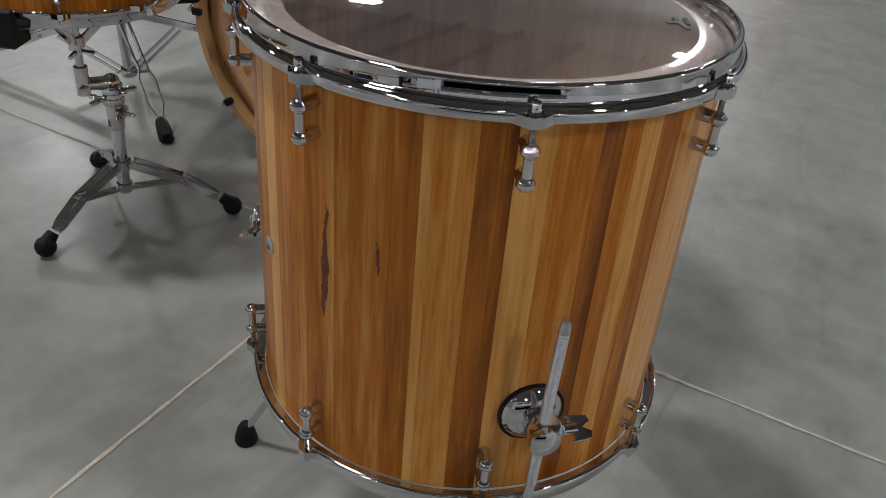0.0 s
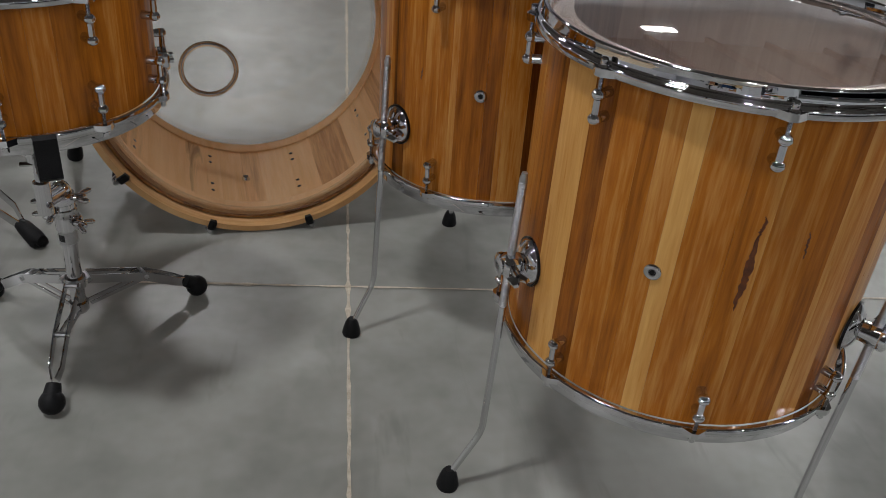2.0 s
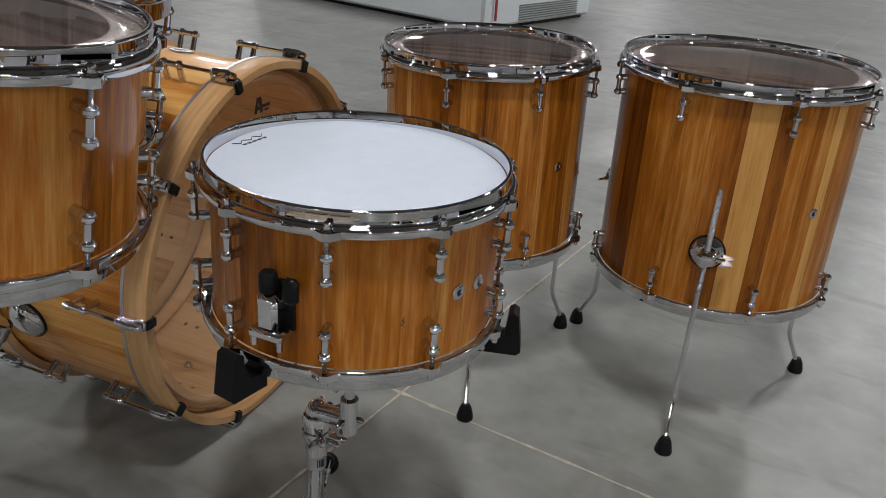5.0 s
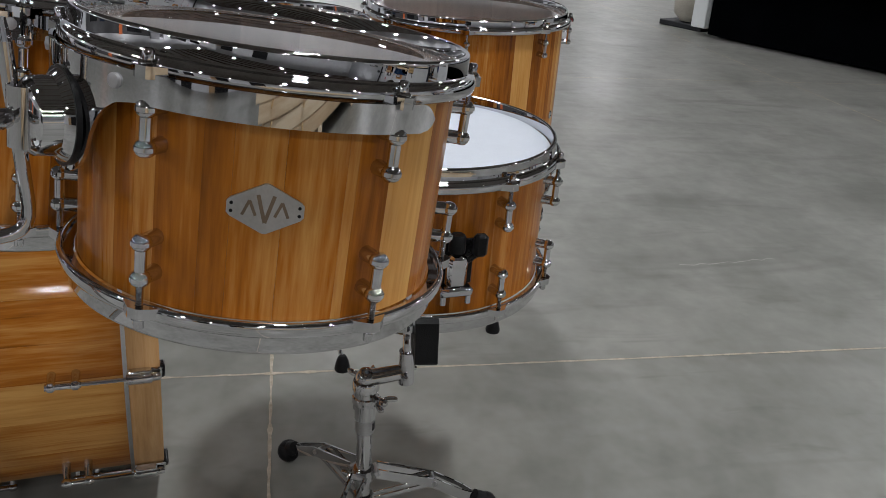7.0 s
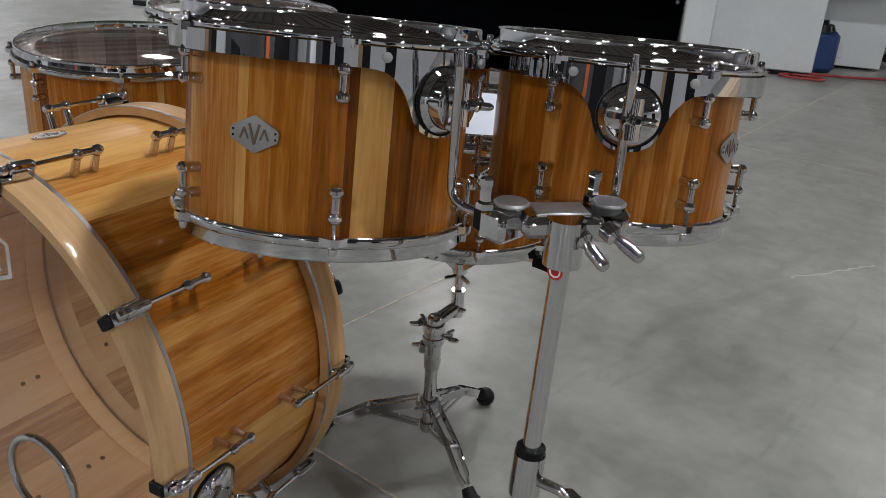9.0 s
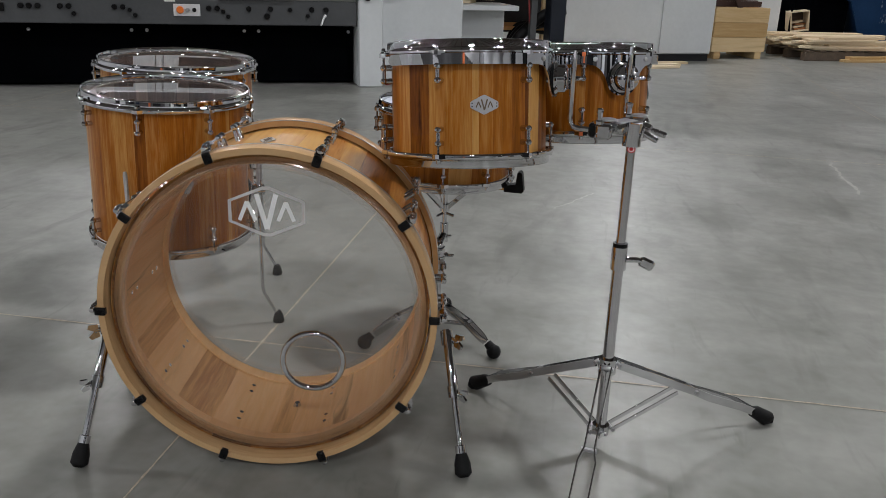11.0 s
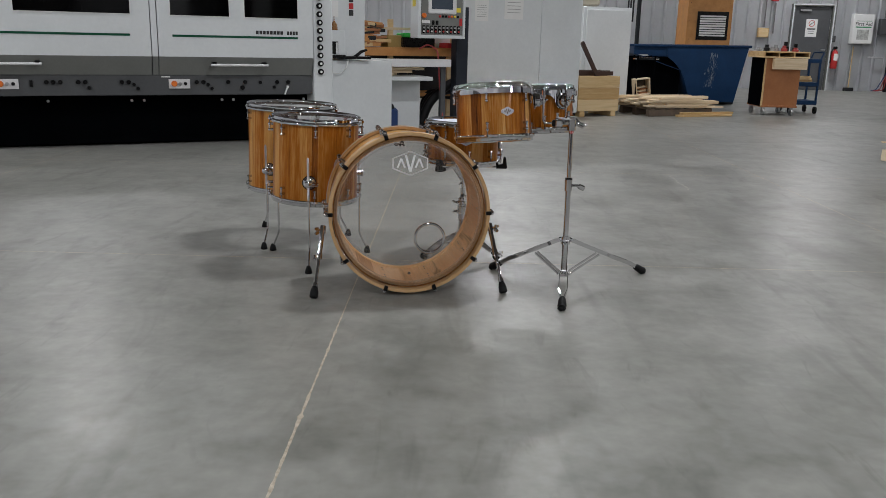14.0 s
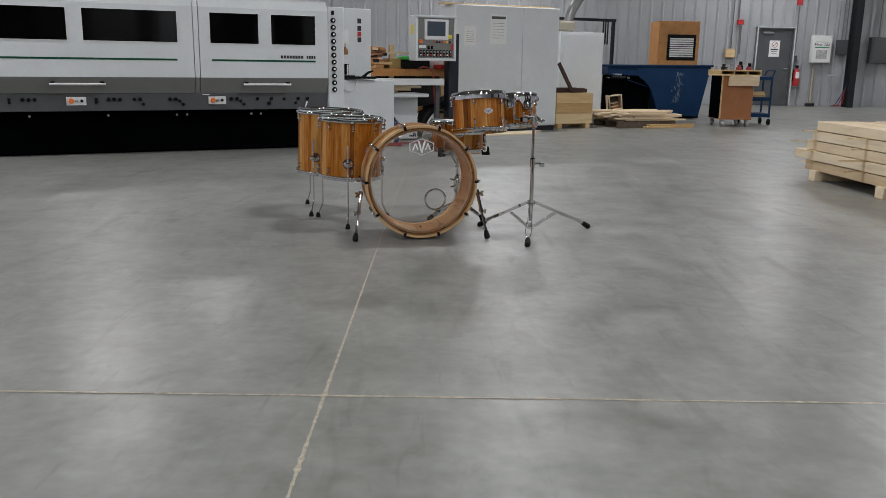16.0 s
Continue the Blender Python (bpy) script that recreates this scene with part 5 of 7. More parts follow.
def suspension_mount(drum, R, h, a, reach=96.0):
    """A chrome shield plate hung under the top hoop with a round clamp holding the L-rod."""
    M = pose(0, 0, 0, 0, 0, a)
    # one bent plate: a band under the hoop that swells into a rounded shield
    drop = [(0.0, 0.092), (5.0, 0.0905), (9.0, 0.084), (11.5, 0.074), (12.8, 0.064), (14.0, 0.053), (16.0, 0.043), (18.5, 0.0345), (22.0, 0.0275), (27.0, 0.0248), (reach, 0.0248), (reach + 2.5, 0.0230), (reach + 4.0, 0.0195), (reach + 4.8, 0.015)]

    def lower(a):
        for (a0, d0), (a1, d1) in zip(drop, drop[1:]):
            if a <= a1:
                return d0 + (d1 - d0) * (a - a0) / (a1 - a0)
        return drop[-1][1]

    def upper(a):
        return 0.0035 if a <= reach else 0.0035 + 0.0113 * ((a - reach) / 4.8) ** 2
    stops = sorted({s * v for v in [k * 1.25 for k in range(25)] + [34 + (reach - 34) * k / 18 for k in range(19)] + [reach + v for v in (1.5, 2.5, 3.4, 4.0, 4.5, 4.8)] for s in (-1, 1)})
    bm = B()
    cols = []
    for deg in stops:
        t = radians(deg)
        lo, hi = h - lower(abs(deg)), h - upper(abs(deg))
        cols.append([bm.verts.new(((R + 0.0212) * math.cos(t), (R + 0.0212) * math.sin(t), hi + (lo - hi) * j / 6)) for j in range(7)])
    for c0, c1 in zip(cols, cols[1:]):
        for j in range(6):
            bm.faces.new((c0[j], c0[j + 1], c1[j + 1], c1[j]))
    bmesh.ops.recalc_face_normals(bm, faces=bm.faces)
    bmesh.ops.solidify(bm, geom=bm.faces[:], thickness=0.003)
    bmesh.ops.transform(bm, matrix=M, verts=bm.verts)
    pl = part("mount_plate", bm, CHROME, drum, "polished chrome suspension plate")
    zc = h - 0.053
    bm = spin(B(), [(0, 0), (0.033, 0), (0.034, 0.004), (0.031, 0.008), (0.029, 0.010), (0.0285, 0.024), (0.024, 0.028), (0, 0.029)], 28, M @ pose(R + 0.0185, 0, zc, 0, 90, 0))
    rd = part("clamp_body", bm, CHROME, pl, "round chrome rod clamp")
    bm = lathe(B(), [(0.0335, 0.0), (0.0365, 0.0), (0.0365, 0.004), (0.0335, 0.004)], 28, True, m=M @ pose(R + 0.0185, 0, zc, 0, 90, 0))
    part("gasket", bm, BLACK, pl)
    bm = tube(B(), [(R + 0.046, 0, zc + 0.022), (R + 0.046, 0, zc - 0.022)], 0.0115, 14)
    wing(bm, (R + 0.050, 0, zc), (1, 0.25, 0), 1.0)
    bmesh.ops.transform(bm, matrix=M, verts=bm.verts)
    part("eye_bolt", bm, CHROME, pl)
    for s in (-22, 22):
        bm = spin(B(), [(0, 0), (0.0055, 0), (0.005, 0.003), (0, 0.004)], 12, pose(0, 0, 0, 0, 0, a + s) @ pose(R + 0.0205, 0, h - 0.013, 0, 90, 0))
        part("screw", bm, SATIN, pl)


suspension_mount(r2, 0.165, 0.2035, 145.5, 132.0)
suspension_mount(r1, 0.1524, 0.1765, 93.2)
vent(r2, 0.165, -105, 0.09)
vent(r1, 0.1524, -45, 0.08)


# ---- the workshop round the kit ----
GREEN = noisy("green_stripe", (0.004, 0.058, 0.030), (0.006, 0.075, 0.040), 10, 0.5, spec=0.2)
WINDOW_BLACK = noisy("smoked_window", (0.001, 0.001, 0.001), (0.002, 0.002, 0.002), 4, 0.05, 0.02, 0.0, spec=0.35)
ALU = noisy("aluminium", (0.70, 0.70, 0.71), (0.78, 0.78, 0.79), 12, 0.45, 0.08, 0.0, 0.35)
ORANGE = noisy("orange_button", (0.75, 0.16, 0.02), (0.8, 0.2, 0.03), 10, 0.4)
PAPER = noisy("white_paper", (0.72, 0.72, 0.71), (0.78, 0.78, 0.77), 8, 0.8)
PINE = wood_material("pine_boards", (0.74, 0.58, 0.36), (0.62, 0.44, 0.23), (0.42, 0.26, 0.11), 0.6, 0.0, 0, 0.4, False)
PALE_PINE = wood_material("pale_lumber", (0.78, 0.68, 0.52), (0.70, 0.57, 0.40), (0.50, 0.36, 0.22), 0.7, 0.0, 0, 0.35, False)
OSB = noisy("orange_plywood", (0.42, 0.18, 0.045), (0.58, 0.28, 0.09), 6, 0.55, 0.1, 0.05)
BROWN_PLY = noisy("brown_plywood", (0.29, 0.105, 0.032), (0.37, 0.145, 0.05), 3, 0.5, 0.1, 0.03)
BIN_BLUE = noisy("dented_blue_paint", (0.003, 0.022, 0.066), (0.006, 0.034, 0.095), 2.5, 0.5, 0.12, 0.1, spec=0.2)
JUG_BLUE = noisy("blue_plastic", (0.01, 0.035, 0.12), (0.016, 0.05, 0.17), 5, 0.35, 0.1)
DOOR_GREY = noisy("grey_door_paint", (0.060, 0.062, 0.067), (0.085, 0.088, 0.094), 2, 0.45, 0.1, 0.02)
DARK_STEEL = noisy("dark_steel", (0.012, 0.013, 0.015), (0.022, 0.023, 0.026), 6, 0.5, 0.1, 0.05, spec=0.2)
HOSE_RED = noisy("red_hose", (0.28, 0.03, 0.03), (0.36, 0.05, 0.05), 20, 0.5)
YELLOW = noisy("yellow_label", (0.75, 0.60, 0.05), (0.8, 0.65, 0.06), 10, 0.5)
LIME = noisy("green_plastic", (0.02, 0.45, 0.05), (0.03, 0.55, 0.07), 10, 0.4)
DUCT = noisy("galvanised_duct", (0.20, 0.20, 0.20), (0.28, 0.28, 0.28), 8, 0.45, 0.1, 0.05, 0.6)
SCUFF = noisy("bare_scuff", (0.035, 0.065, 0.11), (0.22, 0.25, 0.28), 30, 0.7)
MARK_GREEN = noisy("sign_green", (0.02, 0.22, 0.08), (0.02, 0.25, 0.09), 10, 0.5)

AMBER = noisy("amber_oil", (0.20, 0.085, 0.025), (0.28, 0.13, 0.04), 20, 0.25)
MAHOGANY = noisy("dark_red_strip", (0.030, 0.012, 0.008), (0.060, 0.024, 0.014), 8, 0.5)
NAVY_STEEL = noisy("dark_navy_steel", (0.010, 0.013, 0.020), (0.016, 0.020, 0.030), 5, 0.45, spec=0.3)
MACH = pose(0, -3.25, 0, 0, 0, -2.58)


def prism_x(bm, prof, x0, x1):
    """A profile in y, z drawn out along x."""
    a = [bm.verts.new((x0, y, z)) for y, z in prof]
    b = [bm.verts.new((x1, y, z)) for y, z in prof]
    bm.faces.new(a)
    bm.faces.new(b[::-1])
    for k in range(len(prof)):
        j = (k + 1) % len(prof)
        bm.faces.new((a[k], b[k], b[j], a[j]))
    return bm


def plate(name, x0, x1, z0, z1, y, t, mat, parent, label="", bevel=0.002, m=None):
    return part(name, block(B(), ((x0 + x1) / 2, y + t / 2, (z0 + z1) / 2), (x1 - x0, t, z1 - z0), m, bevel), mat, parent, label)


def disc(bm, x, y, z, r, t, n=14):
    """A knob facing +y."""
    return spin(bm, [(0, 0), (r, 0), (r, t * 0.8), (r * 0.85, t), (0, t)], n, pose(x, y, z, -90, 0, 0))


def moulder():
    mc = thing("moulding_machine", MACH, "long light-grey moulding machine with smoked windows on a black base", "woodworking machine")
    x0, x1 = -1.29, 2.72
    # hood with sloping lower skirt
    for a, b in ((x0, 0.225), (0.225, 0.285), (0.285, x1)):
        g = 0.004
        bm = prism_x(B(), [(0.0, 0.86), (0.0, 1.64), (-0.05, 1.73), (-0.12, 1.76), (-1.2, 1.76), (-1.2, 0.86)], a + g, b - g)
        part("hood_panel", bm, MACHINE_GREY, mc, "light grey hood panel", None, 25)
        bm = prism_x(B(), [(0.0, 0.86), (-0.075, 0.685), (-1.2, 0.685), (-1.2, 0.86)], a + g, b - g)
        part("skirt", bm, MACHINE_MID, mc, "darker grey sloping skirt", None, 25)
    part("core", block(B(), ((x0 + x1) / 2, -0.63, 1.2), (x1 - x0 - 0.01, 1.1, 1.05)), MACHINE_DARK, mc)
    for a, b in ((1.59, 2.5), (0.46, 1.43), (-0.45, 0.10), (-1.13, -0.60)):
        w = plate("window", a, b, 1.245, 1.58, -0.004, 0.008, WINDOW_BLACK, mc, "smoked black window pane", 0.001)
        bm = B()
        for q in ((a - 0.005, b + 0.005, 1.58, 1.585), (a - 0.005, b + 0.005, 1.240, 1.245), (a - 0.005, a, 1.245, 1.58), (b, b + 0.005, 1.245, 1.58)):
            block(bm, ((q[0] + q[1]) / 2, 0.003, (q[2] + q[3]) / 2), (q[1] - q[0], 0.008, q[3] - q[2]))
        part("window_frame", bm, PAPER, w, "thin pale seal round the pane")
    for a, b in ((0.47, 2.6), (-1.13, 0.09)):
        plate("stripe", a, b, 1.045, 1.066, 0.0005, 0.003, GREEN, mc, "dark green stripe", 0.0005)
    for n, at, step, wide in ((8, -0.72, 0.035, 0.027), (4, -1.03, 0.029, 0.022)):
        for k in range(n):
            part("letter_bar", block(B(), (at - step * k, 0.0018, 1.103), (wide, 0.003, 0.034)), FILM_BLACK, mc, "dark lettering as a plain bar")
    for a, b in ((1.24, 1.80), (-0.81, -0.25)):
        h = part("handle", tube(B(), [(a, 0.045, 0.785), (b, 0.045, 0.785)], 0.013, 14), ALU, mc, "long aluminium handle bar")
        for x in (a + 0.035, b - 0.035):
            part("handle_post", block(B(), (x, 0.012, 0.800), (0.045, 0.08, 0.03), None, 0.006), BLACK, h)
    # dark control strip and its knobs
    plate("control_strip", x0, x1, 0.49, 0.68, -0.13, 0.06, MACHINE_DARK, mc, "dark grey control strip", 0.006)
    knobs = [(x, 0.617, 0.021) for x in (2.068, 2.011, 1.953, 1.217, 1.161, 1.101, 0.949, 0.888, 0.567, 0.507, -0.123, -0.187, -0.428, -0.596, -0.921, -1.037)]
    knobs += [(0.857, 0.564, 0.017), (0.460, 0.595, 0.017), (0.423, 0.557, 0.017), (-0.231, 0.593, 0.017), (-0.268, 0.555, 0.017), (-0.568, 0.562, 0.023), (-0.749, 0.613, 0.018), (-0.889, 0.566, 0.017)]
    for x, z, r in knobs:
        part("knob", disc(B(), x, -0.07, z, r, 0.022), BLACK, mc, "round black knob")
    for x in (2.196, 1.344):
        ks = plate("key_switch", x - 0.014, x + 0.014, 0.575, 0.635, -0.07, 0.018, BLACK, mc, "small black toggle switch")
    plate("white_label", 0.123, 0.206, 0.661, 0.672, -0.07, 0.003, PAPER, mc, "narrow white label", 0)
    for x in (1.546, 0.041):
        bp = plate("button_panel", x - 0.10, x + 0.10, 0.555, 0.645, -0.07, 0.012, ALU, mc, "small white and steel button panel")
        part("stop_button", disc(B(), x + 0.05, -0.058, 0.602, 0.028, 0.03), ORANGE, bp, "round orange stop button")
        part("switch", disc(B(), x - 0.005, -0.058, 0.602, 0.017, 0.02), SATIN, bp)
        part("push_button", disc(B(), x - 0.055, -0.058, 0.602, 0.016, 0.015), BLACK, bp)
    bm = tube(B(), [(-1.030, -0.06, 0.572), (-1.018, -0.045, 0.556), (-0.99, -0.03, 0.495)], [0.015, 0.009, 0.008], 10)
    part("lever", bm, ALU, mc, "small bright clamp lever")
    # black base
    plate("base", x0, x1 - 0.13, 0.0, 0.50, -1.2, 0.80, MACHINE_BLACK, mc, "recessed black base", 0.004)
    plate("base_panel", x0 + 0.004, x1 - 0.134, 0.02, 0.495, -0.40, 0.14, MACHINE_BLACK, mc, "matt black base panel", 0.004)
    for x in (2.02, 1.22, 0.475, 0.36, -0.393, -0.508, -1.247):
        part("bolt", disc(B(), x, -0.262, 0.43, 0.014, 0.012), SATIN, mc)
    part("end_panel", block(B(), (2.67, -0.62, 0.46), (0.135, 0.78, 0.80), None, 0.006), MACHINE_GREY, mc, "light grey end panel reaching down to the floor")
    # end column with its row of knobs
    tw = plate("end_column", -1.50, x0 - 0.006, 0.0, 1.70, -0.9, 0.88, MACHINE_GREY, mc, "light grey end column", 0.01)
    plate("toggle", -1.372, -1.338, 1.605, 1.655, -0.02, 0.016, BLACK, tw, "small black toggle")
    for k in range(11):
        kn = part("dial_knob", disc(B(), -1.358 - 0.001 * k, -0.02, 1.542 - 0.0818 * k, 0.030, 0.03), BLACK, tw, "black dial knob")
        part("dial_cap", disc(B(), -1.358 - 0.001 * k, 0.0095, 1.542 - 0.0818 * k, 0.013, 0.003, 10), PAPER, kn, "white cap on the knob")
    mid = plate("electrics_box", -1.96, -1.51, 0.86, 1.71, -0.95, 0.62, MACHINE_GREY, mc, "grey electrics box", 0.008)
    plate("label_sheet", -1.66, -1.56, 1.28, 1.45, -0.329, 0.002, PAPER, mid, "paper sheet")
    for z, mt in ((1.56, FILM_BLACK), (1.47, FILM_BLACK), (1.40, RED), (1.33, FILM_BLACK)):
        plate("warning_label", -1.83, -1.78, z - 0.03, z + 0.03, -0.329, 0.002, mt, mid, "small warning label", 0)
    sb = plate("spindle_box", -1.705, -1.515, 0.86, 1.145, -0.33, 0.10, MACHINE_GREY, mc, "small grey spindle box", 0.006)
    plate("niche", -1.625, -1.525, 0.90, 1.03, -0.229, 0.003, WINDOW_BLACK, sb, "dark niche", 0)
    plate("niche_base", -1.70, -1.525, 0.862, 0.893, -0.229, 0.03, BLACK, sb, "black foot of the niche", 0.003)
    plate("chrome_slide", -1.618, -1.600, 0.90, 1.02, -0.226, 0.006, ALU, sb, "bright slide", 0.001)
    oil = part("oil_cup", spin(B(), [(0, 0), (0.036, 0), (0.038, 0.01), (0.034, 0.06), (0.014, 0.085), (0.006, 0.10), (0.004, 0.145), (0, 0.145)], 14, pose(-1.60, -0.285, 1.145)), AMBER, mc, "amber oil cup with a thin spout")
    plate("cabinet", -2.24, -1.505, 0.03, 0.835, -0.95, 0.72, MACHINE_GREY, mc, "plain grey lower cabinet", 0.008)
    plate("cabinet_plinth", -2.22, -1.52, 0.0, 0.028, -0.93, 0.69, BLACK, mc)
    bm = block(B(), (-1.80, -0.22, 0.865), (0.36, 0.10, 0.030), None, 0.006)
    tube(bm, [(-1.80, -0.2, 0.87), (-1.87, -0.18, 0.93), (-1.93, -0.17, 0.95)], [0.02, 0.016, 0.012], 10)
    part("clamp_handle", bm, BLACK, mc, "black clamp handle")
    bm = tube(B(), [(-1.72, -0.20, 0.93), (-1.72, -0.18, 0.80), (-1.66, -0.20, 0.70), (-1.56, -0.21, 0.70), (-1.48, -0.02, 0.78)], 0.006, 8, 0.05)
    part("cable", bm, PAPER, mc, "thin white cable")
    return mc


moulder()
BAG = noisy("dusty_bag_cloth", (0.36, 0.33, 0.28), (0.48, 0.45, 0.39), 6.0, 0.8, 0.1, 0.3)
bag = thing("dust_bag", MACH @ pose(2.98, -0.55, 0), "full beige dust bag slumped beside the moulding machine", "bag")
part("cloth", spin(B(), [(0, 0.045), (0.10, 0.05), (0.155, 0.11), (0.17, 0.22), (0.150, 0.34), (0.115, 0.43), (0.12, 0.50), (0.105, 0.70), (0.05, 0.74), (0, 0.74)], 22), BAG, bag)
part("clamp_band", lathe(B(), [(0.112, 0.425), (0.124, 0.425), (0.124, 0.455), (0.112, 0.455)], 22), SATIN, bag, "steel band round the bag")
part("base_tray", block(B(), (0, 0, 0.022), (0.44, 0.30, 0.044), None, 0.006), DARK_STEEL, bag, "low dark steel tray")


def boxed(name, label, category, x0, x1, y1, depth, z0, z1, mat, group="", bevel=0.006, plinth=None):
    """A free-standing cabinet whose front stands at y1; parts are added to it."""
    ob = thing(name, pose((x0 + x1) / 2, y1, 0, 0, 0, -2.58), label, category, group)
    w = x1 - x0
    part("body", block(B(), (0, -depth / 2, (z0 + z1) / 2), (w, depth, z1 - z0), None, bevel), mat, ob)
    if plinth:
        part("plinth", block(B(), (0, -depth / 2, z0 / 2), (w - 0.03, depth - 0.03, z0)), plinth, ob)
    return ob


def infeed_table():
    ob = boxed("outfeed_table", "grey outfeed table with an aluminium fence and wood offcuts below", "machine table", -2.86, -2.20, -3.95, 0.5, 0.02, 0.60, MACHINE_GREY)
    part("fence", block(B(), (-0.02, 0.05, 0.80), (1.32, 0.14, 0.09), None, 0.006), ALU, ob, "long aluminium fence")
    part("table_top", block(B(), (0.0, 0.0, 0.625), (0.75, 0.55, 0.045), None, 0.005), MACHINE_GREY, ob)
    part("socket_plate", block(B(), (0.05, 0.004, 0.14), (0.17, 0.012, 0.12), None, 0.004), MACHINE_GREY, ob)
    part("side_box", block(B(), (0.25, 0.06, 0.50), (0.16, 0.12, 0.20), None, 0.006), MACHINE_GREY, ob)
    part("post", block(B(), (-0.62, 0.0, 0.42), (0.06, 0.06, 0.84)), MACHINE_DARK, ob)
    return ob


infeed_table()
rng = random.Random(4)
for k in range(11):
    w, l = 0.05 + 0.04 * rng.random(), 0.25 + 0.3 * rng.random()
    ob = part("wood_offcut", block(B(), (0, 0, 0), (l, w, 0.03), None, 0.002), PALE_PINE, None, "", pose(-2.40 - 0.035 * k + 0.05 * rng.random(), -3.98 - 0.05 * (k % 4), 0.665 + 0.032 * (k // 4), 0, 0, rng.uniform(-12, 12)))
    tagged(ob, "short pale wood offcut on the grey table", "offcut", "wood offcuts")

# blue jug on the floor
jug = thing("jug", pose(-2.34, -3.72, 0, 0, 0, 10), "dusty blue plastic jug standing on the floor", "jug")
part("body", block(B(), (0, 0, 0.15), (0.22, 0.20, 0.30), None, 0.035), JUG_BLUE, jug)
part("neck", spin(B(), [(0, 0), (0.09, 0), (0.07, 0.05), (0.03, 0.06), (0.03, 0.08), (0, 0.08)], 16, pose(0, 0, 0.29)), BLACK, jug, "grimy dark cap")

# control panel on its arm
pan = thing("control_panel", pose(-3.05, -3.80, 0, 0, 0, -2.58), "tilted grey control panel with a screen and rows of buttons", "control panel")
part("housing", block(B(), (0, -0.10, 1.385), (0.60, 0.22, 0.60), None, 0.012), MACHINE_GREY, pan)
part("fascia", block(B(), (-0.01, 0.012, 1.385), (0.53, 0.012, 0.52), None, 0.004), MACHINE_MID, pan, "darker grey fascia")
scr = part("screen_frame", block(B(), (-0.01, 0.022, 1.50), (0.36, 0.016, 0.27), None, 0.006), ALU, pan, "silver screen frame")
part("screen", block(B(), (-0.005, 0.031, 1.51), (0.27, 0.004, 0.19)), noisy("dim_lcd", (0.05, 0.065, 0.09), (0.07, 0.085, 0.11), 3, 0.2, 0.05), scr, "dim blue-grey screen")
for q in ((-0.302, 0.302, 1.655, 1.685), (-0.302, 0.302, 1.085, 1.115), (-0.302, -0.272, 1.115, 1.655), (0.272, 0.302, 1.115, 1.655)):
    part("rim", block(B(), ((q[0] + q[1]) / 2, 0.022, (q[2] + q[3]) / 2), (q[1] - q[0], 0.036, q[3] - q[2]), None, 0.004), MACHINE_GREY, pan, "raised light grey rim")
for k in range(10):
    sel = part("selector", block(B(), (0.222 - 0.0495 * k, 0.021, 1.185), (0.036, 0.008, 0.088), None, 0.002), BLACK, pan, "black selector plate")
    part("selector_knob", disc(B(), 0.222 - 0.0495 * k, 0.025, 1.205, 0.011, 0.014, 10), SATIN, sel)
    part("lamp_cap", disc(B(), 0.222 - 0.0495 * k, 0.025, 1.163, 0.011, 0.010, 10), RED if k % 2 else PAPER, sel)
for k, mt in enumerate((RED, BLACK, BLACK, RED, ORANGE, YELLOW, BLACK)):
    part("button", disc(B(), 0.020 - 0.0385 * k, 0.018, 1.335, 0.014, 0.014, 10), mt, pan)
for x in (0.105, 0.055):
    part("selector", block(B(), (x, 0.021, 1.262), (0.034, 0.008, 0.050), None, 0.002), BLACK, pan, "black selector plate")
part("selector_label", block(B(), (0.195, 0.019, 1.272), (0.10, 0.003, 0.035)), PAPER, pan, "white label")
part("red_tag", block(B(), (-0.250, 0.021, 1.275), (0.035, 0.004, 0.085)), RED, pan, "red tag")
part("screen_label", block(B(), (-0.01, 0.0195, 1.372), (0.33, 0.003, 0.020)), PAPER, pan, "white strip under the screen")
part("stop_button", disc(B(), 0.225, 0.018, 1.34, 0.028, 0.03), ORANGE, pan, "round orange stop button")
part("yellow_label", block(B(), (-0.20, 0.022, 1.41), (0.09, 0.004, 0.05)), YELLOW, pan, "yellow label")
part("side_label", block(B(), (0.301, -0.09, 1.50), (0.004, 0.09, 0.12)), YELLOW, pan, "yellow warning label")
part("column", block(B(), (-0.37, -0.24, 0.73), (0.16, 0.16, 1.46), None, 0.01), NAVY_STEEL, pan, "dark navy steel column")
part("arm", block(B(), (-0.25, -0.24, 1.34), (0.12, 0.08, 0.10), None, 0.01), NAVY_STEEL, pan)

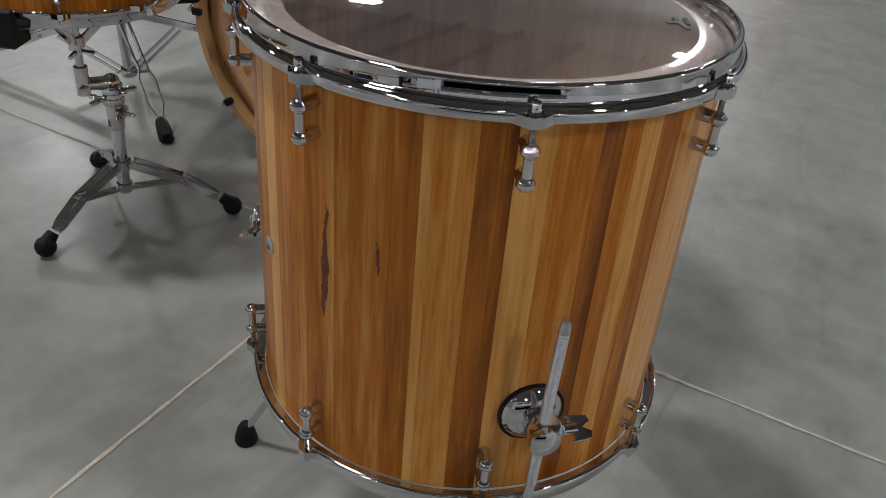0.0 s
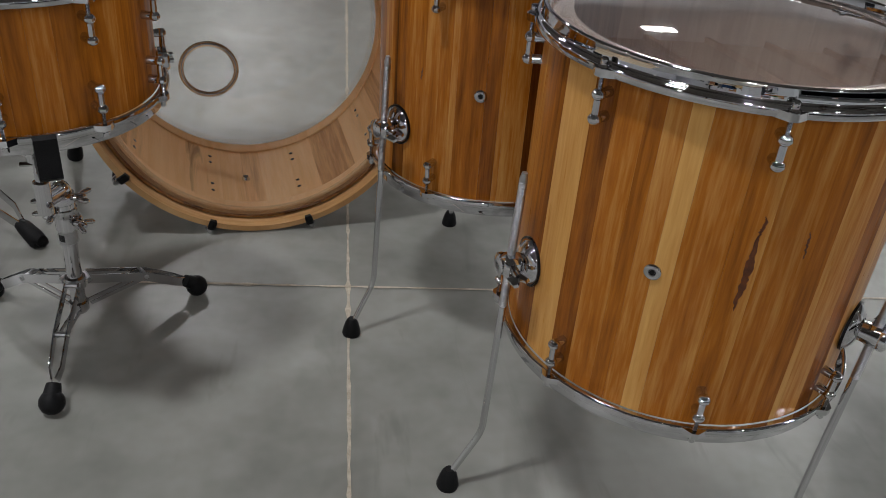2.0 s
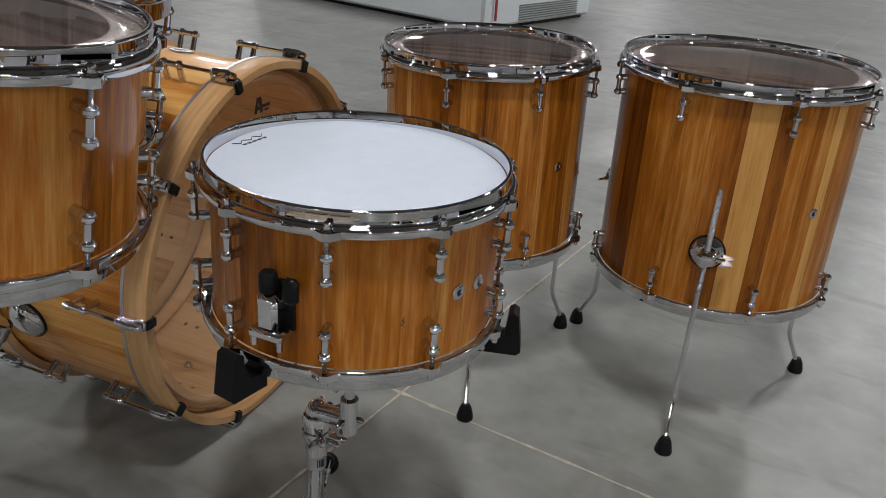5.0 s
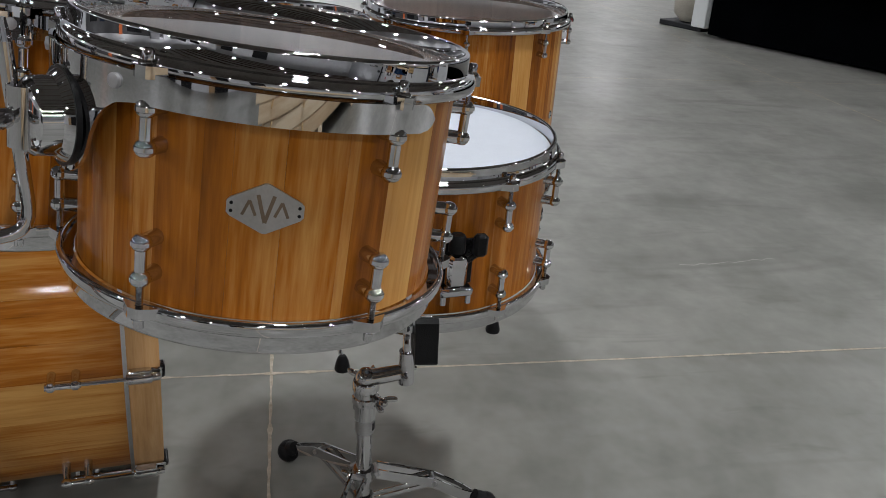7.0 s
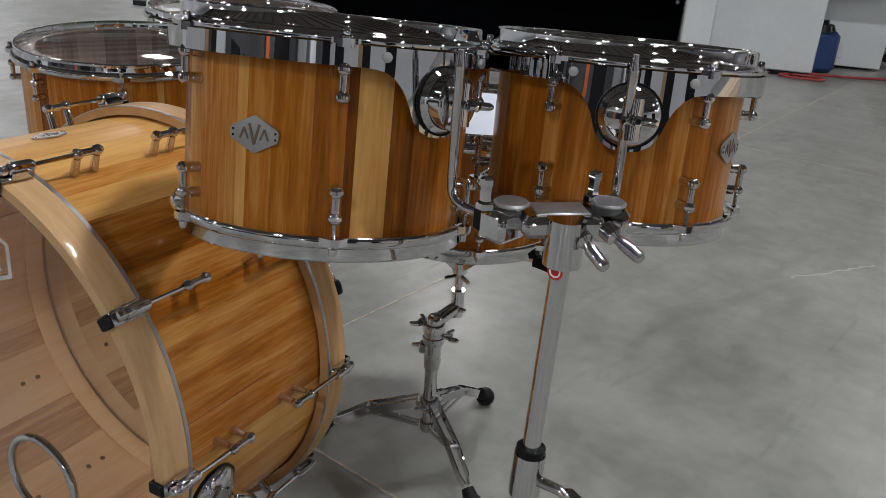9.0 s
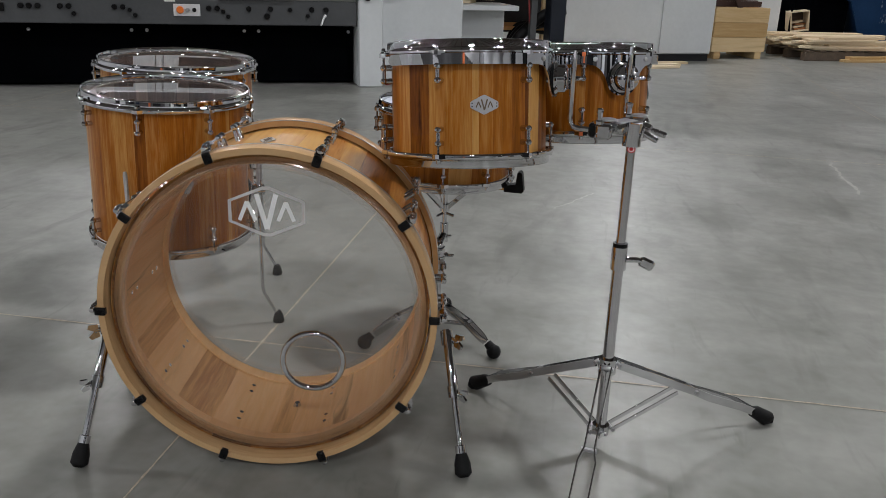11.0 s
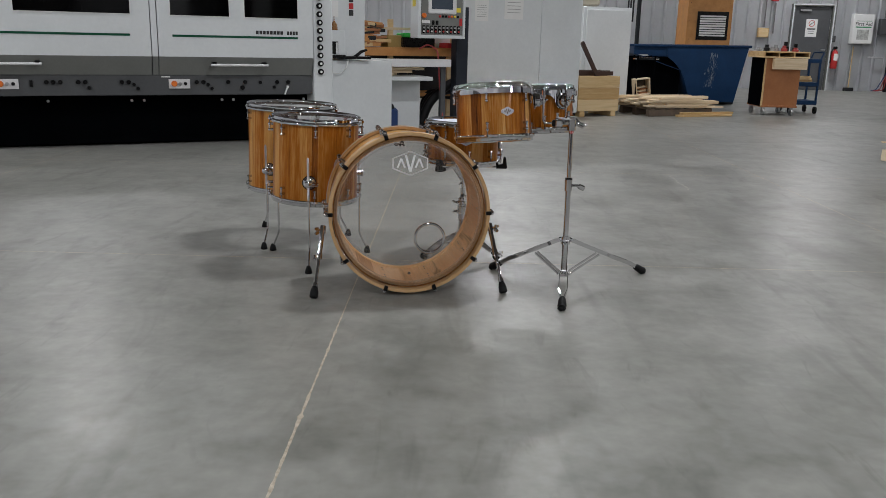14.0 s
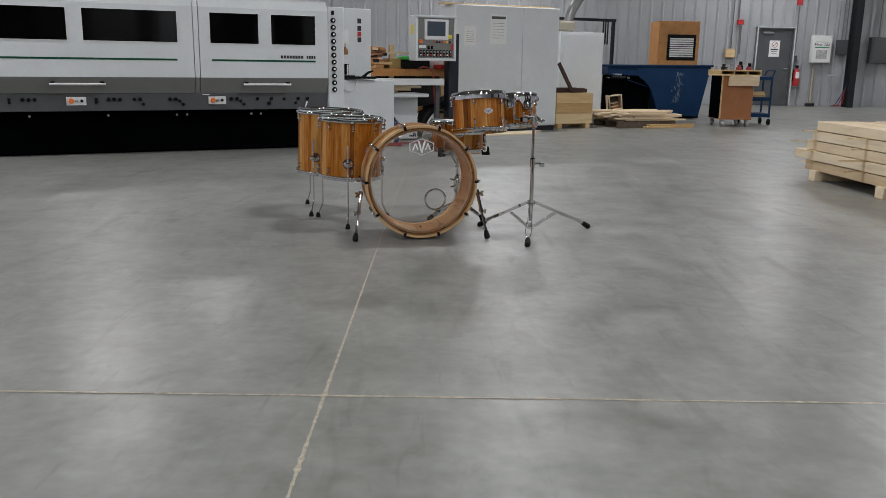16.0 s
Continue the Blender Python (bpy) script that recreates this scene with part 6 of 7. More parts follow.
# the big electrical cabinet
cab = boxed("electrical_cabinet", "tall light-grey electrical cabinet with papers taped on its doors", "cabinet", -5.80, -3.94, -4.83, 0.6, 0.08, 1.93, MACHINE_GREY, plinth=DARK_STEEL)
part("cabinet_door", block(B(), (0.34, 0.008, 1.005), (1.16, 0.016, 1.83), None, 0.004), MACHINE_GREY, cab)
part("cabinet_door", block(B(), (-0.585, 0.008, 1.005), (0.66, 0.016, 1.83), None, 0.004), MACHINE_GREY, cab)
for x, z, w, h in ((0.68, 1.47, 0.20, 0.29), (0.19, 1.58, 0.29, 0.44)):
    sh = part("paper_sheet", block(B(), (x, 0.0175, z), (w, 0.002, h)), PAPER, cab, "taped white paper sheet")
    bm = B()
    for k in range(6):
        block(bm, (x, 0.019, z + h * (0.20 - 0.10 * k)), (w * 0.7, 0.001, h * 0.012))
    part("print_lines", bm, MACHINE_MID, sh)
    if h > 0.4:
        part("print_header", block(B(), (x, 0.0192, z + h * 0.39), (w * 0.86, 0.001, h * 0.09)), MACHINE_DARK, sh, "dark printed header")
for k in range(3):
    ob = part("board", block(B(), (0, 0, 0), (1.9 - 0.2 * k, 0.10, 0.025), None, 0.002), PINE, None, "", pose(-4.8 + 0.1 * k, -5.0 - 0.12 * k, 1.945 + 0.004 * k, 0, 0, -4 + 3 * k))
    tagged(ob, "long pale board lying on top of the grey cabinet", "board", "boards on the cabinet")

cab2 = boxed("metal_cabinet", "lower light-grey metal cabinet behind the wooden crate", "cabinet", -7.42, -6.50, -5.70, 0.55, 0.02, 1.62, MACHINE_GREY)
part("cabinet_door", block(B(), (-0.02, 0.008, 0.83), (0.84, 0.016, 1.5), None, 0.004), MACHINE_GREY, cab2)
part("filter_housing", block(B(), (0.30, -0.25, 1.72), (0.40, 0.35, 0.18), None, 0.03), noisy("beige_plastic", (0.40, 0.36, 0.28), (0.46, 0.42, 0.33), 5, 0.5), cab2, "beige filter housing on top")

# crate of offcuts
cr = thing("wooden_crate", pose(-6.32, -4.97, 0, 0, 0, -2.58), "knotty pine crate full of dark red-brown strips", "crate")
for k in range(3):
    part("plank", block(B(), (0, -0.01, 0.165 + 0.172 * k), (0.73, 0.022, 0.168), None, 0.003), PINE, cr)
    part("plank", block(B(), (0, -0.59, 0.165 + 0.172 * k), (0.73, 0.022, 0.168), None, 0.003), PINE, cr)
    for sx in (-0.355, 0.355):
        part("plank", block(B(), (sx, -0.30, 0.165 + 0.172 * k), (0.022, 0.555, 0.168), None, 0.003), PINE, cr)
for sx in (-0.28, 0.28):
    part("foot", block(B(), (sx, -0.30, 0.04), (0.09, 0.6, 0.08), None, 0.004), PINE, cr)
part("bottom_board", block(B(), (0, -0.30, 0.095), (0.68, 0.56, 0.02)), PINE, cr)
for k in range(6):
    ob = part("wood_strip", block(B(), (0, 0, 0), (0.66, 0.03, 0.06)), MAHOGANY, None, "", pose(-6.33, -5.05 - 0.07 * k, 0.62 + 0.01 * (k % 3), 0, 0, -2.58 + k))
    tagged(ob, "dark red-brown wood strip in the pine crate", "strip", "wood strips")
    if k == 0:
        ob.matrix_basis = pose(-6.20, -5.06, 0.80, 0, -58, -2.58)

OLD_WOOD = noisy("weathered_pallet_wood", (0.07, 0.05, 0.035), (0.14, 0.10, 0.07), 12, 0.8, 0.1, 0.1)
# low stack of boards on a pallet
PX, PY = -7.75, -5.10
pal = thing("pallet", pose(PX, PY, 0, 0, 0, -4), "weathered wooden pallet under a pile of boards", "pallet")
for sy in (-0.35, 0.0, 0.35):
    part("bearer", block(B(), (0, sy, 0.05), (1.2, 0.09, 0.10), None, 0.004), OLD_WOOD, pal)
for k in range(7):
    part("slat", block(B(), (-0.54 + 0.18 * k, 0, 0.110), (0.09, 0.8, 0.018), None, 0.003), OLD_WOOD, pal)
rng = random.Random(9)
for k in range(30):
    l, w = rng.uniform(0.9, 1.6), rng.uniform(0.07, 0.14)
    z = 0.132 + 0.026 * (k // 5)
    ob = part("board", block(B(), (0, 0, 0), (l, w, 0.025), None, 0.002), PALE_PINE, None, "", pose(PX + rng.uniform(-0.2, 0.2), PY + 0.34 - 0.17 * (k % 5) + rng.uniform(-0.02, 0.02), z, 0, 0, -4 + rng.uniform(-5, 5)))
    tagged(ob, "rough pale board on the low pile", "board", "boards on the pallet")
for k in range(2):
    ob = part("board", block(B(), (0, 0, 0.0), (1.0, 0.10, 0.03), None, 0.002), PINE, None, "", pose(-8.05 - 0.1 * k, -4.55 - 0.05 * k, 0.016 + 0.03 * k, 0, 0, -6 + 4 * k))
    tagged(ob, "loose pale board lying on the floor", "board", "loose boards")

for k, (x, y, turn, l) in enumerate(((-4.62, -4.50, 6, 1.45), (-4.50, -4.36, 5, 1.30), (-4.40, -4.20, 4, 1.25))):
    ob = part("board", block(B(), (0, 0, 0), (l, 0.10, 0.024), None, 0.002), PALE_PINE, None, "", pose(x, y, 0.013, 0, 0, turn))
    tagged(ob, "pale pine board lying along the foot of the cabinet", "board", "boards by the cabinet")

# blue tipping skip
sk = thing("tipping_skip", HALL @ pose(-5.05, -11.7, 0), "large scuffed blue steel tipping skip", "skip")
side = [(-0.75, 1.06), (0.74, 1.04), (0.73, 0.86), (0.60, 0.76), (0.46, 0.62), (0.38, 0.46), (0.32, 0.24), (0.22, 0.06), (-0.56, 0.06)]
for y1 in (0.0, -1.60):
    part("side_plate", extrude_outline(B(), side, 0.012, pose(0, y1, 0, 90, 0, 0)), BIN_BLUE, sk, "dented blue side plate")
    part("rim_bar", tube(B(), [(-0.79, y1 + 0.01, 1.065), (1.35, y1 + 0.01, 1.045)], 0.022, 8), BIN_BLUE, sk, "rolled rim")
for (xa, za), (xb, zb) in (((-0.75, 1.05), (-0.56, 0.06)), ((-0.56, 0.06), (0.22, 0.06)), ((0.22, 0.06), (0.46, 0.62)), ((0.46, 0.62), (1.32, 0.90)), ((1.32, 0.90), (1.34, 1.03))):
    d = Vector((xb - xa, 0, zb - za))
    part("hopper_plate", block(B(), (0, 0, 0), (d.length, 1.57, 0.010), pose((xa + xb) / 2, -0.806, (za + zb) / 2, 0, -math.degrees(math.atan2(d.z, d.x)), 0)), BIN_BLUE, sk, "blue hopper plate")
part("lip_plate", block(B(), (1.03, -0.03, 0.965), (0.62, 0.012, 0.15)), BIN_BLUE, sk, "dark blue hopper lip")
rng = random.Random(12)
bm = B()
for k in range(150):
    z = 0.32 + 0.62 * k / 150
    x = -0.09 + 0.05 * math.sin(z * 5.5 + 1) + 0.04 * rng.gauss(0, 1) + (0.12 * rng.random() if 0.55 < z < 0.68 else 0)
    r = 0.002 + 0.007 * rng.random() ** 2
    extrude_outline(bm, [(x + r * (0.5 + rng.random()) * math.cos(q), z + 3.2 * r * (0.5 + rng.random()) * math.sin(q)) for q in (0, 1.2, 2.4, 3.7, 5.0)], 0.0012, pose(0, 0.0012, 0, 90, 0, 0))
tagged(part("bare_scuff", bm, SCUFF, sk, "pale scuffs of bare paint"), "pale scuffs of bare paint", "", "", "stuff")
for y in (-0.35, -1.25):
    part("fork_pocket", block(B(), (0.1, y, 0.03), (1.5, 0.14, 0.06), None, 0.008), DARK_STEEL, sk)
part("under_frame", block(B(), (0.82, -0.75, 0.42), (0.76, 1.2, 0.84), None, 0.01), MACHINE_BLACK, sk, "black frame under the hopper")
# dark stand with scraps and a tilted open box in front of the skip's frame
SCRAP = HALL @ pose(-3.74, -10.95, 0)
sc = thing("scrap_rack", SCRAP, "low dark steel stand holding wood scraps", "rack")
for sx in (-0.15, 0.15):
    for sy in (-0.16, 0.16):
        part("upright", block(B(), (sx, sy, 0.44), (0.025, 0.025, 0.88)), MACHINE_BLACK, sc)
for z in (0.20, 0.80):
    part("shelf", block(B(), (0, 0, z), (0.36, 0.36, 0.016)), MACHINE_BLACK, sc)
rng = random.Random(14)
for k in range(6):
    ob = part("wood_offcut", block(B(), (0, 0, 0), (rng.uniform(0.25, 0.42), 0.05, 0.020), None, 0.002), (DARK_STEEL, SATIN, BROWN_PLY)[k % 3], None, "",
              SCRAP @ pose(rng.uniform(-0.06, 0.02), 0.12 - 0.09 * (k % 3), 0.819 + 0.0205 * (k // 3), 0, 0, rng.uniform(-10, 10)))
    tagged(ob, "dark scrap lying on the steel stand", "offcut", "scraps on the stand")
bx = thing("open_box", SCRAP @ pose(0.02, 0.06, 0.212, 0, 7, 8), "small pale plywood box lying open on its side", "box")
for c, z in (((0, 0, 0.008), (0.26, 0.22, 0.016)), ((0, 0, 0.272), (0.26, 0.22, 0.016)), ((-0.122, 0, 0.14), (0.016, 0.22, 0.248)), ((0.122, 0, 0.14), (0.016, 0.22, 0.248))):
    part("box_board", block(B(), c, z, None, 0.002), PALE_PINE, bx)
part("box_back", block(B(), (0, -0.104, 0.14), (0.228, 0.012, 0.248)), OLD_WOOD, bx, "dark inside of the box")
for k in range(4):
    part("filling", block(B(), (-0.03 + 0.02 * (k % 2), -0.02, 0.03 + 0.032 * k), (0.15, 0.10, 0.024), pose(0, 0, 0, 0, 5 * (k % 2), 0), 0.002), PALE_PINE if k % 2 else BROWN_PLY, bx, "short scrap kept in the box")

# plywood air filter box
fb = thing("air_filter_box", HALL @ pose(-6.14, -15.5, 0), "orange plywood box with a black-framed air filter", "filter box")
part("body", block(B(), (0, -0.45, 1.60), (1.00, 0.90, 1.06), None, 0.006), OSB, fb)
for sx in (-0.42, 0.42):
    part("leg", block(B(), (sx, -0.45, 0.535), (0.1, 0.7, 1.07)), PINE, fb)
fr = part("filter_frame", block(B(), (-0.07, 0.012, 1.50), (0.70, 0.024, 0.62), None, 0.004), BLACK, fb, "black filter frame")
for k in range(9):
    part("filter_pleat", block(B(), (-0.07, 0.028, 1.29 + 0.052 * k), (0.58, 0.02, 0.036), pose(0, 0, 0), 0.004), PAPER, fr, "white filter pleat")
for x in (-0.44, 0.44):
    for z in (1.2, 1.6, 2.0):
        part("screw", disc(B(), x, 0.0, z, 0.008, 0.004, 8), DARK_STEEL, fb)

# cart
CART = HALL @ pose(-5.36, -9.58, 0)
ct = thing("tool_cart", CART, "brown plywood tool cart on grey castors with tooling on top", "cart")
part("side_panel", block(B(), (-0.28, 0.0, 0.52), (0.56, 0.022, 0.76), None, 0.003), BROWN_PLY, ct, "brown plywood side")
part("back_panel", block(B(), (-0.28, -0.62, 0.52), (0.56, 0.022, 0.76), None, 0.003), BROWN_PLY, ct)
part("end_panel", block(B(), (0.0, -0.31, 0.52), (0.022, 0.60, 0.76), None, 0.003), MACHINE_BLACK, ct, "black end panel")
part("end_panel", block(B(), (-0.55, -0.31, 0.52), (0.022, 0.60, 0.76), None, 0.003), BROWN_PLY, ct)
part("edge_strip", block(B(), (0.004, 0.010, 0.52), (0.026, 0.012, 0.76)), PINE, ct, "pale plywood edge")
part("bottom", block(B(), (-0.28, -0.31, 0.145), (0.58, 0.66, 0.03), None, 0.003), BROWN_PLY, ct)
part("tray", block(B(), (-0.30, -0.31, 0.915), (0.72, 0.76, 0.02), None, 0.004), PINE, ct, "pine top tray")
part("tray", block(B(), (-0.30, -0.31, 0.995), (0.72, 0.76, 0.02), None, 0.004), PINE, ct, "pine top tray")
for x in (-0.65, -0.42, -0.18, 0.05):
    part("divider", block(B(), (x, -0.31, 0.955), (0.02, 0.74, 0.058)), PINE, ct)
part("drawer", block(B(), (-0.36, 0.06, 0.815), (0.52, 0.10, 0.17), None, 0.004), PALE_PINE, ct, "pale pine drawer")
for x in (-0.50, -0.05):
    for y in (-0.04, -0.58):
        w = part("castor", lathe(B(), [(0.025, -0.018), (0.062, -0.018), (0.062, 0.018), (0.025, 0.018)], 20, True, m=pose(x, y, 0.062, 0, 90, 0)), SATIN, ct, "grey castor")
        part("castor_fork", block(B(), (x, y, 0.10), (0.05, 0.06, 0.06), None, 0.006), SATIN, w)
for x, y, mt, h in ((-0.02, -0.45, SATIN, 0.06), (-0.08, -0.25, DARK_STEEL, 0.10), (-0.16, -0.22, SATIN, 0.07), (-0.24, -0.30, SATIN, 0.10), (-0.34, -0.20, HOSE_RED, 0.09), (-0.40, -0.30, BLACK, 0.15), (-0.50, -0.15, HOSE_RED, 0.06), (-0.56, -0.25, SATIN, 0.05), (-0.60, -0.40, BLACK, 0.12)):
    ob = part("cutter_head", spin(B(), [(0, 0), (0.05, 0), (0.05, h * 0.5), (0.03, h * 0.55), (0.03, h), (0, h)], 14), mt, None, "", CART @ pose(x, y, 1.006))
    tagged(ob, "metal cutter head standing on the cart", "tool", "cutter heads")
uc = thing("utility_cart", HALL @ pose(-6.25, -10.35, 0), "small blue steel utility cart behind the tool cart", "cart")
for z in (0.18, 0.48, 0.86):
    part("tray", block(B(), (0, 0, z), (0.46, 0.46, 0.07), None, 0.01), BIN_BLUE, uc)
part("push_handle", tube(B(), [(-0.22, -0.2, 0.9), (-0.26, -0.2, 1.0), (-0.26, 0.2, 1.0), (-0.22, 0.2, 0.9)], 0.012, 8, 0.03), BIN_BLUE, uc)
for sx in (-0.21, 0.21):
    for sy in (-0.21, 0.21):
        part("post", block(B(), (sx, sy, 0.52), (0.028, 0.028, 0.76)), BIN_BLUE, uc)
        part("castor", lathe(B(), [(0.02, -0.015), (0.06, -0.015), (0.06, 0.015), (0.02, 0.015)], 16, True, m=pose(sx, sy, 0.06, 0, 90, 0)), RUBBER, uc)
for k in range(5):
    ob = part("wood_offcut", block(B(), (0, 0, 0), (0.3, 0.06, 0.03), None, 0.002), PINE, None, "", HALL @ pose(-6.25, -10.25 - 0.06 * (k % 2), 0.535 + 0.032 * (k // 2), 0, 0, 7 * k))
    tagged(ob, "wood scrap on the blue utility cart", "offcut", "wood scraps")

CARD = noisy("yellowish_card", (0.30, 0.20, 0.06), (0.38, 0.26, 0.09), 10, 0.7)
# shelf of wood and boxes behind the outfeed table
rack = thing("lumber_rack", pose(-2.95, -4.55, 0, 0, 0, -2.58), "wooden rack crammed with offcuts, cases and boxes", "rack")
for x in (-0.55, 0.25, 0.85):
    part("upright", block(B(), (x, 0.1, 0.62), (0.06, 0.05, 1.24 + 0.12 * (x == 0.25))), PINE, rack)
part("shelf", block(B(), (0.1, 0, 0.92), (1.6, 0.5, 0.10)), OSB, rack, "thick plywood shelf")
part("shelf", block(B(), (0.1, 0, 0.40), (1.6, 0.5, 0.04)), OSB, rack)
part("cross_bar", block(B(), (0.2, 0.13, 1.19), (0.9, 0.02, 0.03)), PALE_PINE, rack)
part("back_panel", block(B(), (0.1, -0.27, 0.62), (1.7, 0.02, 0.60)), DARK_STEEL, rack)
rng = random.Random(21)
for k in range(22):
    w, h = rng.uniform(0.2, 0.45), rng.uniform(0.02, 0.05)
    ob = part("wood_offcut", block(B(), (0, 0, 0), (w, 0.3, h), None, 0.002), (PINE, OSB, DARK_STEEL, BROWN_PLY)[k % 4], None, "", pose(-2.35 + rng.uniform(-0.12, 0.12), -4.52, 1.0 + 0.036 * (k // 2) * 0.7, 0, rng.uniform(-6, 6), rng.uniform(-12, 12)))
    tagged(ob, "dark wood offcut heaped on the rack", "offcut", "rack offcuts")
case = thing("tool_case", pose(-3.02, -4.42, 0.972, 0, 0, -3), "black tool case with a bright green lid", "tool case")
part("body", block(B(), (0, 0, 0.06), (0.42, 0.26, 0.12), None, 0.015), BLACK, case)
part("lid", block(B(), (0, 0, 0.145), (0.42, 0.26, 0.05), None, 0.015), LIME, case, "bright green lid")
for x, w, h, mt, lb in ((-2.72, 0.20, 0.14, CARD, "dull yellow cardboard box on the rack"), (-3.36, 0.24, 0.15, PAPER, "white box on the rack"), (-3.42, 0.18, 0.06, RED, "flat red case on the rack")):
    ob = part("box", block(B(), (0, 0, h / 2), (w, 0.2, h), None, 0.004), mt, None, "", pose(x, -4.48 if mt is not RED else -4.28, 0.972, 0, 0, 4))
    tagged(ob, lb, "box")
# black ribbed hoses under the fence
for k in range(3):
    bm = tube(B(), [(0, 0, 0.05), (0.12, 0.02, 0.32 + 0.06 * k), (0.42, 0.05, 0.55 - 0.08 * k), (0.62, 0.0, 0.60 - 0.12 * k)], 0.055, 12, 0.15)
    ob = part("suction_hose", bm, RUBBER, None, "", pose(-2.95 - 0.04 * k, -4.10 - 0.10 * k, 0, 0, 0, 180))
    tagged(ob, "thick black suction hose under the table", "hose", "suction hoses")

# red air hose on the floor
pts = [(-1.55, -3.30), (-1.70, -3.38), (-2.05, -3.42), (-2.30, -3.36), (-2.32, -3.26), (-2.10, -3.24), (-2.00, -3.34), (-2.20, -3.46), (-2.6, -3.50), (-3.0, -3.62), (-3.15, -3.85)]
bm = tube(B(), [(x, y, 0.011 + 0.004 * (k % 2)) for k, (x, y) in enumerate(pts)], 0.009, 8, 0.12)
tube(bm, [(-3.15, -3.85, 0.012), (-3.14, -3.95, 0.4), (-3.05, -3.86, 0.95), (-2.95, -3.92, 1.02), (-2.90, -4.05, 0.96)], 0.009, 8, 0.10)
hose = part("air_hose", bm, HOSE_RED, None, "", None)
tagged(hose, "thin red air hose snaking over the floor", "hose")

# ---- on and before the far wall, in the hall's own axes ----
WALLF = HALL @ pose(0, WY0 + 0.034, 0)


def wall_thing(name, x, label, category):
    return thing(name, WALLF @ pose(x, 0, 0), label, category)


DX = -9.53
dr = thing("door_1", WALLF @ pose(DX, 0, 0), "grey steel service door with a no-smoking sign", "door", "", "structure")
part("door_leaf", block(B(), (0, 0.02, 1.04), (0.93, 0.045, 2.06), None, 0.003), DOOR_GREY, dr, "grey steel door leaf")
# light grey frame; its reveals are coloured darker for the shade inside them
for sx in (-0.51, 0.51):
    part("jamb", block(B(), (sx, 0.05, 1.075), (0.045, 0.14, 2.15), None, 0.004), MACHINE_MID, dr)
    part("jamb_face", block(B(), (sx * 1.02, 0.122, 1.075), (0.030, 0.006, 2.15), None, 0.002), MACHINE_GREY, dr, "pale painted jamb face")
part("head", block(B(), (0, 0.05, 2.125), (0.97, 0.138, 0.05), None, 0.004), MACHINE_MID, dr)
part("head_face", block(B(), (0, 0.122, 2.135), (1.00, 0.006, 0.028), None, 0.002), MACHINE_GREY, dr, "pale painted head face")
hd = part("handle_set", block(B(), (-0.36, 0.06, 1.02), (0.10, 0.05, 0.03), None, 0.006), SATIN, dr, "steel lever handle")
part("closer", block(B(), (0.2, 0.07, 1.99), (0.28, 0.06, 0.05), None, 0.006), SATIN, dr, "door closer")
sg = part("sign", block(B(), (0.0, 0.046, 1.56), (0.29, 0.004, 0.44), None, 0.001), PAPER, dr, "white no-smoking sign")
part("sign_ring", lathe(B(), [(0.066, 0), (0.080, 0), (0.080, 0.003), (0.066, 0.003)], 28, True, m=pose(0, 0.0485, 1.67, -90, 0, 0)), RED, sg, "red ring")
bm = B()
block(bm, (0, 0, 0), (0.13, 0.002, 0.014), pose(0, 0.0502, 1.67, 0, 40, 0), 0)
for k in range(3):
    block(bm, (0, 0.0495, 1.535 - 0.055 * k), (0.20 - 0.03 * k, 0.002, (0.030, 0.010, 0.010)[k]))
part("sign_bars", bm, FILM_BLACK, sg)


def letters(text, size, mat, parent, m, label):
    cu = bpy.data.curves.new("text", "FONT")
    cu.body, cu.size, cu.align_x, cu.align_y, cu.extrude = text, size, "CENTER", "CENTER", 0.001
    tmp = bpy.data.objects.new("text", cu)
    me = bpy.data.meshes.new_from_object(tmp)
    bpy.data.objects.remove(tmp)
    me.materials.append(mat)
    return child("lettering", me, parent, m, label)


fa = wall_thing("first_aid_cabinet", -10.80, "white wall cabinet for first aid with green lettering", "cabinet")
part("body", block(B(), (0, 0.08, 1.56), (0.53, 0.16, 0.74), None, 0.008), PAPER, fa)
part("cabinet_door", block(B(), (0, 0.165, 1.56), (0.50, 0.012, 0.71), None, 0.004), PAPER, fa)
letters("First Aid", 0.125, FILM_BLACK, fa, pose(0, 0.173, 1.68, 90, 0, 180), "dark words on the cabinet")
bm = B()
block(bm, (0, 0.172, 1.755), (0.38, 0.002, 0.012))
block(bm, (0, 0.172, 1.605), (0.40, 0.002, 0.028))
part("green_bar", bm, MARK_GREEN, fa)
part("picture_label", block(B(), (0.0, 0.172, 1.42), (0.30, 0.003, 0.25)), noisy("faded_print", (0.25, 0.25, 0.24), (0.6, 0.6, 0.58), 12, 0.6), fa, "faded printed label")

fe = wall_thing("fire_extinguisher", -10.19, "red fire extinguisher hanging on the ribbed wall", "fire extinguisher")
part("cylinder", spin(B(), [(0, 0.56), (0.075, 0.56), (0.085, 0.58), (0.085, 0.93), (0.06, 0.99), (0.03, 1.02), (0.03, 1.05), (0, 1.05)], 18, pose(0, 0.10, 0)), RED, fe)
part("valve", block(B(), (0, 0.10, 1.08), (0.06, 0.12, 0.07), None, 0.01), BLACK, fe)
part("hose", tube(B(), [(0.03, 0.12, 1.08), (0.11, 0.14, 1.0), (0.11, 0.14, 0.7)], 0.014, 8, 0.05), BLACK, fe)
part("label", block(B(), (0, 0.187, 0.85), (0.10, 0.004, 0.17)), PAPER, fe)


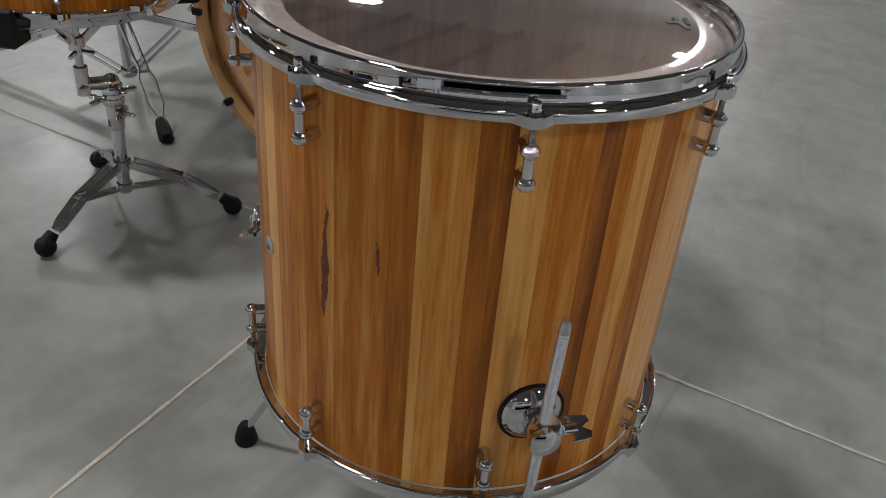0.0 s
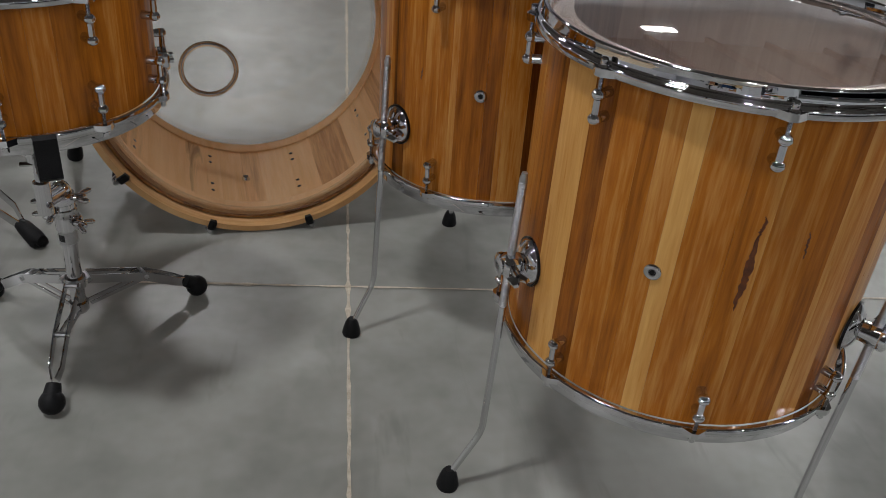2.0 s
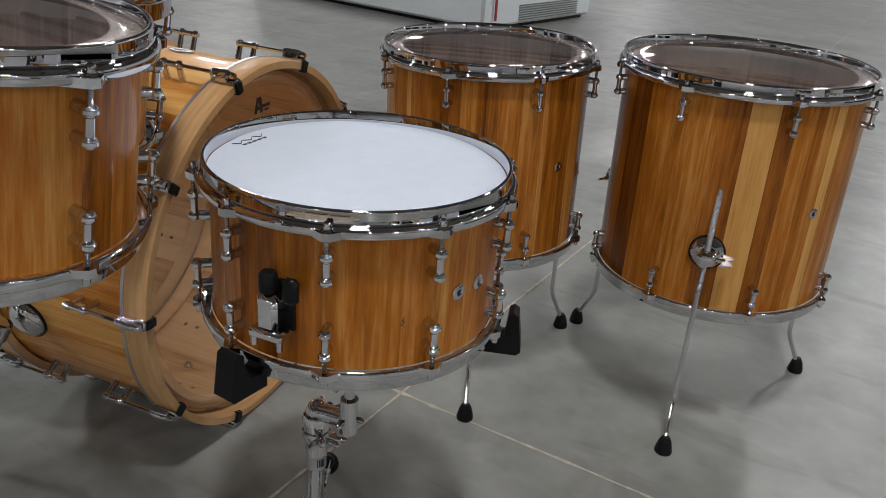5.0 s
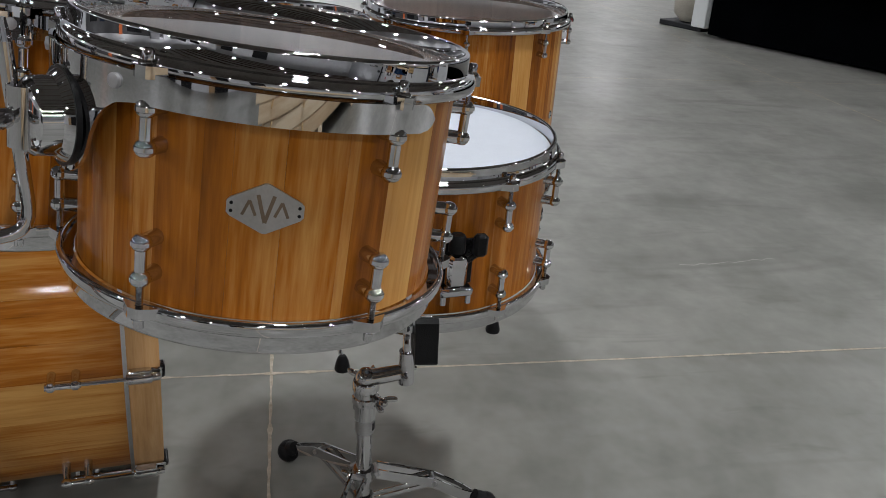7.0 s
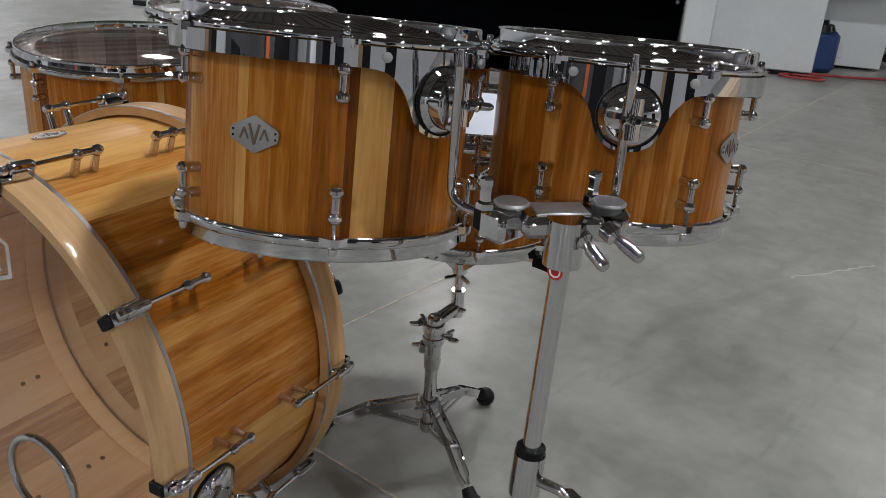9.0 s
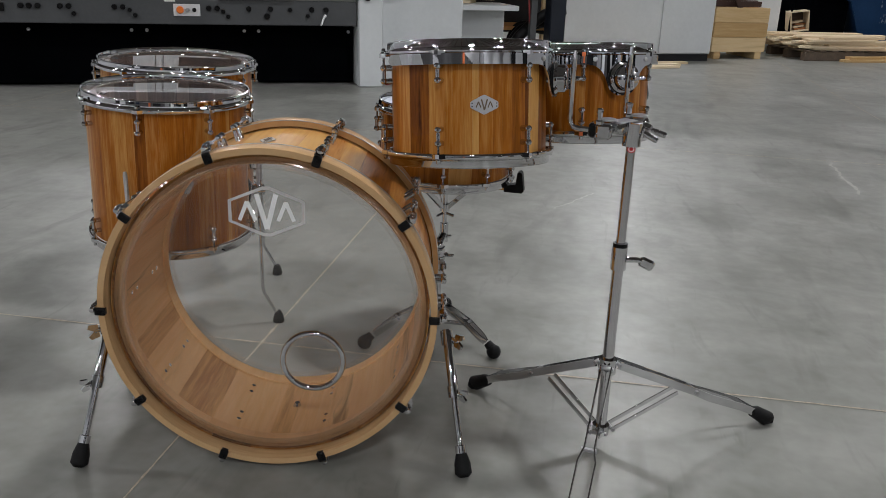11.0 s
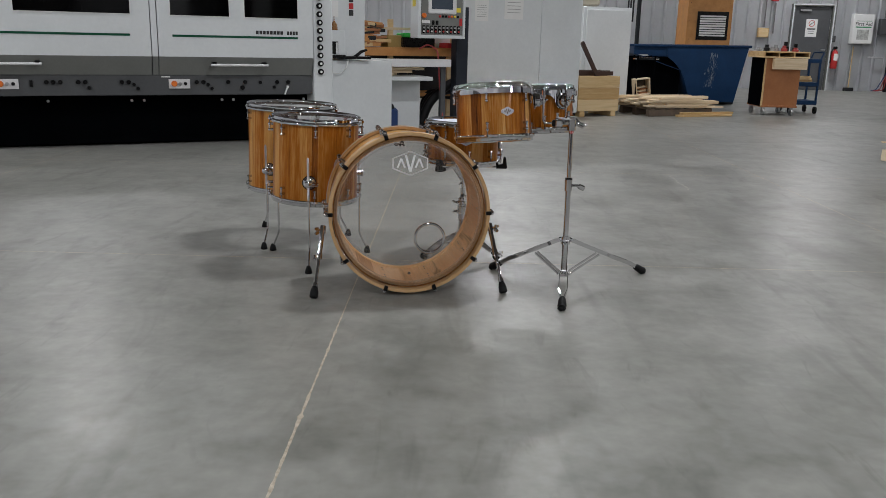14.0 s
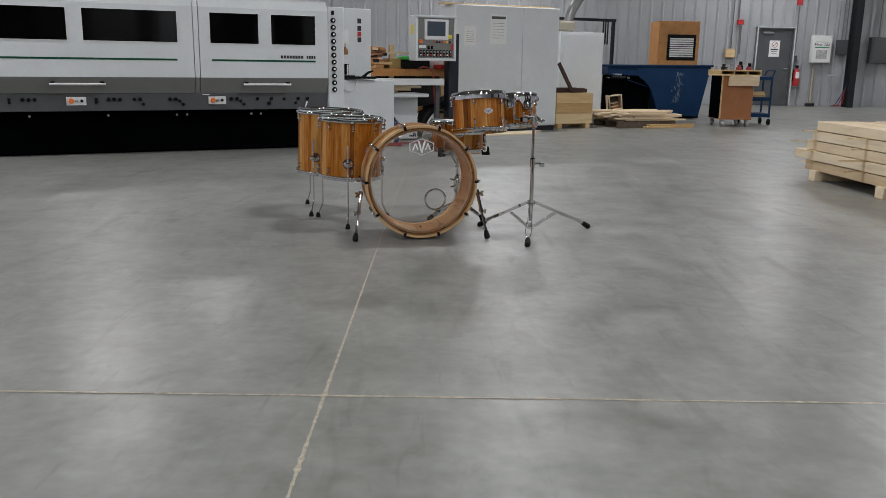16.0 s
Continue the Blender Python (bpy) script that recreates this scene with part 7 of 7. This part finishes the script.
def wall_box(name, x, z, w, h, mat, label, category, d=0.08):
    ob = wall_thing(name, x, label, category)
    part("body", block(B(), (0, d / 2, z), (w, d, h), None, 0.008), mat, ob)
    part("cover", block(B(), (0, d + 0.004, z), (w * 0.86, 0.008, h * 0.86), None, 0.003), mat, ob)
    return ob


wall_box("junction_box", -11.42, 1.62, 0.36, 0.40, DOOR_GREY, "grey junction box on the ribbed wall", "junction box", 0.14)
wall_box("breaker_panel", -12.45, 1.55, 0.62, 0.70, DOOR_GREY, "grey breaker panel on the ribbed wall", "breaker panel", 0.18)
wall_box("thermostat_box", -8.31, 1.42, 0.28, 0.24, PINE, "small wooden thermostat box on the wall", "thermostat")
wall_box("alarm_box", -8.53, 2.26, 0.17, 0.13, RED, "red alarm box high on the wall", "alarm")
wall_box("switch_box", -10.12, 1.30, 0.11, 0.16, DOOR_GREY, "small grey switch box by the door", "switch")
wall_box("exit_sign", -10.12, 2.98, 0.15, 0.50, RED, "red sign hanging high on the wall", "sign", 0.04)
for x, z0, z1 in ((-8.48, 2.36, CEIL), (-8.33, 1.56, CEIL), (-8.57, 1.4, 2.18), (-10.12, 1.38, CEIL), (-11.38, 1.82, CEIL), (-11.48, 1.82, CEIL), (-12.40, 1.9, CEIL)):
    ob = part("conduit", tube(B(), [(x, 0.03, z0), (x, 0.03, z1 - 0.02)], 0.016, 8), DUCT, None, "", WALLF)
    tagged(ob, "thin steel conduit running up the wall", "conduit", "wall conduits")
col = thing("steel_column", HALL @ pose(-11.55, WY0 + 0.45, 0), "dark steel building column by the wall", "column", "", "structure")
part("web", block(B(), (0, 0, CEIL / 2), (0.04, 0.30, CEIL)), DARK_STEEL, col)
for sy in (-0.16, 0.16):
    part("flange", block(B(), (0, sy, CEIL / 2), (0.17, 0.02, CEIL)), DARK_STEEL, col)
ob = part("white_pipe", tube(B(), [(-11.52, 0.55, 0.9), (-11.62, 0.5, CEIL - 0.02)], 0.03, 10), PAPER, None, "", WALLF)
tagged(ob, "white pipe running up beside the column", "pipe")
ob = part("wall_valve", tube(B(), [(-11.10, 0.0, 0.86), (-11.10, 0.14, 0.86), (-11.40, 0.14, 0.86)], 0.025, 10), ALU, None, "", WALLF)
tagged(ob, "horizontal pipe stub on the wall", "pipe")
br = wall_thing("push_broom", -10.62, "wooden push broom leaning against the wall", "broom")
part("handle", tube(B(), [(0, 0.16, 0.05), (-0.06, 0.02, 1.12)], 0.014, 8), PINE, br)
part("head", block(B(), (0, 0.17, 0.045), (0.26, 0.06, 0.09), None, 0.01), DARK_STEEL, br)
for k, mt in enumerate((HOSE_RED, HOSE_RED, JUG_BLUE)):
    pts = [(-11.72 + 0.04 * k, 0.35, 1.3 - 0.1 * k), (-11.5, 0.30, 0.5), (-11.45 + 0.1 * k, 0.35, 0.05), (-11.2 + 0.05 * k, 0.4, 0.03)]
    ob = part("air_hose", tube(B(), pts, 0.012, 8, 0.1), mt, None, "", WALLF)
    tagged(ob, "coiled air hose hanging by the column", "hose", "hoses by the column")
bg = thing("low_bench", HALL @ pose(-13.4, WY0 + 1.4, 0), "low dark bench stacked with boards near the wall", "bench")
part("top", block(B(), (0, 0, 0.42), (1.5, 0.9, 0.05)), DARK_STEEL, bg)
for sx in (-0.65, 0.65):
    for sy in (-0.38, 0.38):
        part("leg", block(B(), (sx, sy, 0.2), (0.06, 0.06, 0.40)), DARK_STEEL, bg)
for k in range(4):
    ob = part("board", block(B(), (0, 0, 0), (1.4, 0.18, 0.03)), PALE_PINE, None, "", HALL @ pose(-13.4, WY0 + 1.1 + 0.2 * k, 0.462, 0, 0, 2))
    tagged(ob, "pale board stacked on the low bench", "board", "boards on the bench")
pb = thing("wood_bin", HALL @ pose(-12.6, WY0 + 1.6, 0), "black plastic heap covered near the wall", "bin")
part("body", block(B(), (0, 0, 0.14), (0.6, 0.5, 0.28), None, 0.06), BLACK, pb)

# grey pipework above the metal cabinet
bm = tube(B(), [(-8.5, -8.3, 1.70), (-8.55, -8.3, 2.10), (-8.95, -8.35, 2.60), (-10.9, -8.4, 2.70)], 0.10, 14, 0.25)
ob = part("extraction_duct", bm, DUCT, None, "", None)
tagged(ob, "bent galvanised extraction duct", "duct")
bm = tube(B(), [(-8.5, -8.3, 0.0), (-8.5, -8.3, 1.71)], 0.10, 12)
ob = part("duct_riser", bm, DUCT, None, "", None)
tagged(ob, "galvanised duct riser standing on the floor", "duct")
rk = thing("clamp_rail", pose(-9.2, -8.6, 0, 0, 0, -2.58), "dark steel rail with clamps hanging from it", "rail")
part("rail", block(B(), (0, 0, 2.02), (1.6, 0.06, 0.06)), DARK_STEEL, rk)
for sx in (-0.75, 0.75):
    part("upright", block(B(), (sx, 0, 1.0), (0.06, 0.06, 2.0)), DARK_STEEL, rk)
for k in range(3):
    part("clamp", block(B(), (-0.45 - 0.06 * k, 0.05, 1.75), (0.02, 0.03, 0.5)), DARK_STEEL, rk)

# ---- stacked lumber on bearers, out on the floor ----
ST = pose(-4.72, 0.93, 0, 0, 0, -113)
rng = random.Random(31)
for k in range(3):
    ob = part("bearer", block(B(), (0, 0, 0.05), (0.12, 1.5, 0.10), None, 0.004), PALE_PINE, None, "", ST @ pose(-0.25 - 1.1 * k, -0.75, 0))
    tagged(ob, "pale wooden bearer under the lumber stack", "bearer", "stack bearers")
for j in range(5):
    for k in range(7):
        x = -1.55 + rng.uniform(-0.05, 0.05) + 0.22 * (j == 1) + 0.06 * (j == 2) - 0.05 * j
        ob = part("plank", block(B(), (0, 0, 0), (3.1, 0.19, 0.089), None, 0.004), PALE_PINE, None, "", ST @ pose(x, -0.12 - 0.205 * k + rng.uniform(-0.004, 0.004), 0.14 + 0.096 * j, 0, 0, rng.uniform(-0.5, 0.5)))
        tagged(ob, "thick pale planed plank in the lumber stack", "plank", "stacked planks")
    if j < 4:
        for k in range(4):
            ob = part("sticker_strip", block(B(), (0, 0, 0), (0.035, 1.72, 0.006)), PINE, None, "", ST @ pose(-0.2 - 0.85 * k, -0.70 + 0.05 * ((j + k) % 3 - 1), 0.188 + 0.096 * j))
            tagged(ob, "thin spacer strip between the planks", "spacer", "spacer strips")

# ---- light-grey machine beyond the floor toms ----
gm = thing("grey_machine", HALL @ pose(4.25, 2.15, 0, 0, 0, -6), "light-grey floor-standing machine with a louvred vent", "machine")
part("body", block(B(), (0.83, 1.3, 0.63), (1.66, 2.6, 1.20), None, 0.02), MACHINE_GREY, gm)
part("plinth", block(B(), (0.83, 1.3, 0.015), (1.56, 2.5, 0.03)), BLACK, gm, "dark recessed plinth")
for k in range(7):
    part("vent_slat", block(B(), (0.95, -0.004, 0.062 + 0.018 * k), (0.92, 0.010, 0.008)), MACHINE_MID, gm)
bm = tube(B(), [(0.22, -0.02, 1.22), (0.12, -0.02, 0.6), (0.14, -0.02, 0.08)], 0.010, 8, 0.2)
part("hose", bm, HOSE_RED, gm, "thin red hose hanging down its side")
